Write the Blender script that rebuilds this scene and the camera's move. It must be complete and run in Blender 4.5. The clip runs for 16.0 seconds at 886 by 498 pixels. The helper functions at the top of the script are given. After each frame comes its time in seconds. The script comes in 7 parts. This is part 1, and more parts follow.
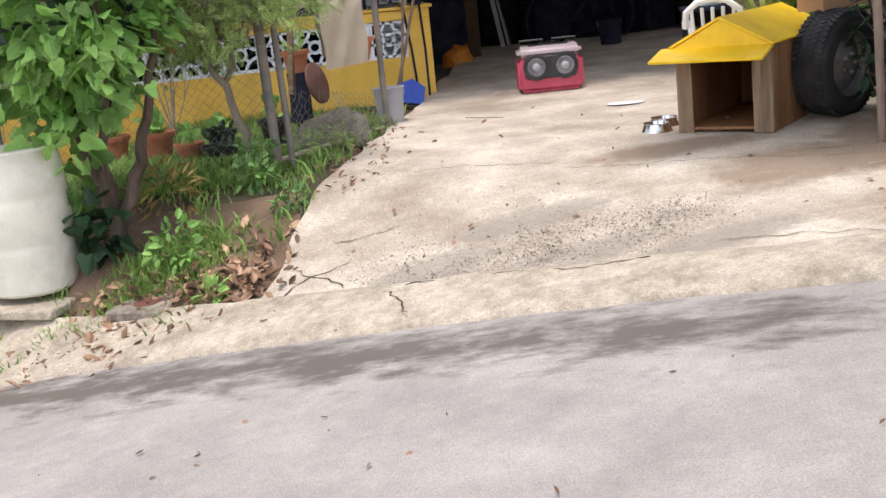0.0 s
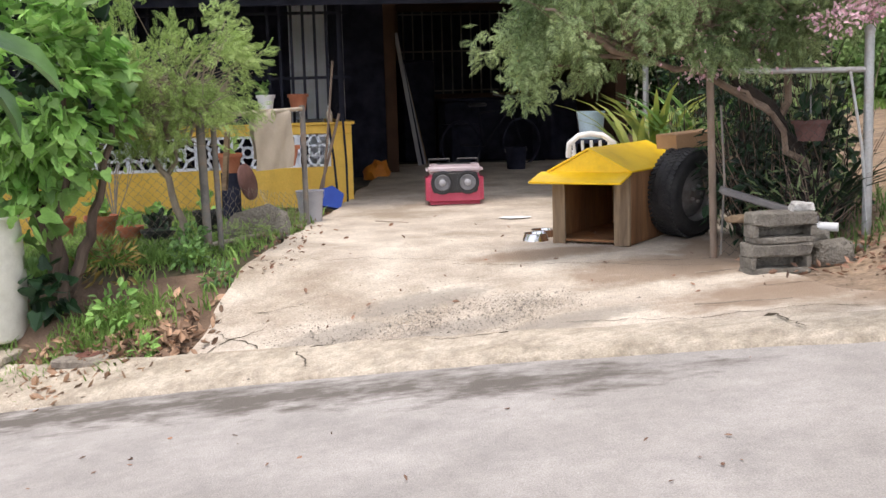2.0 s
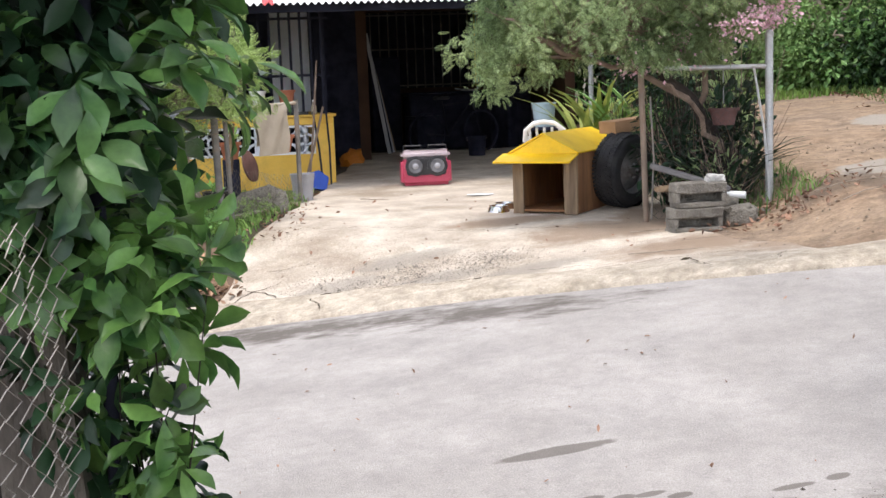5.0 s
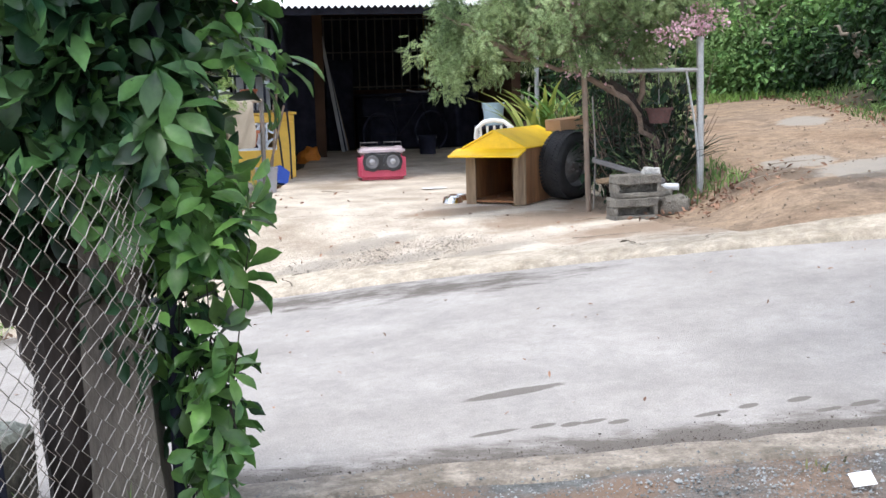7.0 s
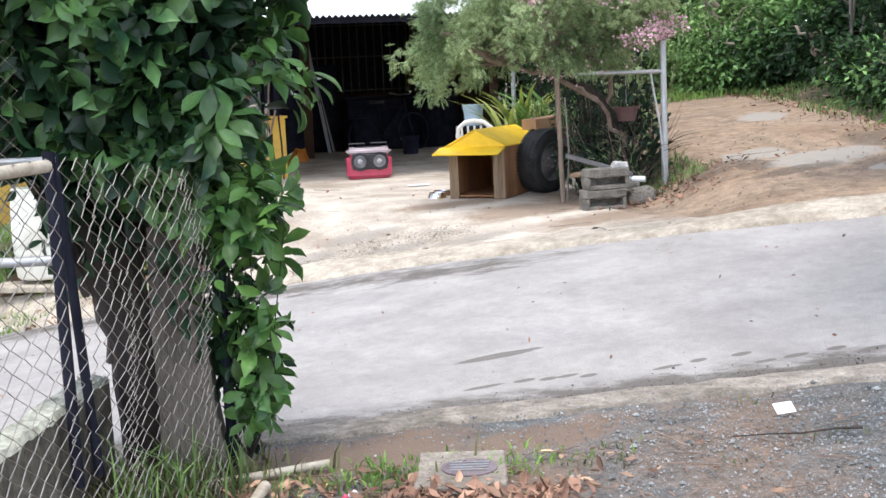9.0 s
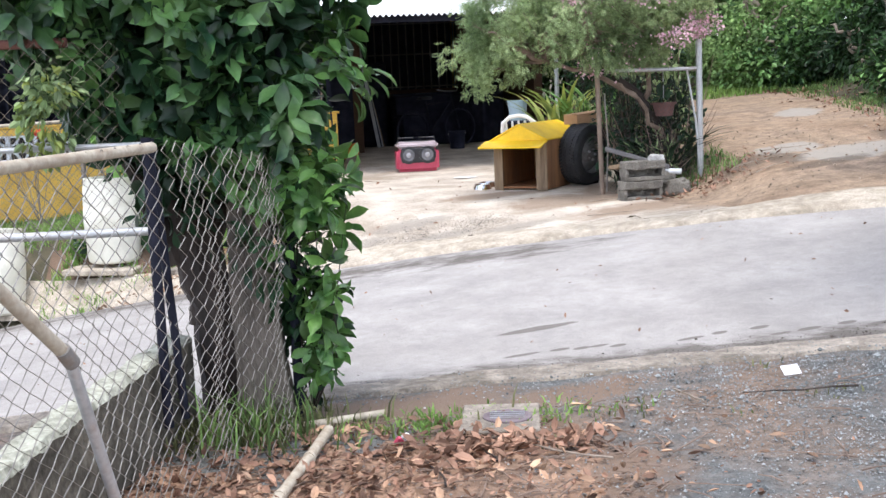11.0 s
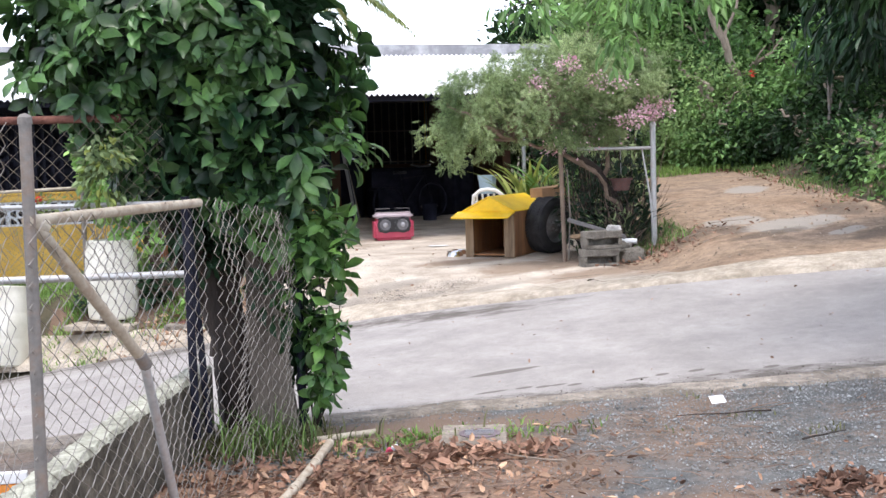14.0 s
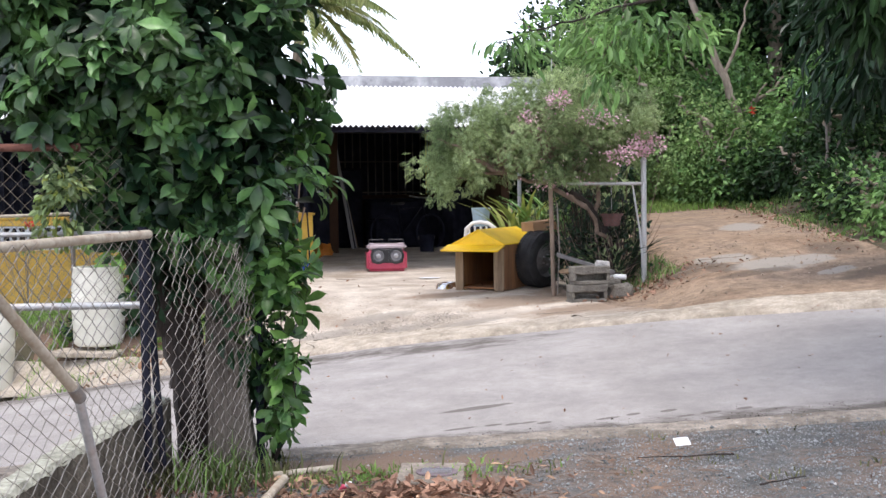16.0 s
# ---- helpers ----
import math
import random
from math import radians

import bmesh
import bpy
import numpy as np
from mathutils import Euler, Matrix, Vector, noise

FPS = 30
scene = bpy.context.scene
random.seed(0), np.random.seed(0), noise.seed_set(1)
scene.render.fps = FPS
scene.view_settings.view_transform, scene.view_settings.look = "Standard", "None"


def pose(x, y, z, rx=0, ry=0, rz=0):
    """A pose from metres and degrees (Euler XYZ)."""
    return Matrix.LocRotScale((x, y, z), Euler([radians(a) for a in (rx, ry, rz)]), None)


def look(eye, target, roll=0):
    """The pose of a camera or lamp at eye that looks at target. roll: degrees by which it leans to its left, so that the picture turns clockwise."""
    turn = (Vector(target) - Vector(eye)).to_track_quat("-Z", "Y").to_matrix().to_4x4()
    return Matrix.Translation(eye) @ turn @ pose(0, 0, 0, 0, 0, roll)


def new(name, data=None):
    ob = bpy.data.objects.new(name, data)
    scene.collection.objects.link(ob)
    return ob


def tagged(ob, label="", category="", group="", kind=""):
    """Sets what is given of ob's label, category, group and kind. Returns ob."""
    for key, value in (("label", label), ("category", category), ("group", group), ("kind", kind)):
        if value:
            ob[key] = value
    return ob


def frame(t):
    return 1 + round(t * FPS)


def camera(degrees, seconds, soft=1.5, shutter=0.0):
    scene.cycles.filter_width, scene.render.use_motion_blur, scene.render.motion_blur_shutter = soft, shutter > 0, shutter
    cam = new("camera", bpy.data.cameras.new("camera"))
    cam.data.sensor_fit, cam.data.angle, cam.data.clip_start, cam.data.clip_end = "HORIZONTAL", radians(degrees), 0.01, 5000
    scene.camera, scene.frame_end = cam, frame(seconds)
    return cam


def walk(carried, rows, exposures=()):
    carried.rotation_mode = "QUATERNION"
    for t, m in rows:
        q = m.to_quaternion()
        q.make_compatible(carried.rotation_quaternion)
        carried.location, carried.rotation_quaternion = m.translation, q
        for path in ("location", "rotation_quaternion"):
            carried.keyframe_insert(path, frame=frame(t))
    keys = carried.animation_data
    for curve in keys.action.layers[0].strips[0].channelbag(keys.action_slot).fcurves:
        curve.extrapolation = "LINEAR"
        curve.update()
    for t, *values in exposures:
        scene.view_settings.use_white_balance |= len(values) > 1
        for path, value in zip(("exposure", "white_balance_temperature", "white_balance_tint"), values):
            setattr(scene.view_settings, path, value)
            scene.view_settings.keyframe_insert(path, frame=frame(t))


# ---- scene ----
cam = camera(40.2, 16.0)
PATH = [
    (0, (0.085, -0.066, 1.64), (-0.062, 1.878, 1.195), -5.8),
    (0.5, (0.192, -0.394, 1.669), (0.111, 1.578, 1.347), -2.8),
    (1, (0.264, -0.733, 1.67), (0.213, 1.253, 1.436), -0.4),
    (1.5, (0.253, -1.135, 1.66), (0.238, 0.851, 1.427), -0.2),
    (2, (0.282, -1.354, 1.639), (0.274, 0.629, 1.382), -1.6),
    (2.5, (0.292, -1.572, 1.633), (0.301, 0.409, 1.357), -2.4),
    (3, (0.226, -1.78, 1.642), (0.271, 0.2, 1.363), -2.4),
    (3.5, (0.21, -2.031, 1.657), (0.264, -0.05, 1.388), -2.4),
    (4, (0.141, -2.402, 1.674), (0.207, -0.421, 1.409), -2.0),
    (4.5, (0.105, -2.754, 1.668), (0.168, -0.773, 1.398), -2.1),
    (7, (-0.13, -3.922, 1.62), (0.034, -1.947, 1.355), -1.6),
    (7.5, (-0.14, -4.013, 1.578), (0.061, -2.04, 1.323), -1.6),
    (8, (-0.199, -4.345, 1.664), (0.01, -2.374, 1.399), -2.3),
    (10.5, (-0.312, -5.25, 1.632), (-0.16, -3.273, 1.368), -2.5),
    (11, (-0.333, -5.461, 1.641), (-0.211, -3.483, 1.375), -2.5),
    (11.5, (-0.386, -5.65, 1.632), (-0.259, -3.672, 1.368), -2.1),
    (12, (-0.423, -5.848, 1.626), (-0.281, -3.87, 1.367), -2.2),
    (12.5, (-0.445, -6.077, 1.618), (-0.294, -4.098, 1.375), -2.3),
    (13, (-0.493, -6.273, 1.622), (-0.324, -4.293, 1.401), -2.1),
    (13.5, (-0.518, -6.437, 1.63), (-0.347, -4.453, 1.444), -1.9),
    (14, (-0.49, -6.51, 1.619), (-0.309, -4.523, 1.476), -1.7),
    (14.5, (-0.447, -6.525, 1.625), (-0.214, -4.542, 1.512), -1.2),
    (15, (-0.363, -6.503, 1.627), (-0.144, -4.517, 1.527), -0.9),
    (15.5, (-0.254, -6.488, 1.633), (-0.079, -4.498, 1.537), -0.9),
    (16, (-0.228, -6.478, 1.638), (-0.065, -4.487, 1.545), -0.7),
]
walk(cam, [(t, look(eye, target, roll)) for t, eye, target, roll in PATH],
     exposures=((0, 0.55, 6750, 15), (1.5, 0.56, 6800, 15), (4.5, 0.68, 6650, 14), (7.0, 0.80, 6200, 11), (12.5, 0.83, 6170, 14), (14.0, 0.72, 6320, 15), (16.0, 0.52, 6370, 16)))

# ---- light ----
world = bpy.data.worlds.new("sky")
scene.world = world
world.use_nodes = True
wn = world.node_tree
wn.nodes.clear()
sky = wn.nodes.new("ShaderNodeTexSky")
sky.sky_type, sky.sun_disc = "NISHITA", False
sky.sun_elevation, sky.sun_rotation = radians(78), radians(201)
sky.dust_density, sky.air_density = 0.6, 0.7
pale = wn.nodes.new("ShaderNodeHueSaturation")
pale.inputs["Saturation"].default_value = 0.36
pale.inputs["Value"].default_value = 1.35
back = wn.nodes.new("ShaderNodeBackground")
back.inputs["Strength"].default_value = 0.25
wout = wn.nodes.new("ShaderNodeOutputWorld")
wn.links.new(sky.outputs[0], pale.inputs["Color"])
wn.links.new(pale.outputs[0], back.inputs["Color"])
wn.links.new(back.outputs[0], wout.inputs["Surface"])
sun = new("sun", bpy.data.lights.new("sun", "SUN"))
sun.data.energy, sun.data.angle, sun.data.color = 1.75, radians(18), (1.0, 0.94, 0.85)
sun.matrix_world = look((-0.7, 1.2, 9.0), (0.0, 3.0, 0))


# ---- materials ----
def rgb(c):
    return (*c, 1.0)


def material(name, dark, light, scale=6.0, rough=0.8, bump=0.2, metal=0.0, fine=60.0, grain=0.25, stain=None, stain_scale=0.7,
             stain_amount=0.5, per_piece=0.0, stretch=(1, 1, 1), spec=0.4, translucent=0.0, mid=0.0, mid_scale=14.0):
    """A surface with variation at two scales, an optional stain colour and relief."""
    m = bpy.data.materials.new(name)
    m.use_nodes = True
    n, l = m.node_tree.nodes, m.node_tree.links
    b = n["Principled BSDF"]
    co = n.new("ShaderNodeTexCoord")
    mp = n.new("ShaderNodeMapping")
    mp.inputs["Scale"].default_value = stretch
    l.new(co.outputs["Object"], mp.inputs[0])
    big = n.new("ShaderNodeTexNoise")
    big.inputs["Scale"].default_value, big.inputs["Detail"].default_value = scale, 6
    l.new(mp.outputs[0], big.inputs["Vector"])
    small = n.new("ShaderNodeTexNoise")
    small.inputs["Scale"].default_value, small.inputs["Detail"].default_value = fine, 4
    l.new(mp.outputs[0], small.inputs["Vector"])
    mix = n.new("ShaderNodeMix")
    mix.data_type = "RGBA"
    mix.inputs[6].default_value, mix.inputs[7].default_value = rgb(dark), rgb(light)
    ramp = n.new("ShaderNodeMapRange")
    ramp.inputs["From Min"].default_value, ramp.inputs["From Max"].default_value = 0.32, 0.68
    l.new(big.outputs[0], ramp.inputs["Value"])
    l.new(ramp.outputs[0], mix.inputs[0])
    colour = mix.outputs[2]
    if stain:
        st = n.new("ShaderNodeTexNoise")
        st.inputs["Scale"].default_value, st.inputs["Detail"].default_value = stain_scale, 8
        st.inputs["Roughness"].default_value = 0.65
        l.new(mp.outputs[0], st.inputs["Vector"])
        cut = n.new("ShaderNodeMapRange")
        cut.inputs["From Min"].default_value, cut.inputs["From Max"].default_value = 0.48, 0.66
        cut.inputs["To Max"].default_value = stain_amount
        l.new(st.outputs[0], cut.inputs["Value"])
        m2 = n.new("ShaderNodeMix")
        m2.data_type = "RGBA"
        m2.inputs[7].default_value = rgb(stain)
        l.new(cut.outputs[0], m2.inputs[0])
        l.new(colour, m2.inputs[6])
        colour = m2.outputs[2]
    g = n.new("ShaderNodeMapRange")
    g.inputs["To Min"].default_value, g.inputs["To Max"].default_value = 1 - grain, 1 + grain
    l.new(small.outputs[0], g.inputs["Value"])
    value = g.outputs[0]
    if mid:
        md = n.new("ShaderNodeTexNoise")
        md.inputs["Scale"].default_value, md.inputs["Detail"].default_value, md.inputs["Roughness"].default_value = mid_scale, 8, 0.7
        l.new(mp.outputs[0], md.inputs["Vector"])
        mr = n.new("ShaderNodeMapRange")
        mr.inputs["From Min"].default_value, mr.inputs["From Max"].default_value = 0.3, 0.7
        mr.inputs["To Min"].default_value, mr.inputs["To Max"].default_value = 1 - mid, 1 + mid
        l.new(md.outputs[0], mr.inputs["Value"])
        mm = n.new("ShaderNodeMath")
        mm.operation = "MULTIPLY"
        l.new(value, mm.inputs[0])
        l.new(mr.outputs[0], mm.inputs[1])
        value = mm.outputs[0]
    if per_piece:
        oi = n.new("ShaderNodeNewGeometry")
        pr = n.new("ShaderNodeMapRange")
        pr.inputs["To Min"].default_value, pr.inputs["To Max"].default_value = 1 - per_piece, 1 + per_piece
        l.new(oi.outputs["Random Per Island"], pr.inputs["Value"])
        mu = n.new("ShaderNodeMath")
        mu.operation = "MULTIPLY"
        l.new(value, mu.inputs[0])
        l.new(pr.outputs[0], mu.inputs[1])
        value = mu.outputs[0]
    hs = n.new("ShaderNodeHueSaturation")
    l.new(colour, hs.inputs["Color"])
    l.new(value, hs.inputs["Value"])
    l.new(hs.outputs[0], b.inputs["Base Color"])
    b.inputs["Roughness"].default_value, b.inputs["Metallic"].default_value = rough, metal
    b.inputs["Specular IOR Level"].default_value = spec
    if bump:
        bp = n.new("ShaderNodeBump")
        bp.inputs["Strength"].default_value, bp.inputs["Distance"].default_value = bump, 0.02
        l.new(small.outputs[0], bp.inputs["Height"])
        l.new(bp.outputs[0], b.inputs["Normal"])
    if translucent:
        tr = n.new("ShaderNodeBsdfTranslucent")
        l.new(hs.outputs[0], tr.inputs["Color"])
        ms = n.new("ShaderNodeMixShader")
        ms.inputs[0].default_value = translucent
        l.new(b.outputs[0], ms.inputs[1])
        l.new(tr.outputs[0], ms.inputs[2])
        l.new(ms.outputs[0], n["Material Output"].inputs["Surface"])
    return m


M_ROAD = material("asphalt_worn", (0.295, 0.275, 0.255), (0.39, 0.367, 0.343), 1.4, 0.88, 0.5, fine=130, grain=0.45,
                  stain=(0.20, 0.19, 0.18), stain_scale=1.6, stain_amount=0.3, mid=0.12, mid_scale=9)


def add_marks(m, colour, bands, spots, stretch=(1.0, 3.2, 1), strength=0.75, soft=3.0, detail=3.2):
    """Damp and oily marks on the street: streaks along its edges and some single spots, (x, y, half length, half width)."""
    n, l = m.node_tree.nodes, m.node_tree.links

    def calc(op, a, b=None, clamp_it=False):
        q = n.new("ShaderNodeMath")
        q.operation, q.use_clamp = op, clamp_it
        for i, v in enumerate((a, b)):
            if v is None:
                continue
            if isinstance(v, (int, float)):
                q.inputs[i].default_value = v
            else:
                l.new(v, q.inputs[i])
        return q.outputs[0]
    co = n.new("ShaderNodeTexCoord")
    sep = n.new("ShaderNodeSeparateXYZ")
    l.new(co.outputs["Object"], sep.inputs[0])
    X, Y = sep.outputs[0], sep.outputs[1]
    turn = n.new("ShaderNodeMapping")
    turn.inputs["Rotation"].default_value = (0, 0, radians(19))
    l.new(co.outputs["Object"], turn.inputs[0])
    slim = n.new("ShaderNodeMapping")
    slim.inputs["Scale"].default_value = stretch
    l.new(turn.outputs[0], slim.inputs[0])
    nz = n.new("ShaderNodeTexNoise")
    nz.inputs["Scale"].default_value, nz.inputs["Detail"].default_value, nz.inputs["Roughness"].default_value = detail, 9, 0.68
    l.new(slim.outputs[0], nz.inputs["Vector"])
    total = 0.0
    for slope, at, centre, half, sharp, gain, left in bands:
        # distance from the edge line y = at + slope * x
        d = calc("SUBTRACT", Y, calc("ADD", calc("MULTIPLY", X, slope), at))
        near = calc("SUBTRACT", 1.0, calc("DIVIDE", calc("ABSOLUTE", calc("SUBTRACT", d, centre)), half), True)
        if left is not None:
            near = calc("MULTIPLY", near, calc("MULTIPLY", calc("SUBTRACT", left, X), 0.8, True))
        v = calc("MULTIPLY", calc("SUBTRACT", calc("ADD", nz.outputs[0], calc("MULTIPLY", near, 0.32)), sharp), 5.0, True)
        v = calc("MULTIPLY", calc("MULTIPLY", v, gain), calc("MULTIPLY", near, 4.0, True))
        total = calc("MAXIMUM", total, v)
    for x, y, a, b in spots:
        u = calc("DIVIDE", calc("SUBTRACT", X, x), a)
        w = calc("DIVIDE", calc("SUBTRACT", calc("ADD", Y, calc("MULTIPLY", calc("SUBTRACT", X, x), -0.2)), y), b)
        r = calc("ADD", calc("MULTIPLY", u, u), calc("MULTIPLY", w, w))
        v = calc("MULTIPLY", calc("SUBTRACT", calc("MULTIPLY", nz.outputs[0], 2.1), r), soft, True)
        total = calc("MAXIMUM", total, calc("MULTIPLY", v, strength))
    b = n["Principled BSDF"]
    old = b.inputs["Base Color"].links[0].from_socket
    mx = n.new("ShaderNodeMix")
    mx.data_type = "RGBA"
    mx.inputs[7].default_value = rgb(colour)
    l.new(total, mx.inputs[0])
    l.new(old, mx.inputs[6])
    l.new(mx.outputs[2], b.inputs["Base Color"])


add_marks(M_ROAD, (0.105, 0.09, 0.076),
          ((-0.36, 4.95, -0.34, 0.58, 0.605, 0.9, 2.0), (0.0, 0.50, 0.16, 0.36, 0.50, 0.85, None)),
          ((0.66, 1.65, 0.26, 0.055), (0.48, 1.08, 0.12, 0.028), (0.70, 1.11, 0.06, 0.028), (0.82, 1.09, 0.05, 0.028), (0.92, 1.10, 0.06, 0.025), (1.02, 1.06, 0.05, 0.028), (1.42, 1.03, 0.09, 0.025),
           (1.60, 1.08, 0.05, 0.028), (1.83, 1.09, 0.06, 0.028), (1.90, 0.93, 0.07, 0.025), (2.07, 0.96, 0.08, 0.03), (2.30, 1.0, 0.06, 0.028), (2.47, 0.93, 0.1, 0.03), (-0.78, 4.87, 0.2, 0.05)), (1.0, 2.0, 1))
M_DRIVE = material("drive_concrete", (0.43, 0.365, 0.295), (0.66, 0.59, 0.495), 2.6, 0.92, 0.9, fine=75, grain=0.5,
                   stain=(0.29, 0.23, 0.165), stain_scale=1.0, stain_amount=0.6, mid=0.13, mid_scale=14)
add_marks(M_DRIVE, (0.27, 0.19, 0.13), (), ((2.3, 5.5, 0.9, 0.45), (1.75, 6.5, 0.9, 0.5), (2.3, 7.1, 0.5, 0.9), (1.0, 7.2, 0.7, 0.25), (2.9, 5.1, 0.6, 0.4)), (1.5, 1.5, 1), 0.8, 1.4, 2.5)
add_marks(M_DRIVE, (0.27, 0.245, 0.21), (), ((-0.45, 5.8, 0.4, 0.22), (0.3, 5.55, 0.45, 0.2), (0.95, 5.35, 0.5, 0.2), (0.1, 6.2, 0.5, 0.2)), (1, 1, 1), 0.62, 1.5, 26.0)
M_KERB = material("kerb_concrete", (0.37, 0.315, 0.245), (0.53, 0.465, 0.375), 4, 0.92, 0.7, fine=95, grain=0.5,
                  stain=(0.25, 0.21, 0.15), stain_scale=3.0, stain_amount=0.6, mid=0.3)
M_KERBN = material("dirty_kerb", (0.22, 0.19, 0.155), (0.37, 0.325, 0.27), 4, 0.95, 0.7, fine=80, grain=0.5,
                   stain=(0.13, 0.11, 0.085), stain_scale=2.5, stain_amount=0.85, mid=0.45)
M_SOILRED = material("reddish_soil", (0.22, 0.135, 0.088), (0.40, 0.26, 0.175), 3, 0.95, 0.8, fine=60, grain=0.5, mid=0.35, mid_scale=9,
                     stain=(0.12, 0.085, 0.062), stain_scale=2.5, stain_amount=0.7)
M_SOIL = material("bare_soil", (0.10, 0.065, 0.043), (0.21, 0.14, 0.095), 3, 0.95, 0.6, fine=60, grain=0.4)
M_LANE = material("dirt_lane", (0.22, 0.15, 0.098), (0.38, 0.285, 0.195), 0.9, 0.95, 0.7, fine=40, grain=0.4,
                  stain=(0.14, 0.10, 0.075), stain_scale=0.9, stain_amount=0.85, mid=0.4, mid_scale=7)
add_marks(M_LANE, (0.32, 0.295, 0.255), (), ((4.4, 6.05, 0.62, 0.5), (4.0, 6.75, 0.38, 0.35), (4.7, 5.3, 0.25, 0.12), (5.1, 9.4, 0.3, 0.45)), (2.2, 2.2, 1), 0.85, 2.6, 2.6)
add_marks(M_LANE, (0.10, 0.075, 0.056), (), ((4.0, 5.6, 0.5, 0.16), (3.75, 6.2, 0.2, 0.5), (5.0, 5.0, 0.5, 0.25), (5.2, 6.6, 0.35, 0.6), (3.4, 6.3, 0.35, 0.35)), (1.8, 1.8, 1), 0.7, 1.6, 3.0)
M_GRAVEL = material("gravel_dirt", (0.10, 0.103, 0.10), (0.165, 0.17, 0.165), 2.2, 0.95, 0.8, fine=90, grain=0.5,
                    stain=(0.21, 0.145, 0.102), stain_scale=1.1, stain_amount=0.85, mid=0.4, mid_scale=18)
add_marks(M_GRAVEL, (0.215, 0.145, 0.10), (), ((0.3, -1.3, 0.55, 0.5), (0.8, -2.1, 0.9, 0.45), (1.9, -2.3, 0.9, 0.5), (1.5, -3.0, 1.6, 0.6), (2.8, -1.2, 0.5, 0.35), (0.1, -0.7, 0.5, 0.3), (-0.4, -0.1, 0.9, 0.3), (0.6, -0.05, 0.5, 0.2)), (1.6, 1.6, 1), 0.85, 1.6, 3.0)
M_STONE = material("gravel_stone", (0.135, 0.145, 0.143), (0.285, 0.30, 0.297), 5, 0.9, 0.2, per_piece=0.5)
M_GRASS = material("grass_blades", (0.13, 0.25, 0.05), (0.28, 0.42, 0.115), 3, 0.7, 0, per_piece=0.4, translucent=0.3)
M_TURF = material("turf_soil", (0.05, 0.048, 0.026), (0.115, 0.092, 0.054), 4, 0.95, 0.5, fine=50, grain=0.4)
M_YELLOW = material("yellow_wall_paint", (0.72, 0.44, 0.07), (0.83, 0.54, 0.11), 2, 0.75, 0.15, fine=50, grain=0.12,
                    stain=(0.40, 0.24, 0.06), stain_scale=2.2, stain_amount=0.35)
# brown wall colour taken far down to hold the carport's shade
M_TAN = material("shade_dark_tan_wall", (0.055, 0.028, 0.017), (0.095, 0.05, 0.03), 2, 0.85, 0.15, grain=0.12)
M_WHITE = material("white_wall_paint", (0.66, 0.70, 0.77), (0.79, 0.82, 0.87), 3, 0.7, 0.1, grain=0.1, stain=(0.5, 0.5, 0.5), stain_scale=4, stain_amount=0.3)
M_TIN = material("white_corrugated_metal", (0.74, 0.76, 0.78), (0.86, 0.87, 0.88), 1.5, 0.5, 0.05, grain=0.08,
                 stain=(0.55, 0.52, 0.48), stain_scale=2, stain_amount=0.3)
M_TIN_RED = material("red_corrugated_metal", (0.42, 0.04, 0.05), (0.55, 0.07, 0.07), 2, 0.5, 0.05, grain=0.1)
M_SLAB = material("roof_slab", (0.20, 0.20, 0.21), (0.34, 0.34, 0.35), 2, 0.9, 0.3, stain=(0.7, 0.7, 0.7), stain_scale=3, stain_amount=0.6)
M_IRON = material("black_iron", (0.008, 0.009, 0.017), (0.02, 0.021, 0.033), 8, 0.7, 0.1, spec=0.15)
# bluish near-black: dark things, and shade painted onto walls and backings
M_DARK = material("dark_and_shaded", (0.011, 0.012, 0.022), (0.030, 0.032, 0.052), 6, 0.9, 0.1, spec=0.15)
# the gutter's own dim grey; on the window bars it paints shade
M_DIM = material("dim_grey_and_shaded", (0.13, 0.12, 0.12), (0.19, 0.18, 0.17), 6, 0.7, 0.1)
# floor tone lowered to stand in for shade under the roof
M_FLOOR = material("shade_dark_floor", (0.05, 0.042, 0.036), (0.10, 0.085, 0.072), 2, 0.85, 0.2)
M_WOOD = material("weathered_plywood", (0.15, 0.066, 0.029), (0.34, 0.168, 0.074), 3, 0.85, 0.4, fine=34, grain=0.45, stretch=(1, 1, 0.16),
                  stain=(0.12, 0.075, 0.045), stain_scale=4, stain_amount=0.6)
M_POSTWOOD = material("grey_wood", (0.15, 0.10, 0.06), (0.36, 0.26, 0.165), 6, 0.9, 0.5, fine=36, grain=0.5, stretch=(1, 1, 0.12), stain=(0.085, 0.055, 0.035), stain_scale=6, stain_amount=0.75)
M_ROOFY = material("yellow_roof_paint", (0.82, 0.51, 0.006), (0.92, 0.61, 0.025), 3, 0.42, 0.12, grain=0.12, stain=(0.55, 0.31, 0.02), stain_scale=5, stain_amount=0.3)
M_RUBBER = material("tyre_rubber", (0.018, 0.018, 0.02), (0.035, 0.035, 0.037), 6, 0.7, 0.2, stain=(0.09, 0.08, 0.07), stain_scale=3, stain_amount=0.3)
M_STEEL = material("dull_steel", (0.30, 0.30, 0.31), (0.46, 0.46, 0.47), 6, 0.5, 0.1, metal=0.4, stain=(0.16, 0.08, 0.04), stain_scale=8, stain_amount=0.5)
M_RIM = material("rusty_rim", (0.13, 0.125, 0.125), (0.27, 0.26, 0.255), 6, 0.55, 0.1, metal=0.3, stain=(0.11, 0.06, 0.035), stain_scale=8, stain_amount=0.6)
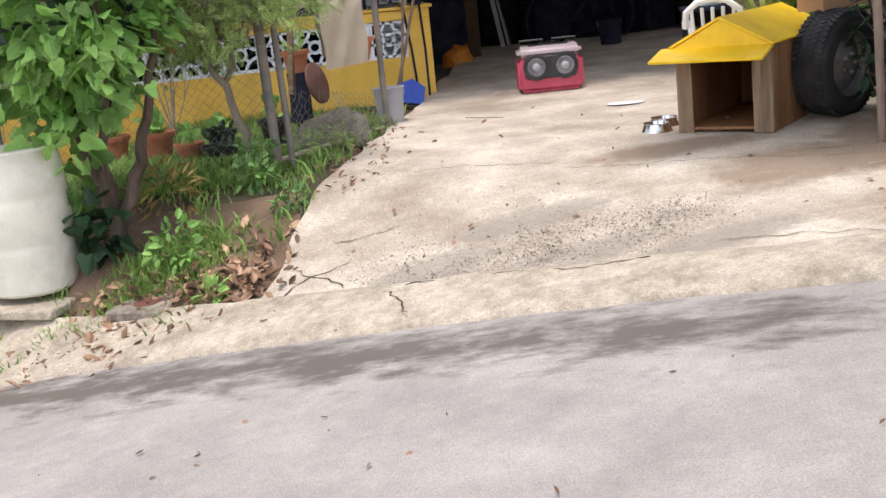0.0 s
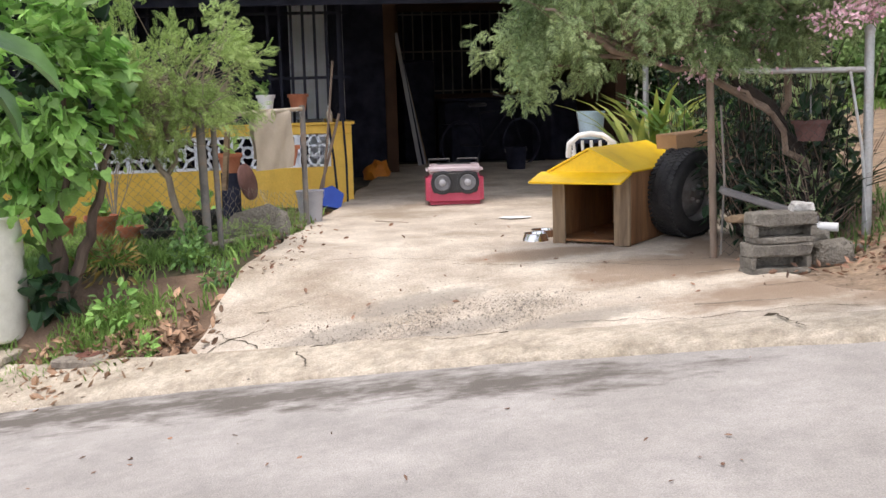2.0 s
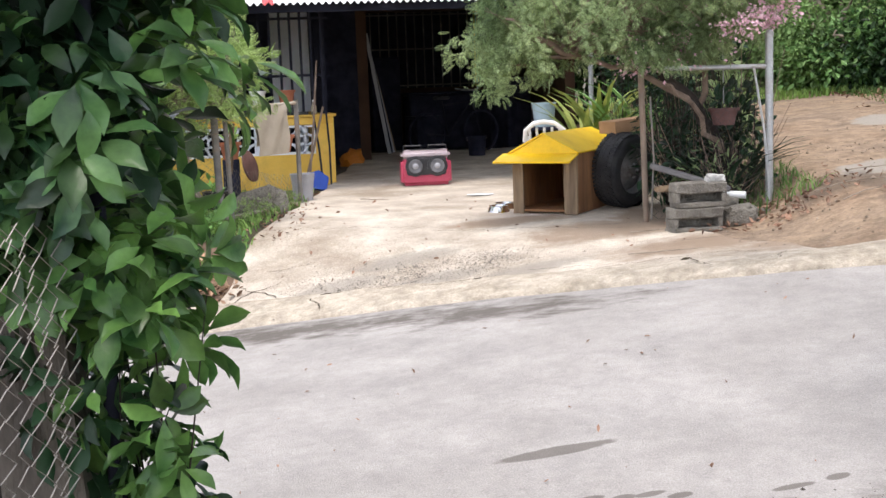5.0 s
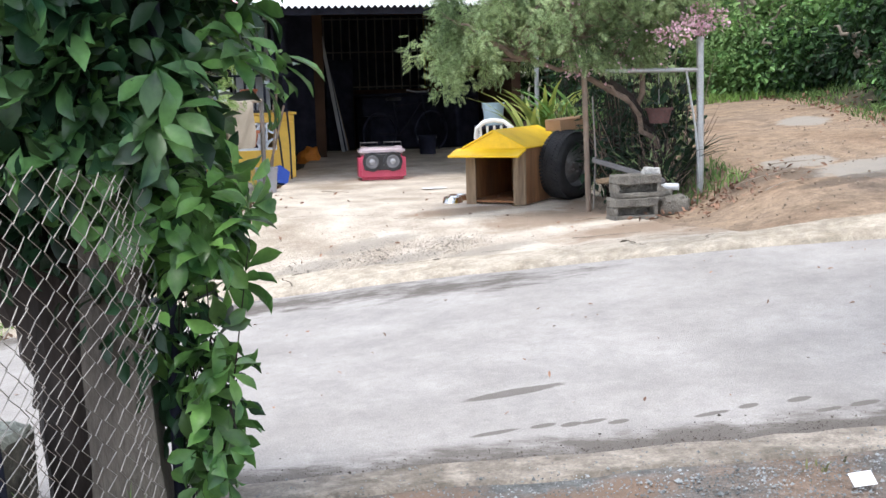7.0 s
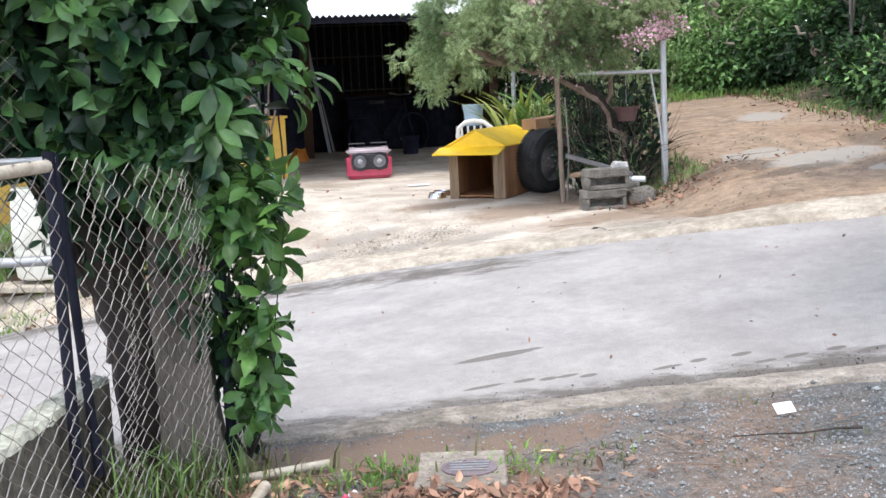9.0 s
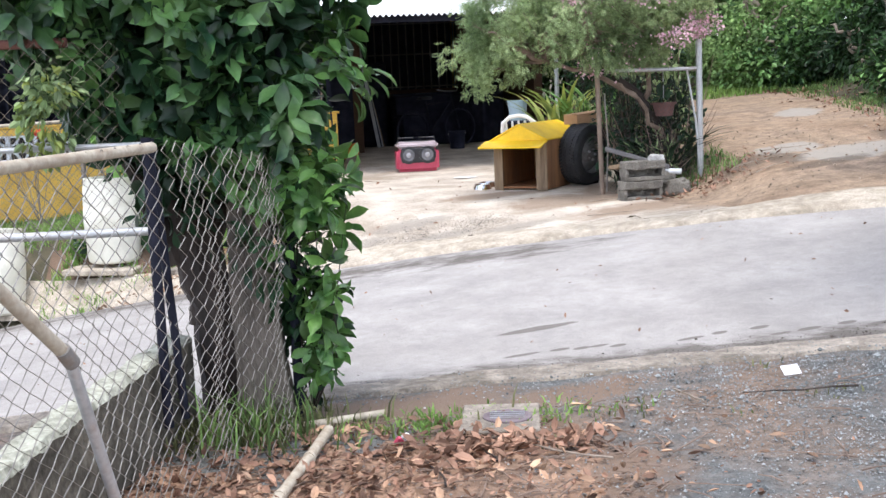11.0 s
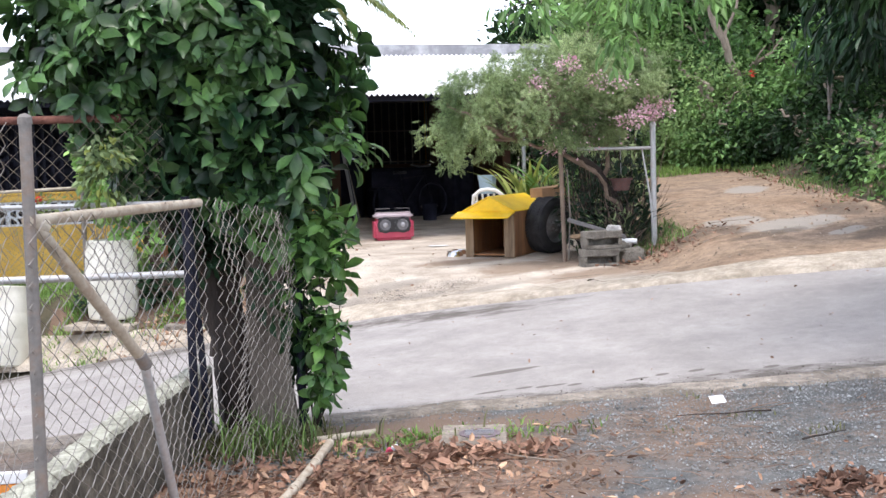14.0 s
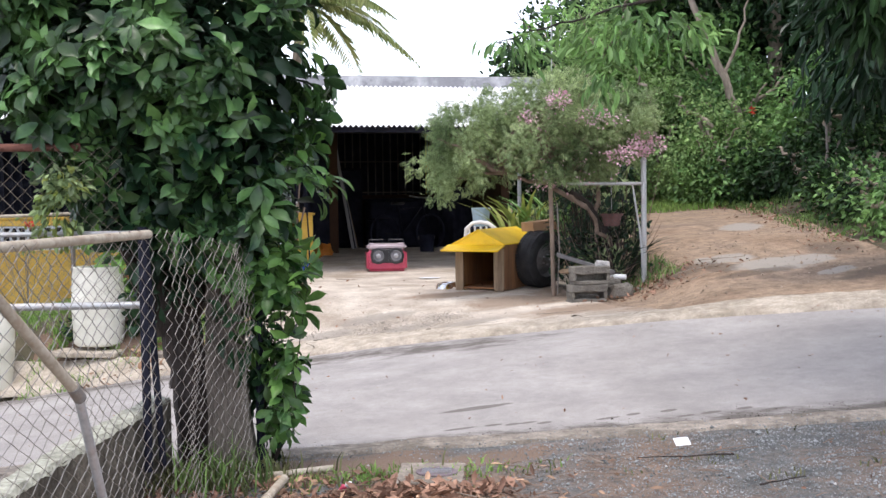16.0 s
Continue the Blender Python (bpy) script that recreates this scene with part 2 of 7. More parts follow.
M_CHROME = material("polished_steel", (0.62, 0.62, 0.63), (0.72, 0.72, 0.73), 4, 0.18, 0.0, metal=1.0, grain=0.04)
M_GALV = material("galvanised_pipe", (0.40, 0.41, 0.41), (0.55, 0.56, 0.56), 9, 0.5, 0.1, metal=0.5, stain=(0.22, 0.12, 0.06), stain_scale=9, stain_amount=0.4)
M_PIPE = material("tan_weathered_pipe", (0.34, 0.29, 0.22), (0.50, 0.45, 0.36), 9, 0.7, 0.2, stain=(0.2, 0.12, 0.07), stain_scale=12, stain_amount=0.5)
M_OLDPOST = material("old_grey_post", (0.145, 0.135, 0.125), (0.26, 0.24, 0.215), 9, 0.8, 0.25, stain=(0.2, 0.11, 0.06), stain_scale=9, stain_amount=0.6)
M_GATEPOST = material("rust_streaked_post", (0.17, 0.125, 0.095), (0.33, 0.26, 0.205), 9, 0.85, 0.35, stain=(0.16, 0.075, 0.04), stain_scale=9, stain_amount=0.75, stretch=(1, 1, 0.3))
M_RUST = material("rusted_pipe", (0.10, 0.04, 0.03), (0.20, 0.085, 0.06), 20, 0.9, 0.5)
M_WIRE = material("fence_wire", (0.165, 0.15, 0.13), (0.32, 0.295, 0.26), 15, 0.5, 0.0, metal=0.4)
M_WIREDARK = material("old_fence_wire", (0.20, 0.17, 0.13), (0.32, 0.28, 0.22), 15, 0.7, 0.0, metal=0.3)
M_BLOCK = material("concrete_block", (0.125, 0.114, 0.098), (0.25, 0.23, 0.195), 8, 0.95, 0.9, fine=60, grain=0.5, stain=(0.12, 0.11, 0.09), stain_scale=7, stain_amount=0.6)
M_WALLC = material("mossy_wall", (0.05, 0.047, 0.036), (0.135, 0.12, 0.092), 3.5, 0.95, 0.7, fine=50, grain=0.5, stain=(0.26, 0.23, 0.18), stain_scale=4.5, stain_amount=0.55, mid=0.35)
M_WALLTOP = material("pale_wall_top", (0.22, 0.222, 0.175), (0.46, 0.465, 0.38), 10, 0.95, 0.8, fine=40, grain=0.4)
M_RED = material("red_plastic", (0.46, 0.05, 0.10), (0.56, 0.085, 0.14), 4, 0.4, 0.02, grain=0.08)
M_GREYP = material("grey_plastic", (0.30, 0.30, 0.32), (0.40, 0.40, 0.42), 5, 0.45, 0.02, grain=0.1)
M_LID = material("silvery_pink_plastic", (0.44, 0.36, 0.38), (0.55, 0.46, 0.48), 5, 0.4, 0.02, grain=0.08)
M_CONE = material("speaker_grey", (0.10, 0.10, 0.11), (0.2, 0.2, 0.21), 12, 0.5, 0.05)
M_BLACKP = material("black_plastic", (0.02, 0.02, 0.022), (0.04, 0.04, 0.043), 5, 0.4, 0.05)
M_WHITEP = material("white_plastic", (0.78, 0.78, 0.77), (0.86, 0.86, 0.85), 4, 0.4, 0.02, grain=0.05)
M_DRUM = material("off_white_drum", (0.60, 0.58, 0.48), (0.77, 0.75, 0.66), 3, 0.55, 0.05, grain=0.08, stain=(0.42, 0.40, 0.32), stain_scale=4, stain_amount=0.35)
M_CARD = material("cardboard", (0.36, 0.21, 0.11), (0.46, 0.28, 0.16), 4, 0.9, 0.1, grain=0.1)
M_TERRA = material("terracotta", (0.32, 0.10, 0.05), (0.44, 0.17, 0.09), 6, 0.85, 0.2)
M_BLUE = material("blue_plastic", (0.012, 0.05, 0.30), (0.025, 0.08, 0.42), 5, 0.4, 0.05)
M_PALEBLUE = material("pale_translucent_plastic", (0.42, 0.54, 0.60), (0.52, 0.63, 0.68), 5, 0.35, 0.02, translucent=0.3)
M_BARK = material("bark", (0.018, 0.014, 0.012), (0.058, 0.044, 0.036), 6, 0.95, 0.8, fine=25, grain=0.4, stretch=(1, 1, 0.3))
M_BARKB = material("brown_bark", (0.06, 0.042, 0.032), (0.155, 0.112, 0.084), 8, 0.95, 0.7, fine=28, grain=0.4, stretch=(1, 1, 0.3))
M_BARKP = material("pale_bark", (0.20, 0.16, 0.12), (0.36, 0.30, 0.24), 8, 0.95, 0.5, fine=30, grain=0.35, stretch=(1, 1, 0.35))
M_CPOST = material("concrete_post", (0.08, 0.068, 0.056), (0.205, 0.174, 0.14), 5, 0.95, 0.5, fine=60, grain=0.4, stretch=(1, 1, 0.3), stain=(0.09, 0.085, 0.065), stain_scale=5, stain_amount=0.7)
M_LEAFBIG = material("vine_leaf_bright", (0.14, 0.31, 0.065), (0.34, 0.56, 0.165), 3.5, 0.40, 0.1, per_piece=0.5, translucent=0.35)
# lighter copy of the vine leaf, painting the brightly lit outer sprays
M_LEAFRIM = material("lit_vine_leaf", (0.030, 0.090, 0.026), (0.175, 0.335, 0.078), 6.0, 0.36, 0.1, per_piece=0.6, translucent=0.33, spec=0.45)
# dark leaf tone: dark-leaved plants, and shade painted inside and under crowns
M_LEAFDARK = material("dark_and_shaded_leaf", (0.007, 0.023, 0.011), (0.024, 0.062, 0.024), 2.5, 0.42, 0.1, per_piece=0.45, translucent=0.08, spec=0.3)
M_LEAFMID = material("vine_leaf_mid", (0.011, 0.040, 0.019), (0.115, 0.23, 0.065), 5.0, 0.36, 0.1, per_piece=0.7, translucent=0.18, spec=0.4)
M_LEAFFEATHER = material("feathery_leaf", (0.22, 0.33, 0.09), (0.40, 0.52, 0.19), 2.0, 0.6, 0, per_piece=0.35, translucent=0.4)
M_LEAFGREY = material("grey_green_leaf", (0.15, 0.22, 0.095), (0.37, 0.46, 0.215), 1.6, 0.6, 0, per_piece=0.55, translucent=0.32)
M_LEAFWOOD = material("woodland_leaf", (0.008, 0.026, 0.010), (0.042, 0.092, 0.028), 1.3, 0.5, 0, per_piece=0.7, translucent=0.1, spec=0.25)
M_LEAFLIGHT = material("light_shrub_leaf", (0.07, 0.17, 0.05), (0.22, 0.38, 0.115), 1.6, 0.5, 0, per_piece=0.55, translucent=0.25)
M_SOFT = material("soft_bush_leaf", (0.13, 0.24, 0.075), (0.30, 0.44, 0.16), 1.2, 0.6, 0, per_piece=0.45, translucent=0.3)
M_BANK = material("bank_blades", (0.07, 0.14, 0.035), (0.19, 0.29, 0.085), 2, 0.7, 0, per_piece=0.5, translucent=0.25)
M_STRAP = material("strap_leaf", (0.12, 0.20, 0.04), (0.34, 0.36, 0.09), 5, 0.5, 0, per_piece=0.4, translucent=0.3)
M_PALM = material("palm_leaf", (0.16, 0.24, 0.07), (0.36, 0.36, 0.15), 1.2, 0.55, 0, per_piece=0.3, translucent=0.3)
M_PINK = material("pink_petal", (0.60, 0.32, 0.40), (0.78, 0.56, 0.62), 6, 0.6, 0, per_piece=0.3, translucent=0.3)
M_REDF = material("red_petal", (0.55, 0.03, 0.02), (0.7, 0.08, 0.04), 6, 0.6, 0, per_piece=0.3)
M_LITTER = material("dry_leaf", (0.14, 0.075, 0.05), (0.34, 0.205, 0.138), 3, 0.8, 0.1, per_piece=0.55)
M_TWIG = material("dry_brown_twig", (0.15, 0.105, 0.08), (0.29, 0.215, 0.165), 9, 0.95, 0.2, grain=0.3)
M_GRIT = material("dark_grit", (0.055, 0.045, 0.036), (0.13, 0.11, 0.09), 6, 0.95, 0.1, per_piece=0.5)
M_LANESTONE = material("earthy_stone", (0.20, 0.15, 0.11), (0.33, 0.27, 0.21), 6, 0.95, 0.2, per_piece=0.4)
M_DRYLEAF = material("pale_dry_leaf", (0.19, 0.11, 0.066), (0.46, 0.305, 0.20), 3, 0.75, 0.1, per_piece=0.65)
M_WIREBLACK = material("black_fence_wire", (0.03, 0.028, 0.026), (0.08, 0.073, 0.065), 15, 0.7, 0.0)
M_DRYGRASS = material("dry_grass_blades", (0.07, 0.085, 0.03), (0.19, 0.19, 0.085), 3, 0.8, 0, per_piece=0.5, translucent=0.2)
M_AGG = material("exposed_pebble", (0.23, 0.20, 0.168), (0.40, 0.36, 0.305), 6, 0.9, 0.2, per_piece=0.5)
M_PALESTONE = material("pale_stone_chip", (0.28, 0.27, 0.255), (0.44, 0.43, 0.41), 6, 0.9, 0.2, per_piece=0.4)
M_CLOTH = material("beige_cloth", (0.40, 0.34, 0.26), (0.50, 0.43, 0.34), 5, 0.95, 0.3, fine=200)
M_PAPER = material("white_paper", (0.75, 0.76, 0.78), (0.82, 0.83, 0.85), 4, 0.8, 0.05, grain=0.05)
M_CROTON = material("croton_leaf", (0.15, 0.09, 0.035), (0.42, 0.33, 0.08), 6, 0.5, 0, per_piece=0.5)


# ---- builders ----
def thing(name, label, category, m=None, group="", kind=""):
    ob = new(name)
    if m is not None:
        ob.matrix_world = m
    return tagged(ob, label, category, group, kind)


def mesh_of(name, bm, mat, smooth=True):
    me = bpy.data.meshes.new(name)
    bm.to_mesh(me)
    bm.free()
    me.materials.append(mat)
    if smooth:
        me.set_sharp_from_angle(angle=radians(38)) if len(me.polygons) else None
        me.polygons.foreach_set("use_smooth", [True] * len(me.polygons))
        me.set_sharp_from_angle(angle=radians(38))
    return me


def part(name, bm, mat, parent=None, label="", smooth=True):
    ob = new(name, mesh_of(name, bm, mat, smooth))
    if parent is not None:
        ob.parent = parent
    if label:
        ob["label"] = label
    return ob


def mesh_part(name, verts, faces, mat, parent=None, label="", smooth=False):
    me = bpy.data.meshes.new(name)
    me.from_pydata(np.asarray(verts).tolist(), [], np.asarray(faces).tolist() if not isinstance(faces, list) else faces)
    me.materials.append(mat)
    if smooth:
        me.polygons.foreach_set("use_smooth", [True] * len(me.polygons))
    ob = new(name, me)
    if parent is not None:
        ob.parent = parent
    if label:
        ob["label"] = label
    return ob


def box(size, m=None, bevel=0.0, bm=None, seg=1):
    """A box centred on its pose m."""
    bm = bm or bmesh.new()
    made = bmesh.ops.create_cube(bm, size=1, matrix=(m or Matrix()) @ Matrix.Diagonal((*size, 1)))
    if bevel:
        edges = list({e for v in made["verts"] for e in v.link_edges})
        bmesh.ops.bevel(bm, geom=edges, offset=bevel, segments=seg, affect="EDGES", clamp_overlap=True)
    return bm


def tube(points, radius, sides=8, bm=None, taper=None, caps=True):
    """A round bar along points; taper: the radius at the end."""
    bm = bm or bmesh.new()
    pts = [Vector(p) for p in points]
    rings = []
    side = None
    for i, p in enumerate(pts):
        way = (pts[min(i + 1, len(pts) - 1)] - pts[max(i - 1, 0)]).normalized()
        if side is None:
            side = way.orthogonal().normalized()
        side = (side - way * side.dot(way)).normalized()
        up = way.cross(side)
        r = radius if taper is None else radius + (taper - radius) * i / max(1, len(pts) - 1)
        rings.append([bm.verts.new(p + r * (math.cos(a) * side + math.sin(a) * up)) for a in (2 * math.pi * k / sides for k in range(sides))])
    for a, b in zip(rings, rings[1:]):
        for k in range(sides):
            bm.faces.new((a[k], a[(k + 1) % sides], b[(k + 1) % sides], b[k]))
    if caps:
        bm.faces.new(rings[0][::-1])
        bm.faces.new(rings[-1])
    return bm


def lathe(profile, sides=32, bm=None, m=None, caps=True):
    """A turned body from (radius, height) pairs round z."""
    bm = bm or bmesh.new()
    m = m or Matrix()
    rings = [[bm.verts.new(m @ Vector((r * math.cos(2 * math.pi * k / sides), r * math.sin(2 * math.pi * k / sides), z))) for k in range(sides)] for r, z in profile]
    for a, b in zip(rings, rings[1:]):
        for k in range(sides):
            bm.faces.new((a[k], a[(k + 1) % sides], b[(k + 1) % sides], b[k]))
    if caps and profile[0][0] > 1e-4:
        bm.faces.new(rings[0][::-1])
    if caps and profile[-1][0] > 1e-4:
        bm.faces.new(rings[-1])
    return bm


def plate(outline, thick, m=None, bm=None):
    """A flat piece: an outline in x and z, thick along y, centred."""
    bm = bm or bmesh.new()
    m = m or Matrix()
    front = [bm.verts.new(m @ Vector((x, -thick / 2, z))) for x, z in outline]
    rear = [bm.verts.new(m @ Vector((x, thick / 2, z))) for x, z in outline]
    bm.faces.new(front)
    bm.faces.new(rear[::-1])
    for i in range(len(outline)):
        j = (i + 1) % len(outline)
        bm.faces.new((front[j], front[i], rear[i], rear[j]))
    return bm


# ---- the lie of the land ----
def clamp(v, a, b):
    return max(a, min(b, v))


def ease(v):
    v = clamp(v, 0, 1)
    return v * v * (3 - 2 * v)


def kerb_far(x):
    return 4.95 - 0.36 * x


def kerb_near(x):
    return 0.50 + 0.0 * x


def road_z(x, y):
    xc, yc = clamp(x, -4.0, 6.0), clamp(y, -3, 8)
    return 0.099 + 0.0347 * xc + 0.0141 * yc + 0.0223 * xc * yc + 0.06 * (x - xc)


def near_z(x, y):
    return 0.2 + 0.038 * clamp(x, -6, 8)


def far_z(x, y):
    k = kerb_far(x)
    xc = clamp(x, -3.2, 5)
    edge = road_z(xc, kerb_far(xc)) + 0.02 + 0.05 * (x - xc)
    s = ease((y - k) / (7.6 - k)) if k < 7.4 else 1.0
    drive = edge * (1 - s) + (0.49 + 0.02 * (min(y, 16) - 7.6) - 0.36 * ease((-2.75 - x) / 1.7)) * s
    lane = edge + 0.95 * (1 - math.exp(-0.1 * max(0, y - k)))
    w = ease((x - 2.6) / 1.0)
    bank = 0.5 * ease((x - lane_right(y)) / 1.6) * (1 if y > 3 else 0)
    return drive * (1 - w) + lane * w + bank


def lane_right(y):
    return 5.3 + 0.12 * (y - 4) + 2.5 * ease((5.5 - y) / 2.5)


def land_z(x, y):
    if y < kerb_near(x):
        return near_z(x, y)
    if y < kerb_far(x):
        return road_z(x, y)
    return far_z(x, y)


def sheet(name, us, rows, place, mat, label, category="", kind="structure", parent=None):
    """A surface over a grid: place(u, v) gives the point."""
    verts = [place(u, v) for v in rows for u in us]
    n = len(us)
    faces = [(j * n + i, j * n + i + 1, (j + 1) * n + i + 1, (j + 1) * n + i) for j in range(len(rows) - 1) for i in range(n - 1)]
    ob = mesh_part(name, verts, faces, mat, parent, smooth=True)
    return tagged(ob, label, category, "", kind)


def span(a, b, n):
    return [a + (b - a) * i / (n - 1) for i in range(n)]


def rough_noise(x, y, s=1.0, k=1.0):
    return k * noise.noise((x * s, y * s, 3.7))


# ground: one sheet out to the horizon, a little under the finished surfaces
gx = [-220, -90, -40, -20, -12] + span(-8, 10, 91) + [14, 22, 45, 100, 240]
gy = [-160, -70, -30, -14] + span(-9, 20, 117) + [24, 32, 50, 100, 260]
sheet("ground", gx, gy, lambda u, v: (u, v, land_z(clamp(u, -12, 14), clamp(v, -14, 24)) - 0.055 + rough_noise(u, v, 2.0, 0.012)), M_TURF,
      "uneven grassy soil ground round the house and lane", "ground")
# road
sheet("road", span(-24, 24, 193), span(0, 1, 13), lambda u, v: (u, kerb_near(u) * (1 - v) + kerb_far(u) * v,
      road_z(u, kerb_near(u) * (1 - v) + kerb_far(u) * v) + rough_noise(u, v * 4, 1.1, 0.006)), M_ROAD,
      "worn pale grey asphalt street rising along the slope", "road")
# far kerb, flush with the drive
sheet("kerb_far_side", span(-16, 16, 257), [0, 0.03, 0.1, 0.25, 0.5, 0.75, 1], lambda u, v: (u, kerb_far(u) - 0.01 + v * 0.52 + rough_noise(u, 0, 2.5, 0.03),
      far_z(u, kerb_far(u) + v * 0.52) - (0.05 if v == 0 else 0) + 0.03 * ease(v * 4) + rough_noise(u, v, 4, 0.012) + rough_noise(u * 3, v, 6, 0.006)), M_KERB,
      "low rounded pale concrete kerb beside the street", "kerb")


def drive_left(y):
    pts = ((5.3, -1.42), (5.9, -1.36), (6.95, -1.2), (9.1, -0.9), (11.2, -0.72), (15, -0.5))
    for (y0, x0), (y1, x1) in zip(pts, pts[1:]):
        if y <= y1:
            return x0 + (x1 - x0) * clamp((y - y0) / (y1 - y0), 0, 1)
    return pts[-1][1]


def drive_place(u, v):
    y0 = kerb_far(-1.42 + 4.3 * u) + 0.5
    y = y0 + v * (15.5 - y0)
    x0, x1 = drive_left(y), 2.75 - 0.35 * ease((y - 4.6) / 1.5) + 0.2 * noise.noise((y * 1.7, 4, 0)) + 0.3 * ease((y - 7) / 1)
    x = x0 + (x1 - x0) * u + rough_noise(y, u * 3, 2.3, 0.07) * (1 - u)
    return (x, y, far_z(x, y) + 0.006 + rough_noise(x, y, 1.3, 0.012) + rough_noise(x, y, 5, 0.004))


sheet("driveway", span(0, 1, 81), span(0, 1, 120), drive_place, M_DRIVE, "stained cracked pale concrete driveway sloping up to the carport", "driveway")


def lane_place(u, v):
    x = 2.3 + u * 6.2
    y0 = kerb_far(x) + 0.5
    y = y0 + v * (20 - y0)
    x = 1.7 + u * (lane_right(y) - 1.7)
    return (x, y, far_z(x, y) - 0.008 + rough_noise(x, y, 0.9, 0.05) * ease((x - 2.8) / 1.5) + rough_noise(x, y, 4, 0.012))


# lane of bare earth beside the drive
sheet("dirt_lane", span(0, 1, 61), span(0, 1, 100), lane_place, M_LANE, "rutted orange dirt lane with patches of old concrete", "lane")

# near side: kerb and gravel
sheet("kerb_near_side", span(-16, 16, 257), [0, 0.02, 0.08, 0.2, 0.4, 0.6, 0.8, 0.97, 1], lambda u, v: (u, kerb_near(u) + 0.015 - v * 0.31 + (rough_noise(u, 1, 3, 0.04) if v > 0.5 else 0),
      (road_z(u, kerb_near(u)) - 0.03 if v == 0 else near_z(u, 0) + 0.01 - (0.07 if v == 1 else 0) - 0.035 * (1 - ease(v * 5)) + rough_noise(u, v, 4, 0.012) + rough_noise(u * 2, v * 2, 6, 0.006))), M_KERBN,
      "weathered dirty concrete kerb along the gravel verge", "kerb")
sheet("gravel_verge", span(-3.5, 7, 160), span(-8.5, 0.25, 130), lambda u, v: (u, v, near_z(u, v) - 0.006 + rough_noise(u, v, 1.5, 0.015)
      + rough_noise(u, v, 7, 0.006)), M_GRAVEL, "grey gravel and reddish dirt verge with dead leaves", "gravel")
sheet("soil_patch", span(0, 1, 90), span(0, 1, 110), lambda u, v: (-1.6 + u * (2.4 + 0.5 * noise.noise((v * 5, 1, 2)) + 1.0 * (1 - v)), -4.5 + 4.15 * v + rough_noise(u * 4, 0, 1, 0.12),
      near_z(-1.6 + u * 2, 0) + 0.016 - 0.04 * max(abs(2 * u - 1), abs(2 * v - 1)) ** 8 + rough_noise(u * 3, v * 4, 1.5, 0.016) + rough_noise(u * 3, v * 4, 7, 0.012)), M_SOILRED,
      "bare reddish soil below the fence", "soil")

# ---- house ----
FLOOR = 0.56
HOUSE = pose(-0.67, 11.1, FLOOR, 0, 0, 9)
house = thing("house", "yellow single-storey house with open dark carport and corrugated awning", "house", HOUSE)


def wall_box(name, a0, a1, b0, b1, z0, z1, mat, label=""):
    return part(name, box((a1 - a0, b1 - b0, z1 - z0), Matrix.Translation(((a0 + a1) / 2, (b0 + b1) / 2, (z0 + z1) / 2)), 0.006), mat, house, label)


PT, PH = 0.14, 0.81   # parapet thickness and height
B0, B1 = 0.355, 0.69   # band of ventilation blocks
wall_box("parapet", -7.5, 0, 0, PT, -0.7, B0, M_YELLOW)
wall_box("parapet", -7.5, 0, 0, PT, B1, PH - 0.03, M_YELLOW)
wall_box("parapet_cap", -7.5, 0.03, -0.03, PT + 0.03, PH - 0.03, PH, M_YELLOW)
wall_box("parapet_post", -0.22, 0, 0, PT, B0, B1, M_YELLOW)
wall_box("parapet", -PT, 0, PT, 1.9, -0.3, B0, M_YELLOW)
wall_box("parapet", -PT, 0, PT, 1.9, B1, PH - 0.03, M_YELLOW)
wall_box("parapet_cap", -PT - 0.03, 0.03, PT + 0.03, 1.93, PH - 0.03, PH, M_YELLOW)
wall_box("parapet_post", -PT, 0, PT, 0.25, B0, B1, M_YELLOW)
wall_box("parapet_post", -PT, 0, 0.95, 1.9, B0, B1, M_YELLOW)


def vent_block(size):
    """A square ornamental ventilation block: a frame, a ring and four corner arcs, open between them."""
    bm = bmesh.new()
    h, t, d = size / 2, 0.026, 0.10
    for s in (-1, 1):
        box((size, d, t), Matrix.Translation((0, 0, s * (h - t / 2))), bm=bm)
        box((t, d, size - 2 * t), Matrix.Translation((s * (h - t / 2), 0, 0)), bm=bm)

    def arc(cx, cz, r, a0, a1, n):
        ring = []
        for k in range(n + 1):
            a = radians(a0 + (a1 - a0) * k / n)
            ring.append([bm.verts.new((cx + rr * math.cos(a), yy, cz + rr * math.sin(a))) for rr, yy in ((r - t / 2, -d / 2), (r + t / 2, -d / 2), (r + t / 2, d / 2), (r - t / 2, d / 2))])
        for p, q in zip(ring, ring[1:]):
            for k in range(4):
                bm.faces.new((p[k], p[(k + 1) % 4], q[(k + 1) % 4], q[k]))
    arc(0, 0, 0.30 * h, 0, 360, 14)
    for cx, cz, a in ((-h, -h, 0), (h, -h, 90), (h, h, 180), (-h, h, 270)):
        arc(cx, cz, 0.80 * h, a, a + 90, 8)
    for a in range(0, 360, 90):
        box((0.40 * h, d, t * 0.9), pose(0, 0, 0, 0, a + 45, 0) @ Matrix.Translation((0.45 * h, 0, 0)), bm=bm)
    bmesh.ops.recalc_face_normals(bm, faces=bm.faces)
    return mesh_of("vent_block", bm, M_WHITE, False)


VB = vent_block(B1 - B0)
for i in range(21):
    ob = new("vent_block", VB)
    ob.parent, ob.matrix_basis = house, Matrix.Translation((-0.22 - 0.1675 - i * 0.337, PT / 2, (B0 + B1) / 2))
    if i < 3:
        ob["label"] = "white pierced ornamental block"
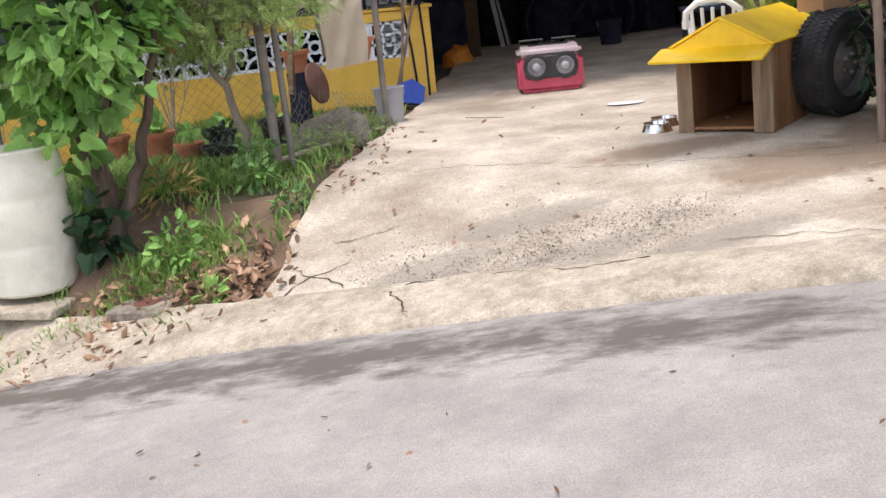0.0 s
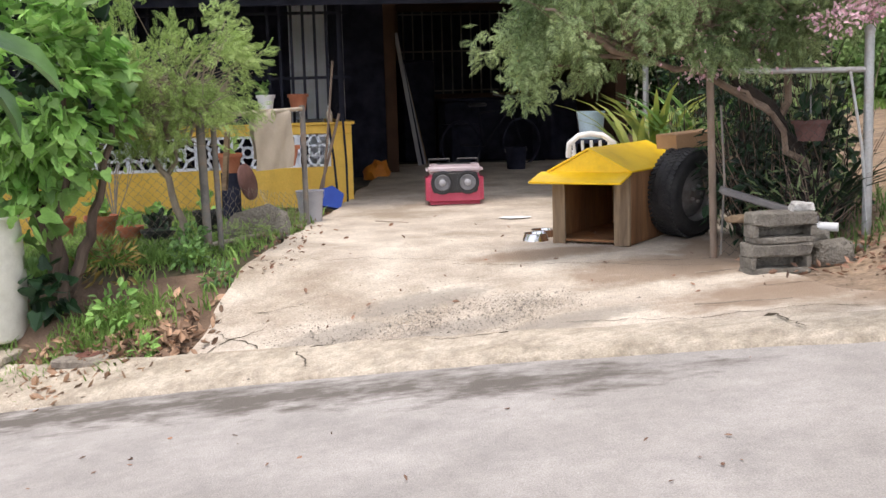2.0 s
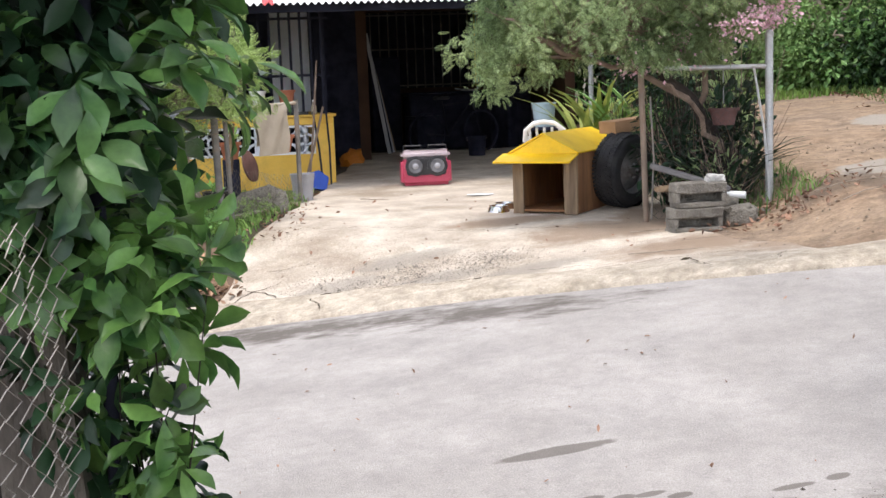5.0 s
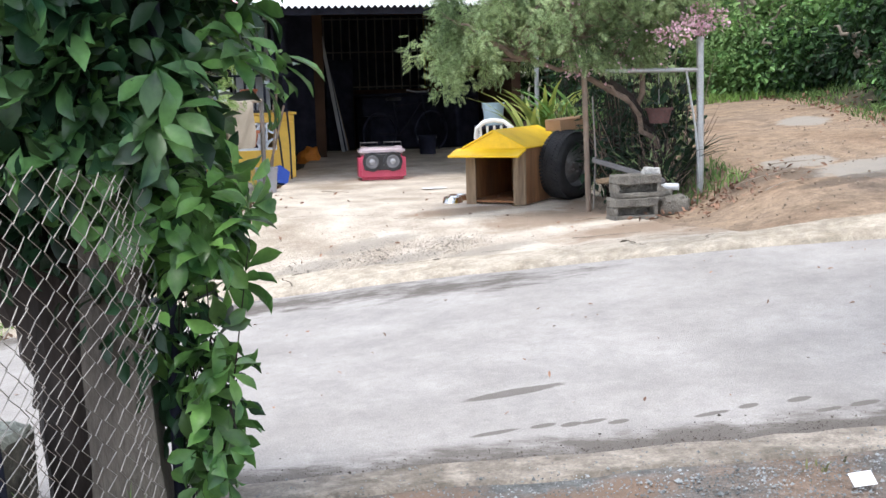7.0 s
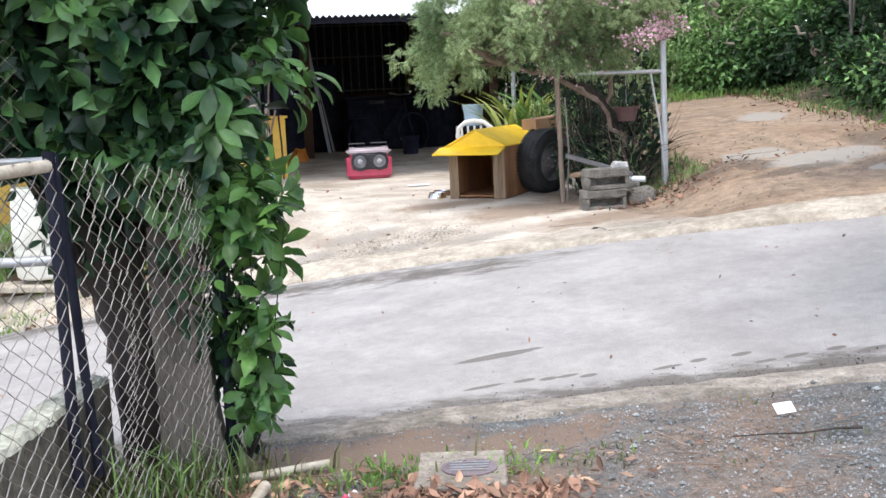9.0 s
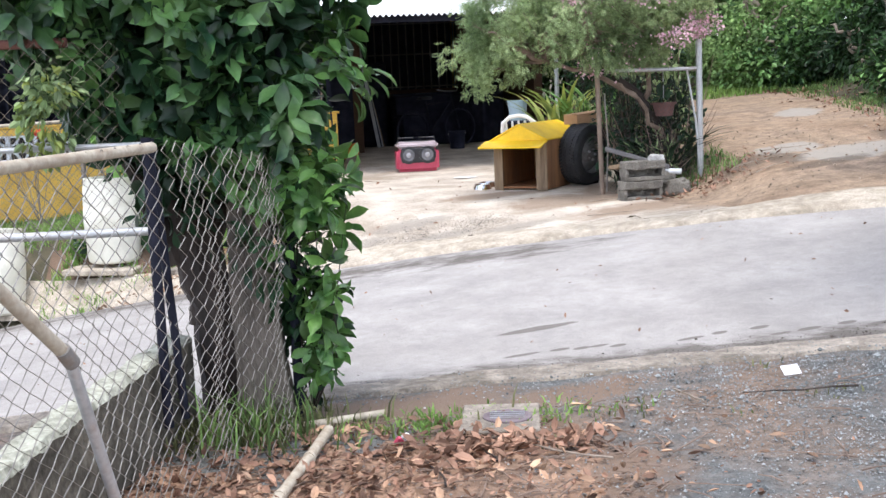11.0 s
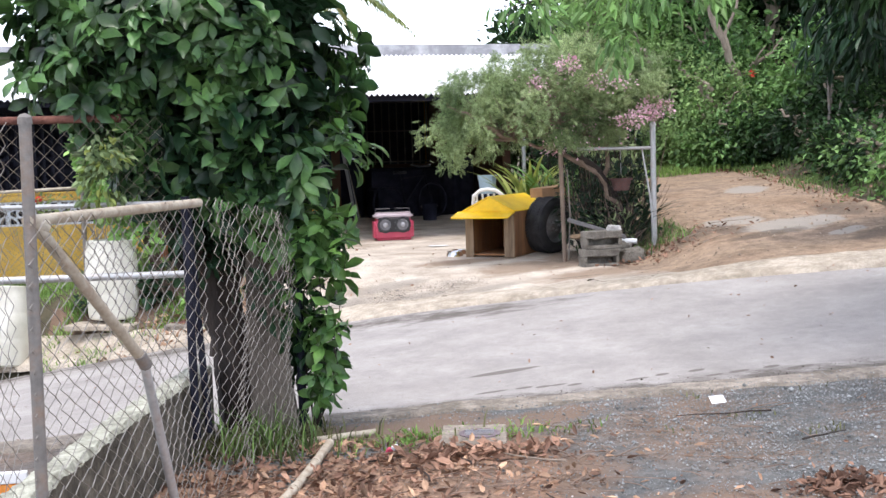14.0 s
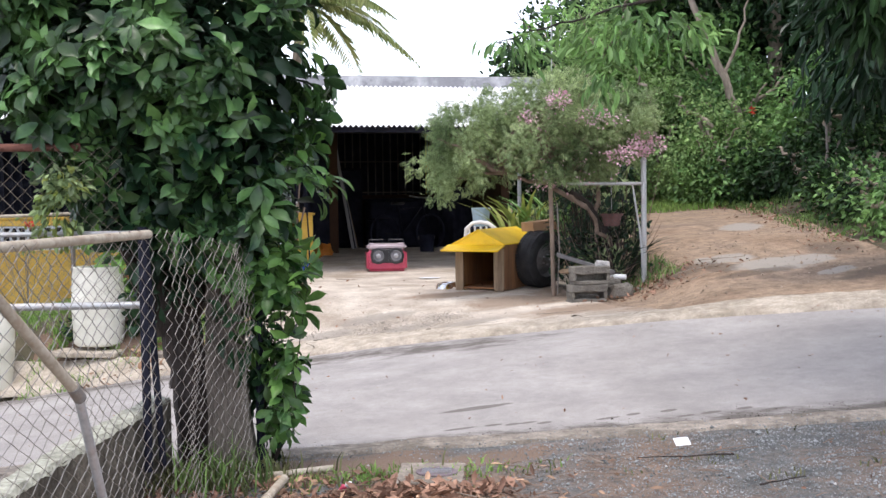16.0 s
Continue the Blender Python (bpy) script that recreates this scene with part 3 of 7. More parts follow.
for i in range(2):
    ob = new("vent_block", VB)
    ob.parent, ob.matrix_basis = house, pose(-PT / 2, 0.25 + 0.17 + i * 0.337, (B0 + B1) / 2, 0, 0, 90)
# near-black sheet painting the shade behind the pierced blocks
part("vent_shade_sheet", box((7.0, 0.02, 0.5), Matrix.Translation((-3.9, 0.6, 0.45))), M_DARK, house)

# main walls behind the porch and carport; dark colours stand in for shade
HB, HT = 3.1, 2.72
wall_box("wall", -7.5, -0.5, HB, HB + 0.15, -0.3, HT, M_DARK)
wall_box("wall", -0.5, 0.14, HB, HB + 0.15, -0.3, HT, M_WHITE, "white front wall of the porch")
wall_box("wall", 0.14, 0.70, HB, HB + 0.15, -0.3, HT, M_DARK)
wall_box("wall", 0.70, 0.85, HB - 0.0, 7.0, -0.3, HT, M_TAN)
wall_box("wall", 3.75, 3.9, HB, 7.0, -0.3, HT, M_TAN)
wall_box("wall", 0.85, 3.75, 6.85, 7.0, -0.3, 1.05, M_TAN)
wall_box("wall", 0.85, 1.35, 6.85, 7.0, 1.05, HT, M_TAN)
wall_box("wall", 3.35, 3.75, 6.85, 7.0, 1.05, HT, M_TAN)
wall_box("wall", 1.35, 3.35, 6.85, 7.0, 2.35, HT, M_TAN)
wall_box("wall", -7.65, -7.5, 0.2, 9.0, -0.3, HT, M_YELLOW)
wall_box("rear_wall", -7.5, 3.9, 9.0, 9.15, -0.3, HT, M_YELLOW)
wall_box("side_wall", 3.75, 3.9, 7.0, 9.0, -0.3, HT, M_YELLOW)
# near-black sheet in place of the unlit space beyond the bars
wall_box("window_shade_sheet", 1.35, 3.35, 7.3, 7.34, 0.9, 2.5, M_DARK)
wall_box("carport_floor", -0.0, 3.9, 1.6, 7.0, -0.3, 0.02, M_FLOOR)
for k in range(13):
    part("window_bar", box((0.022, 0.02, 1.3), Matrix.Translation((1.42 + k * 0.155, 6.80, 1.70))), M_DIM, house)
for z in (1.1, 1.72, 2.3):
    part("window_bar", box((2.0, 0.02, 0.025), Matrix.Translation((2.35, 6.775, z))), M_DIM, house)
# roof: slab over the house, corrugated awning before it
wall_box("roof_slab", -7.9, 4.2, 1.5, 9.4, HT, HT + 0.22, M_SLAB, "grey weathered concrete roof slab")
AW0, AW1 = (-1.05, 2.005), (1.55, 2.78)


def corrugated(a0, a1, mat, label="", v0=0.0, v1=1.0, lift=0.0):
    n = int((a1 - a0) / 0.076 * 8) + 1
    us, vs = span(a0, a1, n), span(v0, v1, 5)
    verts, faces = [], []
    for side in (0, 0.006):
        for v in vs:
            for u in us:
                verts.append((u, AW0[0] + (AW1[0] - AW0[0]) * v, AW0[1] + (AW1[1] - AW0[1]) * v + 0.016 * math.sin(2 * math.pi * u / 0.076) - side + lift))
    q = n * 5
    for j in range(4):
        for i in range(n - 1):
            faces.append([j * n + i, j * n + i + 1, (j + 1) * n + i + 1, (j + 1) * n + i])
            faces.append([q + j * n + i, q + (j + 1) * n + i, q + (j + 1) * n + i + 1, q + j * n + i + 1])
    for i in range(n - 1):
        faces.append([q + i, q + i + 1, i + 1, i])
    return mesh_part("awning_sheet", verts, faces, mat, house, label, True)


corrugated(-7.8, -1.33, M_TIN)
for a in (-1.32, -1.10, -0.80):
    corrugated(a, a + 0.115, M_TIN_RED, "red painted rib end", -0.012, 0.10, 0.008)
corrugated(-1.325, -0.985, M_TIN)
corrugated(-0.98, 2.4, M_TIN)
corrugated(2.41, 2.64, M_TIN)
corrugated(2.5, 2.6, M_TIN_RED, "red painted rib end", -0.012, 0.10, 0.008)
corrugated(2.65, 4.1, M_TIN)
part("awning_beam", box((11.7, 0.06, 0.10), Matrix.Translation((-1.85, -0.8, 1.975))), M_DARK, house)
part("awning_post", tube([(2.95, -0.55, 0), (2.95, -0.55, 2.0)], 0.03, 10), M_GALV, house)

# ironwork of the porch, standing on the parapet
for k in range(56):
    a = -0.1 - k * 0.118
    if -1.15 < a < -0.85:
        continue
    part("grille_bar", box((0.028, 0.028, 1.3), Matrix.Translation((a, PT / 2, PH + 0.62))), M_IRON, house)
for z in (PH + 0.45, PH + 1.1):
    part("grille_bar", box((6.6, 0.02, 0.03), Matrix.Translation((-3.3, PT / 2, z))), M_IRON, house)
for k in range(20):
    part("grille_bar", box((0.034, 0.034, 1.75), Matrix.Translation((-PT / 2, 0.12 + k * 0.09, PH + 0.85))), M_IRON, house)
for k in range(5):
    part("side_post", box((0.04, 0.04, 2.6), Matrix.Translation((0.06 + 0.02 * k, 2.05 + k * 0.2, 1.3))), M_IRON if k % 2 else M_GREYP, house)

# ---- things on the drive ----


def at_ground(x, y, rz=0, dz=0.0):
    return pose(x, y, land_z(x, y) + 0.006 + dz, 0, 0, rz)


def dog_house():
    d = thing("dog_house", "plywood dog house with glossy yellow gabled roof and porch flap", "dog house", at_ground(1.34, 7.50, -30))
    w, dep, h = 0.60, 1.12, 0.53
    part("floor_board", box((w - 0.03, dep, 0.02), Matrix.Translation((0, dep / 2, 0.03)), 0.002), M_WOOD, d)
    for s in (-1, 1):
        part("side_board", box((0.018, dep - 0.02, h), Matrix.Translation((s * w / 2, dep / 2 + 0.01, h / 2 + 0.005)), 0.002), M_WOOD, d)
        part("front_post", box((0.125 if s > 0 else 0.10, 0.022, h), Matrix.Translation((s * (w / 2 - 0.05), -0.012, h / 2)), 0.003), M_POSTWOOD, d)
    part("rear_board", box((w + 0.015, 0.018, h + 0.06), Matrix.Translation((0, dep + 0.012, h / 2 + 0.03)), 0.002), M_WOOD, d)
    part("gable_board", plate([(-0.32, h), (0.32, h), (0, h + 0.165)], 0.018, Matrix.Translation((0, -0.02, 0))), M_ROOFY, d)
    for s in (-1, 1):
        part("roof_panel", box((0.375, dep + 0.08, 0.016), pose(s * 0.165, dep / 2 - 0.0, h + 0.093, 0, s * 27, 0), 0.003), M_ROOFY, d)
    part("porch_flap", box((0.72, 0.23, 0.018), pose(-0.03, -0.13, h - 0.03, 15, 0, 0), 0.004), M_ROOFY, d)
    return d


dog_house()


def wheel_tyre():
    t = thing("spare_wheel", "black truck tyre on a dull steel rim standing upright", "tyre", at_ground(2.10, 7.80, 42) @ pose(0, 0, 0.335, -86, 0, 0))
    R, W = 0.335, 0.125
    prof = []
    for k in range(25):
        a = math.pi * k / 24
        prof.append((R - 0.05 + 0.05 * math.sin(a) ** 0.45 - 0.05 * abs(math.cos(a)) ** 6, -W * math.cos(a)))
    inner = [(0.205, -W * 0.92), (0.25, -W * 1.05), (0.29, -W * 1.02)]
    part("tyre", lathe(inner + prof + [(r, -z) for r, z in inner[::-1]], 64, caps=False), M_RUBBER, t)
    bm = bmesh.new()
    for k in range(56):
        for j in range(4):
            a = 2 * math.pi * (k + 0.5 * (j % 2)) / 56
            box((0.012, 0.024, 0.048), pose(0, 0, 0, 0, 0, math.degrees(a)) @ pose(R - 0.0015, 0, -0.085 + 0.057 * j, 25 if j % 2 else -25, 0, 0), bm=bm)
    part("tread", bm, M_RUBBER, t, smooth=False)
    part("rim", lathe([(0.207, -0.11), (0.195, -0.10), (0.18, -0.04), (0.15, -0.05), (0.09, -0.085), (0.04, -0.09), (0.0, -0.09)], 40, caps=False), M_RIM, t)
    part("rim_back", lathe([(0.207, 0.11), (0.19, 0.09), (0.17, 0.0), (0.0, -0.02)], 40, caps=False), M_STEEL, t)
    for k in range(5):
        a = 2 * math.pi * k / 5
        part("wheel_nut", lathe([(0.013, -0.11), (0.013, -0.085)], 6, m=Matrix.Translation((0.06 * math.cos(a), 0.06 * math.sin(a), 0))), M_STEEL, t)
    return t


wheel_tyre()


def radio_cooler():
    r = thing("radio_cooler", "red and silver portable stereo cooler with two round speakers", "stereo", at_ground(0.36, 10.5, 3))
    w, d, h = 0.56, 0.34, 0.40
    part("body", box((w, d, h * 0.76), Matrix.Translation((0, 0, h * 0.38)), 0.04, seg=3), M_RED, r)
    part("lid", box((w - 0.01, d - 0.01, h * 0.24), Matrix.Translation((0, 0, h * 0.85)), 0.035, seg=3), M_LID, r, "silvery pink lid")
    part("speaker_panel", box((0.44, 0.03, 0.2), Matrix.Translation((0, -d / 2 - 0.004, h * 0.54)), 0.014, seg=3), M_BLACKP, r)
    for s in (-1, 1):
        m = pose(s * 0.122, -d / 2 - 0.02, h * 0.54, 90, 0, 0) @ Matrix.Diagonal((1.28, 1.28, 1, 1))
        part("speaker_ring", lathe([(0.088, -0.004), (0.088, 0.008), (0.074, 0.010), (0.07, 0.002)], 28, m=m), M_BLACKP, r)
        part("speaker_cone", lathe([(0.062, 0.004), (0.056, 0.010), (0.03, 0.002), (0.024, 0.006), (0.0, 0.012)], 24, m=m), M_CONE, r, "pale grey speaker cone")
        part("dust_cap", lathe([(0.026, 0.006), (0.018, 0.015), (0.0, 0.018)], 20, m=m), M_GREYP, r)
        part("handle", tube([(s * 0.14 - 0.1, 0, h * 0.93), (s * 0.14 - 0.1, 0, h + 0.035), (s * 0.14 + 0.1, 0, h + 0.035), (s * 0.14 + 0.1, 0, h * 0.93)], 0.01, 8), M_BLACKP, r)
    for s in (-1, 1):
        for k in range(5):
            part("corner_rib", box((0.012, 0.012, 0.028), Matrix.Translation((s * (w / 2 - 0.03), -d / 2 - 0.002, 0.06 + k * 0.036)), 0.003), M_RED, r)
    part("top_deck", box((0.34, 0.2, 0.03), Matrix.Translation((0, 0, h * 0.95)), 0.008), M_BLACKP, r)
    return r


radio_cooler()


def concrete_block(x, y, z, rz, mat=M_BLOCK, seed=1):
    b = thing("concrete_block", "weathered chipped grey hollow concrete block on the dirt", "concrete block", pose(x, y, z, 0, 0, rz), "stacked concrete blocks")
    L, D, H = 0.40, 0.20, 0.19
    bm = bmesh.new()
    rnd = random.Random(seed)
    # lying on its side: the hollow faces the street
    for zz, th in ((0.02, 0.04), (H - 0.038, 0.076)):
        box((L, D, th), Matrix.Translation((0, 0, zz)), 0.008, bm)
    for xx in (-L / 2 + 0.016, L / 2 - 0.016):
        box((0.03, D - 0.004, 0.07), Matrix.Translation((xx, 0, 0.076)), 0.0, bm)
    box((L - 0.06, 0.02, 0.07), Matrix.Translation((0, 0.05, 0.076)), 0.0, bm)
    bmesh.ops.subdivide_edges(bm, edges=[e for e in bm.edges if e.calc_length() > 0.08], cuts=3, use_grid_fill=True)
    for v in bm.verts:
        v.co += Vector([rnd.uniform(-0.004, 0.004) for _ in range(3)]) + 0.016 * Vector((noise.noise(v.co * 14 + Vector((seed, 0, 0))), noise.noise(v.co * 9 + Vector((0, seed, 0))), 0.6 * noise.noise(v.co * 11 + Vector((0, 0, seed)))))
    part("block", bm, mat, b, smooth=False)
    return b


bz = land_z(2.3, 6.12)
concrete_block(2.33, 6.16, bz - 0.005, 9, seed=2)
concrete_block(2.36, 6.17, bz + 0.188, 7, seed=3)


def bowl(x, y):
    b = thing("pet_bowl", "shiny stainless steel pet bowl on the concrete", "bowl", at_ground(x, y), "pet bowls")
    part("bowl", lathe([(0.105, 0), (0.10, 0.006), (0.083, 0.055), (0.088, 0.06), (0.08, 0.058), (0.072, 0.018), (0.0, 0.012)], 36), M_CHROME, b)
    return b


sheet("soil_bed", span(-3.6, -1.25, 30), span(5.75, 7.2, 24), lambda u, v: (u, max(v, kerb_far(u) + 0.45), far_z(u, max(v, kerb_far(u) + 0.45)) - 0.03 + rough_noise(u, v, 3, 0.03)),
      M_SOIL, "dark bare soil bed between kerb and yard", "soil")
bowl(0.95, 7.78)
bowl(1.02, 7.98)


def post(name, x, y, h, r, mat, label, lean=(0, 0), cap=True, dz=-0.05):
    p = thing(name, label, "fence post", at_ground(x, y))
    part("pole", tube([(0, 0, dz), (lean[0] * 0.5, lean[1] * 0.5, h / 2), (lean[0], lean[1], h)], r, 12), mat, p)
    if cap:
        part("cap", lathe([(r * 1.15, h - 0.02), (r * 1.15, h + 0.005), (r * 0.6, h + 0.03), (0, h + 0.035)], 12, m=Matrix.Translation((lean[0], lean[1], 0))), mat, p)
    return p


post("gate_post", 2.09, 6.80, 1.24, 0.025, M_GATEPOST, "old brown rust-streaked metal gate post", (-0.03, 0.0))
post("fence_post", 3.08, 6.68, 1.34, 0.032, M_GALV, "galvanised pipe fence post with domed cap", (0.0, 0))

# steel tube fence rail between posts
rail = thing("fence_rail", "galvanised pipe top rail of the side fence", "fence rail")
part("pipe", tube([(2.25, 6.78, 1.72), (3.07, 6.68, 1.71)], 0.02, 10), M_GALV, rail)


def drum(x, y, rz, label, lean=0.0):
    d = thing("plastic_drum", label, "drum", at_ground(x, y, rz) @ pose(0, 0, -0.03, 0, lean, 0) @ Matrix.Diagonal((0.98, 0.98, 0.955, 1)), "white drums")
    prof = [(0.25, 0), (0.275, 0.02), (0.285, 0.08), (0.29, 0.25), (0.295, 0.28), (0.289, 0.30), (0.295, 0.32), (0.30, 0.44), (0.297, 0.57), (0.29, 0.59), (0.295, 0.61), (0.285, 0.78), (0.27, 0.86), (0.275, 0.87), (0.27, 0.885), (0.255, 0.885), (0.25, 0.872), (0.0, 0.872)]
    part("body", lathe([(r * 0.95, z) for r, z in prof], 48), M_DRUM, d)
    for a in (0, 180):
        part("bung", lathe([(0.035, 0.87), (0.035, 0.89), (0.0, 0.892)], 16, m=pose(0.19 * math.cos(radians(a)), 0.19 * math.sin(radians(a)), 0)), M_DRUM, d)
    return d


ds = thing("drum_slab", "pale concrete slab under the barrel", "slab", at_ground(-2.92, 6.72, -15, -0.055))
part("slab", box((0.75, 0.6, 0.06), None, 0.012), M_KERB, ds)
drum(-2.87, 6.76, 20, "off-white plastic barrel standing on the verge")
drum(-4.0, 6.5, 80, "off-white plastic barrel leaning on the verge", 8)


# ---- plants ----
RNG = np.random.default_rng(7)

OVAL = (np.array([(0, 0, 0), (0.27, 0.33, 0.07), (0.21, 0.72, 0.05), (0, 1, -0.08), (-0.21, 0.72, 0.05), (-0.27, 0.33, 0.07)]), [(0, 1, 2, 3), (0, 3, 4, 5)])
_half = [(0.26, -0.14, 0.02), (0.50, 0.02, 0.03), (0.50, 0.30, 0.05), (0.35, 0.42, 0.07), (0.30, 0.72, 0.03)]
LOBED = (np.array([(0, 0, 0)] + _half + [(0, 1.05, -0.1)] + [(-x, y, z) for x, y, z in reversed(_half)]), [(0, 1, 2, 3, 4, 5, 6), (0, 6, 7, 8, 9, 10, 11)])
_wavy = [(0.05, 0.10, 0.02), (0.17, 0.32, 0.08), (0.25, 0.58, 0.07), (0.235, 0.80, 0.06), (0.11, 0.98, -0.05)]
OBOVATE = (np.array([(0, 0, 0), (0, 0.28, 0.0), (0, 0.55, 0.0), (0, 0.80, -0.05), (0, 1.12, -0.2)] + _wavy + [(-x, y, z * 0.8) for x, y, z in _wavy]),
           [(0, 5, 6, 1), (1, 6, 7, 2), (2, 7, 8, 3), (3, 8, 9, 4), (0, 1, 11, 10), (1, 2, 12, 11), (2, 3, 13, 12), (3, 4, 14, 13)])
CURLED = (np.array([(0, 0, 0.02), (0.19, 0.28, 0.13), (0.24, 0.62, 0.20), (0.0, 1.0, 0.16), (-0.20, 0.64, 0.16), (-0.20, 0.30, 0.08), (0, 0.3, 0.0), (0.02, 0.65, 0.04)]),
          [(0, 1, 6), (1, 2, 7, 6), (2, 3, 7), (0, 6, 5), (6, 7, 4, 5), (7, 3, 4)])
_side = [(0.13, 0.15, 0.06), (0.27, 0.42, 0.11), (0.31, 0.70, 0.08), (0.17, 0.95, -0.02)]
BROAD = (np.array([(0, 0, 0), (0, 0.3, 0.03), (0, 0.6, 0.02), (0, 0.85, -0.05), (0, 1.1, -0.2)] + _side + [(-x, y, z) for x, y, z in _side]),
         [(0, 5, 6, 1), (1, 6, 7, 2), (2, 7, 8, 3), (3, 8, 4), (0, 1, 10, 9), (1, 2, 11, 10), (2, 3, 12, 11), (3, 4, 12)])
LANCE = (np.array([(0, 0, 0), (0.10, 0.4, 0.03), (0, 1, -0.12), (-0.10, 0.4, 0.03)]), [(0, 1, 2), (0, 2, 3)])
MANGO = (np.array([(0, 0, 0), (0.15, 0.4, 0.04), (0.12, 0.7, 0.0), (0, 1, -0.14), (-0.12, 0.7, 0.0), (-0.15, 0.4, 0.04)]), [(0, 1, 2, 3), (0, 3, 4, 5)])
PETAL = (np.array([(0, 0, 0), (0.35, 0.5, 0.12), (0, 1, 0.0), (-0.35, 0.5, 0.12)]), [(0, 1, 2, 3)])
_f, _v = [], []
for _k in range(7):
    for _s in (-1, 1):
        _y = 0.14 + 0.115 * _k
        _l = 0.27 * math.sin(math.pi * (0.25 + 0.7 * _k / 7)) + 0.03
        _f.append(tuple(len(_v) + j for j in range(4)))
        _v += [(0, _y, 0), (_s * _l * 0.45 + 0.0, _y + 0.01, 0.015), (_s * _l, _y + 0.17, -0.07), (_s * _l * 0.55, _y + 0.115, 0.01)]
_f.append(tuple(len(_v) + j for j in range(4)))
_v += [(0.009, 0, 0), (0.003, 1, 0), (-0.003, 1, 0), (-0.009, 0, 0)]
FEATHER = (np.array(_v), _f)


def unit(v):
    return v / np.maximum(np.linalg.norm(v, axis=-1, keepdims=True), 1e-9)


def leaf_mesh(name, pos, ways, sizes, shape, mat, parent, label="", up=0.6, facing=None):
    """Many leaves in one mesh: each grows from pos along its way."""
    tv, tf = shape
    n = len(pos)
    ways = unit(ways)
    nor = RNG.normal(size=(n, 3)) * 0.6 + (0, 0, up) if facing is None else facing
    nor = unit(nor - ways * (nor * ways).sum(1, keepdims=True))
    side = np.cross(ways, nor)
    sizes = np.asarray(sizes)[:, None, None]
    verts = pos[:, None, :] + sizes * (tv[None, :, 0:1] * side[:, None] + tv[None, :, 1:2] * ways[:, None] + tv[None, :, 2:3] * nor[:, None])
    k = len(tv)
    faces = [tuple(i * k + j for j in f) for i in range(n) for f in tf]
    return mesh_part(name, verts.reshape(-1, 3), faces, mat, parent, label, smooth=shape is BROAD or shape is OBOVATE)


def in_crown(n, centre, radii, shell=0.55, gaps=0.0, scale=2.0, lobes=0.25):
    """Points in an uneven ellipsoid, thinned by noise, and their outward ways."""
    out, ways = [], []
    while len(out) < n:
        d = unit(RNG.normal(size=3))
        r = shell + (1 - shell) * RNG.random() ** 0.6
        r *= 1 + lobes * noise.noise(Vector(d * 2.1 + np.array(centre)))
        p = np.array(centre) + d * r * np.array(radii)
        if gaps and noise.noise(Vector(p * scale)) < gaps * 0.9 - 0.45 + 0.2 * RNG.random():
            continue
        out.append(p)
        ways.append(d)
    return np.array(out), np.array(ways)


def crown(name, parent, mat, shape, n, centre, radii, size, droop=0.3, shell=0.55, gaps=0.0, scale=2.0, lobes=0.25, per=1, spread=0.06, label="", up=0.6):
    pos, ways = in_crown(n, centre, radii, shell, gaps, scale, lobes)
    if per > 1:
        pos = np.repeat(pos, per, 0) + RNG.normal(size=(n * per, 3)) * spread
        ways = np.repeat(ways, per, 0)
    ways = ways + RNG.normal(size=ways.shape) * (1.1 if per > 1 and spread < 0.04 else 0.6) - (0, 0, droop)
    return leaf_mesh(name, pos, ways, size * RNG.uniform(0.6, 1.25, len(pos)), shape, mat, parent, label, up)


def rosettes(name, parent, mat, n, centre, radii, size, shell=0.55, gaps=0.0, scale=3.0, lobes=0.3, leaves=6, label="", lift=0.5):
    """Shoot tips over an uneven crown, each with a whorl of obovate leaves round it."""
    pos, ways = in_crown(n, centre, radii, shell, gaps, scale, lobes)
    axis = unit(ways * 0.75 + (0, 0, lift) + RNG.normal(size=ways.shape) * 0.3)
    a = unit(np.cross(axis, RNG.normal(size=axis.shape)))
    b = np.cross(axis, a)
    P, W, N, S = [], [], [], []
    for k in range(leaves):
        ang = 6.283 * k / leaves + RNG.normal(size=(n, 1)) * 0.3
        rad = a * np.cos(ang) + b * np.sin(ang)
        tilt = RNG.uniform(-0.25, 0.55, (n, 1))
        P.append(pos - axis * size * RNG.uniform(0.0, 0.5, (n, 1)) + rad * size * 0.12)
        W.append(rad + axis * tilt - np.array((0, 0, 0.22)))
        N.append(axis - rad * tilt * 0.8 + RNG.normal(size=axis.shape) * 0.22)
        S.append(size * RNG.uniform(0.55, 1.25, n))
    return leaf_mesh(name, np.concatenate(P), np.concatenate(W), np.concatenate(S), OBOVATE, mat, parent, label, facing=np.concatenate(N))


def limb(parent, pts, r0, r1, mat, name="branch", wob=0.03, seed=0):
    rnd = random.Random(seed)
    fine = []
    for (p, q) in zip(pts, pts[1:]):
        for k in range(4):
            f = k / 4
            fine.append(Vector(p).lerp(Vector(q), f) + Vector([rnd.uniform(-wob, wob) for _ in range(3)]) * (0 if not fine else 1))
    fine.append(Vector(pts[-1]))
    return part(name, tube(fine, r0, 8, taper=r1), mat, parent)


def twigs(parent, mat, origin, ends, r=0.006, name="twig_spray"):
    bm = bmesh.new()
    for e in ends:
        o, e = Vector(origin), Vector(e)
        mid = o.lerp(e, 0.5) + Vector(RNG.normal(size=3) * 0.06)
        tube([o, mid, e], r, 5, bm, taper=r * 0.3)
    return part(name, bm, mat, parent)


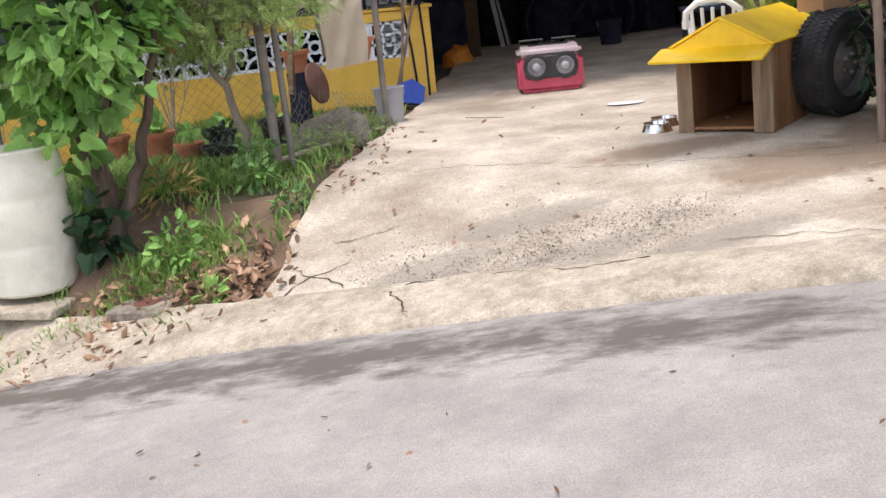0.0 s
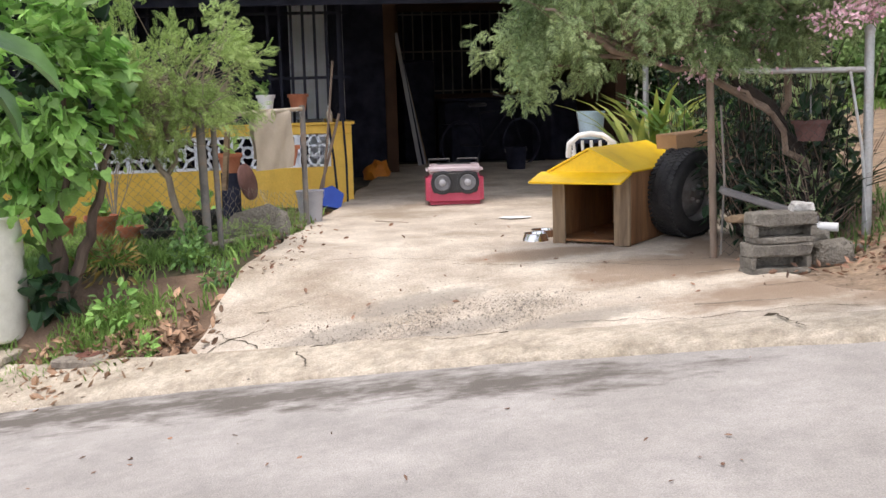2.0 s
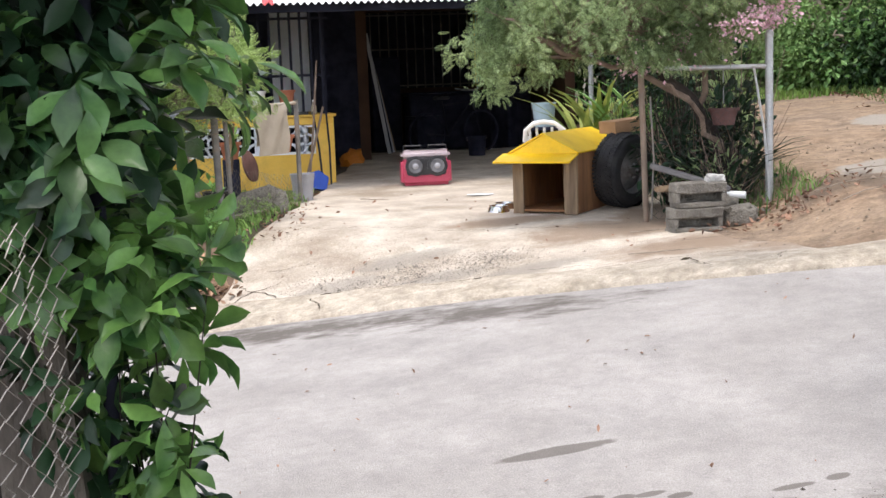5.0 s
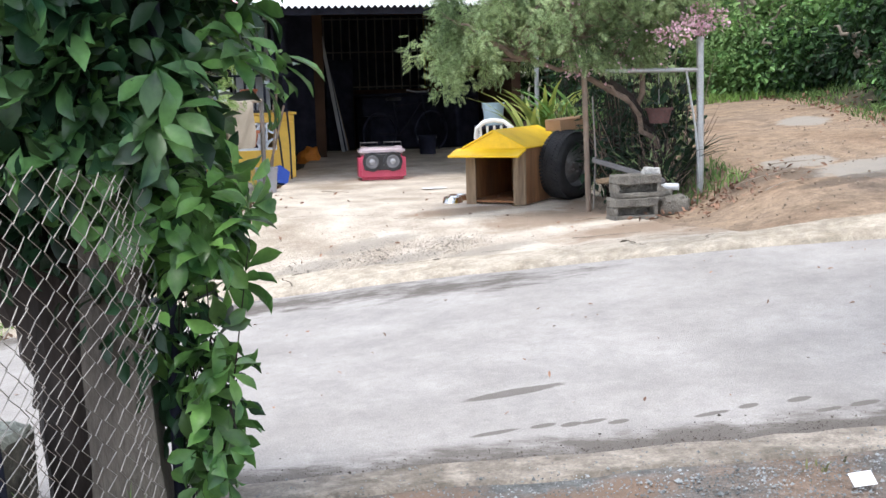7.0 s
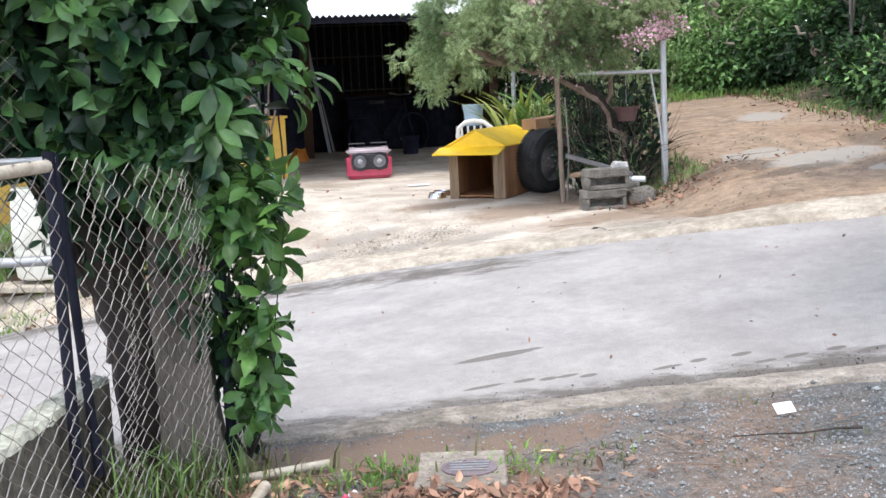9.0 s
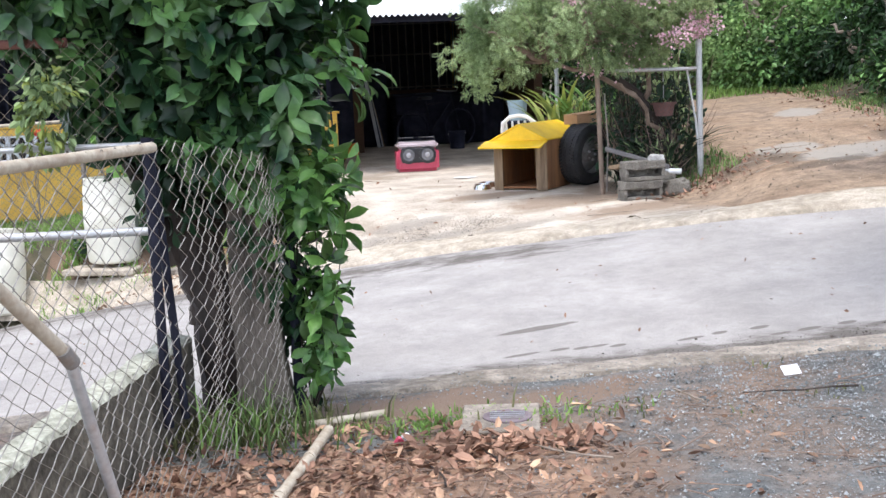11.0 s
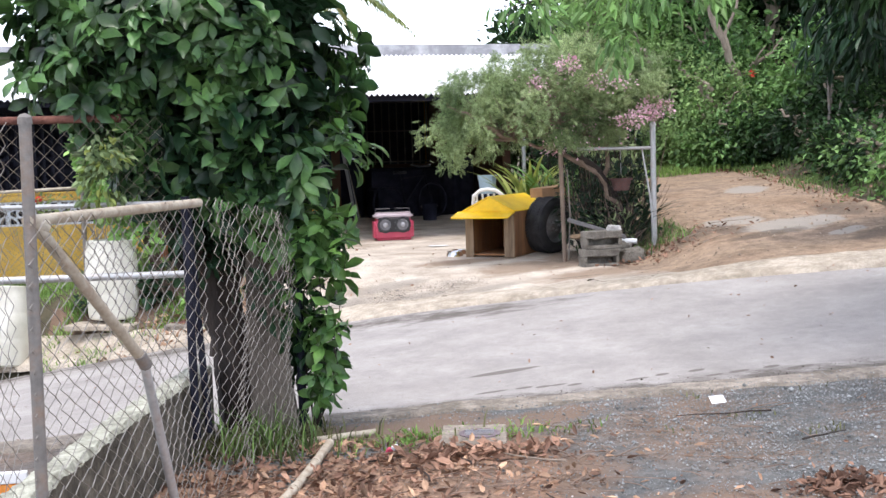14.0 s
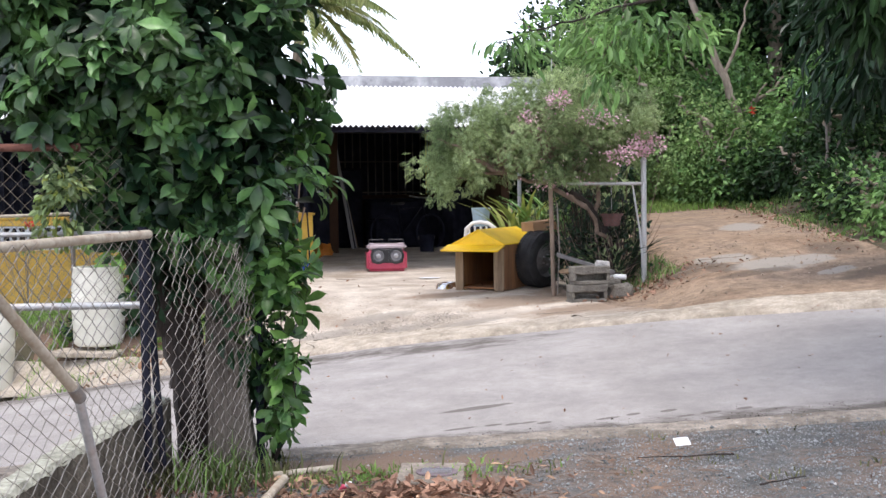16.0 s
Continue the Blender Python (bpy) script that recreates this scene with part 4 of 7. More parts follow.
# bright broad-leaved tree in the front yard
t1 = thing("vine_tree", "small yard tree with large bright green lobed leaves", "tree")
zb = land_z(-2.4, 6.95) - 0.06
limb(t1, [(-2.40, 6.95, zb), (-2.42, 6.97, zb + 0.35), (-2.55, 6.95, zb + 0.8), (-2.6, 6.9, zb + 1.5)], 0.085, 0.03, M_BARKB, "trunk", 0.02, 1)
limb(t1, [(-2.40, 6.95, zb + 0.02), (-2.25, 7.0, zb + 0.4), (-2.12, 7.0, zb + 0.75), (-2.0, 7.0, zb + 1.3)], 0.055, 0.02, M_BARKB, "branch", 0.02, 2)
limb(t1, [(-2.44, 6.9, zb + 0.25), (-2.3, 6.85, zb + 0.9), (-2.25, 6.85, zb + 1.6)], 0.035, 0.015, M_BARKB, "branch", 0.02, 3)
crown("crown", t1, M_LEAFBIG, LOBED, 1900, (-2.52, 6.95, 1.78), (0.72, 0.7, 0.78), 0.108, 0.35, 0.45, 0.35, 3.0, up=0.9)
# inner and foot leaves: a dark copy that paints the tree's own shade
crown("shaded_inner_leaves", t1, M_LEAFDARK, LOBED, 130, (-2.5, 7.15, 1.75), (0.6, 0.5, 0.66), 0.12, 0.4, 0.1)
crown("low_leaves", t1, M_LEAFBIG, LOBED, 80, (-2.62, 6.85, 0.9), (0.22, 0.25, 0.5), 0.12, 0.5, 0.3)
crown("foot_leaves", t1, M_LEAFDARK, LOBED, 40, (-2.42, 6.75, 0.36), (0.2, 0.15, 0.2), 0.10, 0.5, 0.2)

# feathery shrub by the fence post
t2 = thing("feathery_shrub", "airy shrub with fine light green feathery leaves", "shrub")
z2 = land_z(-1.75, 7.9) - 0.05
limb(t2, [(-1.72, 7.9, z2), (-1.80, 7.88, z2 + 0.5), (-2.0, 7.85, z2 + 0.85), (-2.15, 7.8, z2 + 1.2)], 0.035, 0.014, M_BARKP, "trunk", 0.02, 4)
limb(t2, [(-1.86, 7.88, z2 + 0.6), (-1.6, 7.8, z2 + 1.0), (-1.3, 7.75, z2 + 1.35)], 0.02, 0.008, M_BARKP, "branch", 0.03, 5)
limb(t2, [(-1.95, 7.85, z2 + 0.8), (-1.7, 7.8, z2 + 1.3), (-1.5, 7.85, z2 + 1.6)], 0.018, 0.007, M_BARKP, "branch", 0.03, 6)
p2, w2 = in_crown(2700, (-1.80, 7.80, 1.78), (0.80, 0.5, 0.58), 0.2, 0.5, 3.4, 0.5)
twigs(t2, M_BARKP, (-1.85, 7.86, 1.35), p2[:70], 0.006)
twigs(t2, M_BARKP, (-1.6, 7.8, 1.55), p2[80:200], 0.005)
twigs(t2, M_BARKP, (-2.05, 7.84, 1.6), p2[200:270], 0.005)
leaf_mesh("crown", p2, w2 + RNG.normal(size=w2.shape) * 0.5 - (0, 0, 0.35), RNG.uniform(0.07, 0.13, len(p2)), FEATHER, M_LEAFFEATHER, t2)

# grey-green flowering tree over the side fence
t3 = thing("flowering_tree", "spreading grey-green fine-leaved tree with drooping sprays", "tree")
z3 = land_z(2.85, 7.15) - 0.05
limb(t3, [(2.86, 7.15, z3), (2.82, 7.15, z3 + 0.5), (2.62, 7.1, z3 + 0.9), (2.25, 7.05, z3 + 1.25)], 0.075, 0.035, M_BARK, "trunk", 0.025, 7)
for k, pts in enumerate(([(2.62, 7.1, z3 + 0.9), (2.0, 6.95, 1.72), (1.4, 6.9, 1.88), (0.9, 6.95, 1.75)], [(2.25, 7.05, z3 + 1.25), (1.7, 7.3, 2.2), (1.2, 7.4, 2.4)],
                         [(2.6, 7.1, z3 + 0.9), (2.65, 6.9, 2.0), (2.9, 6.9, 2.4)], [(2.3, 7.05, z3 + 1.2), (2.0, 6.7, 2.1), (1.7, 6.6, 2.5)],
                         [(2.82, 7.15, z3 + 0.5), (2.5, 6.85, 1.4), (2.2, 6.8, 1.62)], [(1.7, 6.95, 1.8), (1.2, 6.7, 2.0), (0.95, 6.6, 2.15)],
                         [(2.25, 7.05, z3 + 1.25), (2.3, 7.5, 2.3), (2.2, 7.7, 2.7)])):
    limb(t3, pts, 0.03, 0.008, M_TWIG, "branch", 0.035, 20 + k)
for k, (c, r, n) in enumerate((((1.95, 7.05, 2.36), (1.18, 0.95, 0.52), 6200), ((1.15, 6.95, 2.02), (0.55, 0.55, 0.36), 1900), ((2.55, 6.85, 2.12), (0.55, 0.5, 0.42), 1700), ((0.82, 6.85, 1.72), (0.13, 0.2, 0.26), 300),
                               ((2.0, 6.5, 2.02), (0.55, 0.35, 0.26), 1300), ((2.75, 6.85, 2.42), (0.55, 0.5, 0.42), 2600), ((2.2, 7.0, 2.62), (0.75, 0.6, 0.34), 2400), ((1.3, 6.9, 2.4), (0.6, 0.5, 0.3), 1400))):
    crown("crown", t3, M_LEAFGREY, FEATHER, int(n * 0.2), c, r, 0.095, 0.75, 0.25, 0.5, 4.0, 0.5, 5, 0.035)
p3, _ = in_crown(330, (1.9, 6.95, 2.28), (1.2, 0.95, 0.52), 0.5, 0.3)
for k, o in enumerate(((2.2, 7.05, 1.95), (1.5, 6.9, 1.9), (2.6, 6.9, 2.05))):
    twigs(t3, M_TWIG, o, [p for p in p3 if np.linalg.norm(p - np.array(o)) < 1.0][k::2][:90], 0.006)
for c, r, n in (((3.06, 6.50, 2.13), (0.22, 0.16, 0.14), 230), ((2.05, 6.2, 2.60), (0.15, 0.1, 0.1), 110), ((2.5, 6.2, 2.42), (0.3, 0.12, 0.12), 90), ((1.75, 6.3, 2.42), (0.12, 0.1, 0.1), 50), ((2.75, 6.3, 2.02), (0.22, 0.12, 0.1), 100), ((2.35, 6.6, 1.98), (0.12, 0.1, 0.09), 40), ((1.98, 6.75, 1.74), (0.17, 0.1, 0.09), 70),
                ((2.0, 6.5, 2.45), (0.5, 0.2, 0.2), 30), ((2.3, 6.7, 1.85), (0.7, 0.3, 0.25), 70), ((2.7, 6.6, 2.1), (0.35, 0.2, 0.15), 60)):
    crown("blossom", t3, M_PINK, PETAL, int(n * 1.4), c, r, 0.036, 0.1, 0.1, label="pale pink blossom sprays")

# undergrowth inside the side fence
for k, (x, y, h, n) in enumerate(((2.55, 7.45, 0.6, 120), (2.75, 7.0, 0.45, 100), (2.95, 7.3, 0.7, 150), (2.5, 7.7, 0.9, 200), (3.0, 7.8, 0.9, 200), (2.75, 8.3, 1.1, 220), (3.15, 8.6, 1.1, 220), (2.3, 8.6, 0.7, 120), (3.0, 9.6, 1.3, 240), (2.7, 10.6, 1.4, 240), (3.4, 11.2, 1.5, 240))):
    u = thing("undergrowth_shrub", "dark tangled undergrowth shrub behind the fence", "shrub", group="fence undergrowth")
    z = land_z(x, y) - 0.05
    ends = [(x + RNG.normal() * 0.2, y + RNG.normal() * 0.2, z + h * RNG.uniform(0.6, 1.8)) for _ in range(26)]
    twigs(u, M_BARK, (x, y, z), ends, 0.008, "woody_tangle")
    if y < 8:
        twigs(u, M_TWIG, (x + 0.05, y - 0.1, z), [(x + RNG.normal() * 0.25, y - 0.15 + RNG.normal() * 0.12, z + h * RNG.uniform(0.5, 1.7)) for _ in range(16)], 0.007, "stem_tangle")
    crown("leaves", u, (M_LEAFDARK, M_LEAFGREY, M_LEAFDARK)[k % 3], (OVAL, LANCE)[k % 2], n * 2, (x, y, z + h * 0.75), (0.34, 0.3, h * 0.75), 0.11, 0.3, 0.1, 0.2)


def strap_plant(name, x, y, z, n, length, mat, label, width=0.045, arch=0.5, lean=0.35):
    pl = thing(name, label, "plant")
    for k in range(n):
        a, el = RNG.uniform(0, 6.28), RNG.uniform(0.1, lean) + 0.15
        L = length * RNG.uniform(0.6, 1.1)
        verts, faces = [], []
        side = np.array([-math.sin(a), math.cos(a), 0])
        for i in range(7):
            f = i / 6
            r = L * f * (el + arch * f * f)
            p = np.array([x + 0.04 * math.cos(a) + r * math.cos(a), y + 0.04 * math.sin(a) + r * math.sin(a), z + L * f * (1 - arch * 0.55 * f * f)])
            w = width * math.sin(math.pi * (0.12 + 0.86 * f)) * 0.8
            verts += [p - side * w + (0, 0, 0.3 * w), p, p + side * w + (0, 0, 0.3 * w)]
        for i in range(6):
            b = 3 * i
            faces += [(b, b + 1, b + 4, b + 3), (b + 1, b + 2, b + 5, b + 4)]
        mesh_part("leaf", verts, faces, mat, pl, smooth=True)
    return pl


for x, y, n, L in ((1.95, 9.1, 22, 0.95), (2.15, 9.4, 24, 1.1), (2.4, 9.1, 22, 0.95), (2.62, 9.5, 20, 1.1), (2.3, 8.8, 16, 0.75)):
    strap_plant("bromeliad", x, y, land_z(x, y) + 0.25, n, L, M_STRAP if x < 2.3 else M_LEAFLIGHT, "tall variegated yellow-green strap-leaved plant", 0.04, 0.4, 0.22)
for x, y in ((3.02, 7.2), (2.75, 6.95)):
    strap_plant("strap_plant", x, y, land_z(x, y), 12, 0.75, M_LEAFDARK, "dark green strap-leaved plant by the fence", 0.035)

# vine-covered tree on the near verge
t4 = thing("verge_tree", "roadside tree thickly overgrown with broad glossy dark vine leaves", "tree")
limb(t4, [(-1.02, 0.12, 0.05), (-1.05, 0.10, 0.7), (-1.17, 0.08, 1.2), (-1.28, 0.05, 1.9)], 0.13, 0.09, M_BARK, "trunk", 0.02, 9)
limb(t4, [(-1.12, 0.10, 0.6), (-1.02, 0.1, 1.1), (-0.95, 0.05, 1.8), (-1.0, 0.0, 2.4)], 0.06, 0.03, M_BARK, "branch", 0.02, 10)
limb(t4, [(-1.20, 0.08, 0.9), (-1.38, 0.0, 1.4), (-1.5, -0.05, 1.9)], 0.05, 0.025, M_BARK, "branch", 0.02, 11)
rosettes("crown", t4, M_LEAFMID, 860, (-1.15, -0.02, 2.43), (0.84, 0.58, 0.92), 0.116, 0.72, 0.5, 2.6, 0.26)
# inner vine leaves darkened to paint the shade within the crown
crown("shaded_inner_leaves", t4, M_LEAFDARK, OBOVATE, 160, (-1.1, -0.16, 1.5), (0.3, 0.12, 0.24), 0.105, 0.6, 0.2, 0, 3.0, 0.3, 2, 0.06)
# right-hand sprays and creeper get the lit leaf tone
rosettes("rim_sprays", t4, M_LEAFRIM, 76, (-0.62, -0.02, 1.64), (0.3, 0.3, 0.5), 0.112, 0.75, 0.3, 3.0, 0.35)
rosettes("crown", t4, M_LEAFMID, 170, (-0.74, -0.02, 1.58), (0.42, 0.38, 0.48), 0.11, 0.7, 0.45, 3.0, 0.35)
crown("shaded_inner_leaves", t4, M_LEAFDARK, OBOVATE, 900, (-1.12, 0.02, 2.28), (0.62, 0.46, 0.8), 0.12, 0.4, 0.2, 0, 3.0, 0.2, 3, 0.07)
crown("shaded_inner_leaves", t4, M_LEAFDARK, OBOVATE, 330, (-0.95, -0.02, 1.66), (0.36, 0.30, 0.36), 0.11, 0.4, 0.2, 0, 3.0, 0.3, 3, 0.06)
rosettes("side_sprays", t4, M_LEAFMID, 190, (-1.62, -0.1, 2.16), (0.5, 0.35, 0.5), 0.11, 0.4, 0.45, 3.0, 0.45)
rosettes("side_sprays", t4, M_LEAFMID, 70, (-1.85, -0.15, 2.62), (0.5, 0.3, 0.4), 0.11, 0.3, 0.4, 3.0, 0.5)
rosettes("creeper", t4, M_LEAFRIM, 56, (-0.58, -0.14, 1.08), (0.18, 0.22, 0.42), 0.105, 0.5, 0.15, 4.0, 0.35)
rosettes("creeper", t4, M_LEAFRIM, 26, (-0.57, -0.12, 0.62), (0.11, 0.2, 0.38), 0.095, 0.4, 0.15, 4.0, 0.35)
# dark creeper leaves put the shade below the crown into their colour
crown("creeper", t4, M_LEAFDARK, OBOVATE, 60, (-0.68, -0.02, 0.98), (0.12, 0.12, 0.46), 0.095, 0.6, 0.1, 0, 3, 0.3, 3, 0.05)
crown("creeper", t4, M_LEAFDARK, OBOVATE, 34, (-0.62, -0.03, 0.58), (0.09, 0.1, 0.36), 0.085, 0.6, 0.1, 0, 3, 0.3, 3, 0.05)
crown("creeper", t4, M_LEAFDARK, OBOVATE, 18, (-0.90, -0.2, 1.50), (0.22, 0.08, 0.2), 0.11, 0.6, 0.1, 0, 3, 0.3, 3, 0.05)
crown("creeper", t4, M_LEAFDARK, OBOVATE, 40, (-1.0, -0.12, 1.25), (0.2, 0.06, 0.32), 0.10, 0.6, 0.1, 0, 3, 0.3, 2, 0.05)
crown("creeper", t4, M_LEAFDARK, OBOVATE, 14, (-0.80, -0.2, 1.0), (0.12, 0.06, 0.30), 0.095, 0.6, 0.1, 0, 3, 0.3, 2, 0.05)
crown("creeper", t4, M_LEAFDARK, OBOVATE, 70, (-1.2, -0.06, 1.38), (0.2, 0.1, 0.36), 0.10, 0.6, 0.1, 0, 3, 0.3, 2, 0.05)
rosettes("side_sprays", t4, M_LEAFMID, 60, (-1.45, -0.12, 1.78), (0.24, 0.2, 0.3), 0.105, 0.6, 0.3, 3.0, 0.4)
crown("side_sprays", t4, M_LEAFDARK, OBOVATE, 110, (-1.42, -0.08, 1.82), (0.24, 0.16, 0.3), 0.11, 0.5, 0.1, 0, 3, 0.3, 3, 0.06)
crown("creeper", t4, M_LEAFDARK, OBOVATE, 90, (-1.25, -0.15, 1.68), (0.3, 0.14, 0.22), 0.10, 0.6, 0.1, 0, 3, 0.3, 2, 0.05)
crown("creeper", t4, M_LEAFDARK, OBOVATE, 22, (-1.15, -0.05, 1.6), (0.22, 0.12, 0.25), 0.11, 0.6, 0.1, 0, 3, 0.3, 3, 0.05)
twigs(t4, M_BARK, (-0.62, -0.05, 0.2), [(-0.58 + RNG.normal() * 0.07, -0.05 + RNG.normal() * 0.08, 0.4 + 0.9 * RNG.random()) for _ in range(14)], 0.005)

cp = thing("concrete_post", "old square weathered concrete post under the vines", "post", pose(-0.90, -0.07, 0.1))
part("shaft", plate([(-0.06, -0.05), (0.05, -0.05), (0.22, -0.05), (0.205, 0.1), (0.17, 0.35), (0.14, 0.8), (0.12, 1.5), (-0.03, 1.5), (-0.055, 0.7), (-0.045, 0.35)], 0.17), M_CPOST, cp)
ro = thing("iron_rod", "dark iron pole wrapped in creeper", "pole")
part("pole", tube([(-0.68, -0.10, 0.1), (-0.68, -0.10, 1.9)], 0.022, 10), M_IRON, ro)

# weeds hanging in the near fence
hv = thing("fence_creeper", "dry feathery creeper hanging on the near fence", "creeper")
crown("sprays", hv, M_LEAFGREY, OVAL, 200, (-1.58, -0.5, 1.62), (0.14, 0.08, 0.2), 0.05, 1.1, 0.1, 0.3, 6.0, 0.5)["kind"] = "stuff"
crown("dry_sprays", hv, M_STRAP, OVAL, 120, (-1.58, -0.5, 1.60), (0.14, 0.08, 0.2), 0.045, 1.3, 0.1, 0.3, 6.0, 0.5)["kind"] = "stuff"



# woodland behind the lane
def wood_tree(x, y, h, r, n, mat, seed, size=0.2, shape=OVAL, low=0.35, squash=0.5, label="dense dark green woodland tree behind the lane"):
    w = thing("woodland_tree", label, "tree", group="woodland")
    z = land_z(clamp(x, -12, 14), clamp(y, -14, 24)) - 0.08
    limb(w, [(x, y, z), (x + 0.1, y, z + h * 0.35), (x - 0.15, y + 0.1, z + h * 0.75)], 0.05 + 0.02 * h, 0.04, M_BARKP, "trunk", 0.06, seed)
    for k in range(5):
        a, f = 1.3 * k + seed, 0.3 + 0.1 * k
        limb(w, [(x + 0.05, y, z + h * f), (x + 0.5 * r * math.cos(a), y + 0.5 * r * math.sin(a), z + h * (f + 0.15)), (x + 0.85 * r * math.cos(a), y + 0.85 * r * math.sin(a), z + h * (f + 0.28))], 0.05, 0.012, M_BARKP, "branch", 0.06, seed + k)
    cz = z + h * (low + 1) / 2
    crown("crown", w, mat, shape, n, (x, y, cz), (r, r * 0.9, h * (1 - low) / 2), size, 0.35, 0.3, 0.42, 1.3, 0.5, 8, 0.17)
    return w


# the two 8 m trees with high crowns are added to shade the ground
for k, (x, y, h, r, n, mat, low) in enumerate((
        (5.3, 17.5, 3.2, 1.4, 900, M_LEAFBIG, 0.05), (4.9, 19.5, 4.0, 1.4, 900, M_LEAFBIG, 0.1), (7.2, 19.5, 6.0, 2.2, 1300, M_LEAFWOOD, 0.15),
        (8.6, 17.5, 5.0, 1.9, 1300, M_LEAFWOOD, 0.02), (10.6, 19.5, 7.0, 2.6, 1500, M_LEAFWOOD, 0.1), (7.0, 15.2, 2.3, 1.1, 800, M_LEAFLIGHT, 0.0),
        (7.75, 13.2, 1.9, 0.85, 600, M_LEAFLIGHT, 0.0), (6.75, 13.3, 0.8, 0.5, 260, M_LEAFWOOD, 0.0), (7.1, 12.3, 0.75, 0.5, 260, M_LEAFWOOD, 0.0), (8.4, 12.6, 1.5, 0.8, 500, M_LEAFWOOD, 0.0), (7.6, 11.6, 1.2, 0.7, 420, M_LEAFWOOD, 0.0), (7.4, 10.6, 0.7, 0.5, 260, M_LEAFWOOD, 0.0), (8.3, 10.9, 1.0, 0.7, 400, M_LEAFLIGHT, 0.0), (6.5, 14.6, 1.2, 0.65, 320, M_LEAFLIGHT, 0.0), (5.9, 18.2, 5.0, 1.3, 900, M_LEAFLIGHT, 0.0), (6.9, 16.3, 3.4, 0.9, 600, M_LEAFLIGHT, 0.0), (9.8, 14.6, 3.6, 1.5, 900, M_LEAFWOOD, 0.0), (8.9, 11.6, 1.8, 1.1, 800, M_LEAFWOOD, 0.0), (8.6, 9.4, 0.6, 0.8, 300, M_SOFT, 0.0), (7.9, 10.4, 0.6, 0.6, 250, M_SOFT, 0.0),
        (12.0, 15.0, 6.5, 2.4, 1200, M_LEAFWOOD, 0.1), (7.4, 23.0, 7.0, 2.4, 1200, M_LEAFWOOD, 0.15), (8.5, 22.5, 8.5, 2.8, 1400, M_LEAFWOOD, 0.15),
        (13.0, 20.0, 9.0, 3.2, 1300, M_LEAFWOOD, 0.1), (4.2, 15.8, 2.0, 0.8, 500, M_LEAFLIGHT, 0.0), (3.75, 13.6, 2.2, 0.6, 400, M_LEAFWOOD, 0.0), (3.6, 17.5, 3.6, 1.0, 600, M_LEAFWOOD, 0.0), (5.2, 21.5, 4.5, 1.6, 700, M_LEAFWOOD, 0.0), (6.3, 13.6, 0.9, 0.6, 260, M_LEAFLIGHT, 0.0), (12.4, 10.5, 5.0, 2.2, 900, M_LEAFWOOD, 0.1), (10.8, 12.4, 8.0, 2.9, 1300, M_LEAFWOOD, 0.42), (8.2, 16.8, 8.0, 2.4, 1200, M_LEAFWOOD, 0.4), (7.6, 17.8, 7.5, 2.0, 900, M_LEAFWOOD, 0.45))):
    wood_tree(x, y, h, r, n, mat, 40 + k, 0.11 if h < 3 else 0.155, low=low)
for k in range(11):
    by = 7.0 + 0.65 * k
    bx = lane_right(by) + RNG.uniform(0.6, 1.3)
    wood_tree(bx, by, RNG.uniform(0.3, 0.55), RNG.uniform(0.35, 0.6), 110, (M_LEAFLIGHT, M_LEAFWOOD, M_LEAFWOOD)[k % 3], 140 + k, 0.10, low=0.0, label="low tangled bush on the lane bank")
for k, (x, y, h, r, n) in enumerate(((6.1, 14.1, 2.0, 0.7, 800), (5.5, 15.6, 2.6, 0.8, 800), (5.0, 16.8, 4.2, 1.0, 1000), (4.4, 16.4, 3.6, 0.8, 800))):
    wood_tree(x, y, h, r, n, M_SOFT, 180 + k, 0.085, low=0.0, label="soft light green bush at the lane end")
lt = thing("leaning_tree", "pale bare leaning trunk in front of the dark woods", "tree")
limb(lt, [(7.35, 14.5, land_z(7.35, 14.5) - 0.1), (6.98, 14.45, 2.2), (6.72, 14.4, 2.9), (6.48, 14.4, 3.62), (6.19, 14.4, 4.24), (5.85, 14.4, 5.0), (5.6, 14.5, 6.0)], 0.09, 0.05, M_BARKP, "trunk", 0.03, 88)
limb(lt, [(6.48, 14.4, 3.62), (6.7, 14.4, 4.2), (6.95, 14.5, 5.0)], 0.035, 0.015, M_BARKP, "branch", 0.03, 89)
crown("crown", lt, M_LEAFWOOD, OVAL, 260, (5.9, 14.7, 6.0), (1.2, 0.9, 0.8), 0.15, 0.4, 0.3, 0.3, 1.3, 0.4, 6, 0.15)
for bx, by, bz2 in ((7.6, 13.6, 2.6), (8.3, 13.0, 2.1), (8.9, 12.7, 1.9), (7.9, 12.6, 2.25), (6.9, 14.2, 3.0)):
    hib = thing("hibiscus_bloom", "red hibiscus bloom among the shrubs", "flower", group="hibiscus blooms")
    leaf_mesh("petals", np.repeat([[bx, by, bz2]], 7, 0), np.array([(math.cos(a), -0.5, math.sin(a)) for a in span(0, 5.4, 7)]), np.full(7, 0.09), PETAL, M_REDF, hib)

# boughs reaching over from a big tree beyond the view
bo = thing("overhanging_tree", "dark mango tree with long drooping leaves over the lane and unseen added shade boughs", "tree")
limb(bo, [(8.2, 4.8, 0.6), (8.1, 4.9, 2.2), (7.4, 5.0, 3.6), (5.9, 4.9, 4.1)], 0.2, 0.08, M_BARK, "trunk", 0.05, 90)
limb(bo, [(7.4, 5.0, 3.6), (6.0, 4.6, 3.9), (4.6, 4.4, 3.7), (3.3, 4.2, 3.5), (2.2, 4.1, 3.25)], 0.07, 0.012, M_BARK, "branch", 0.06, 91)
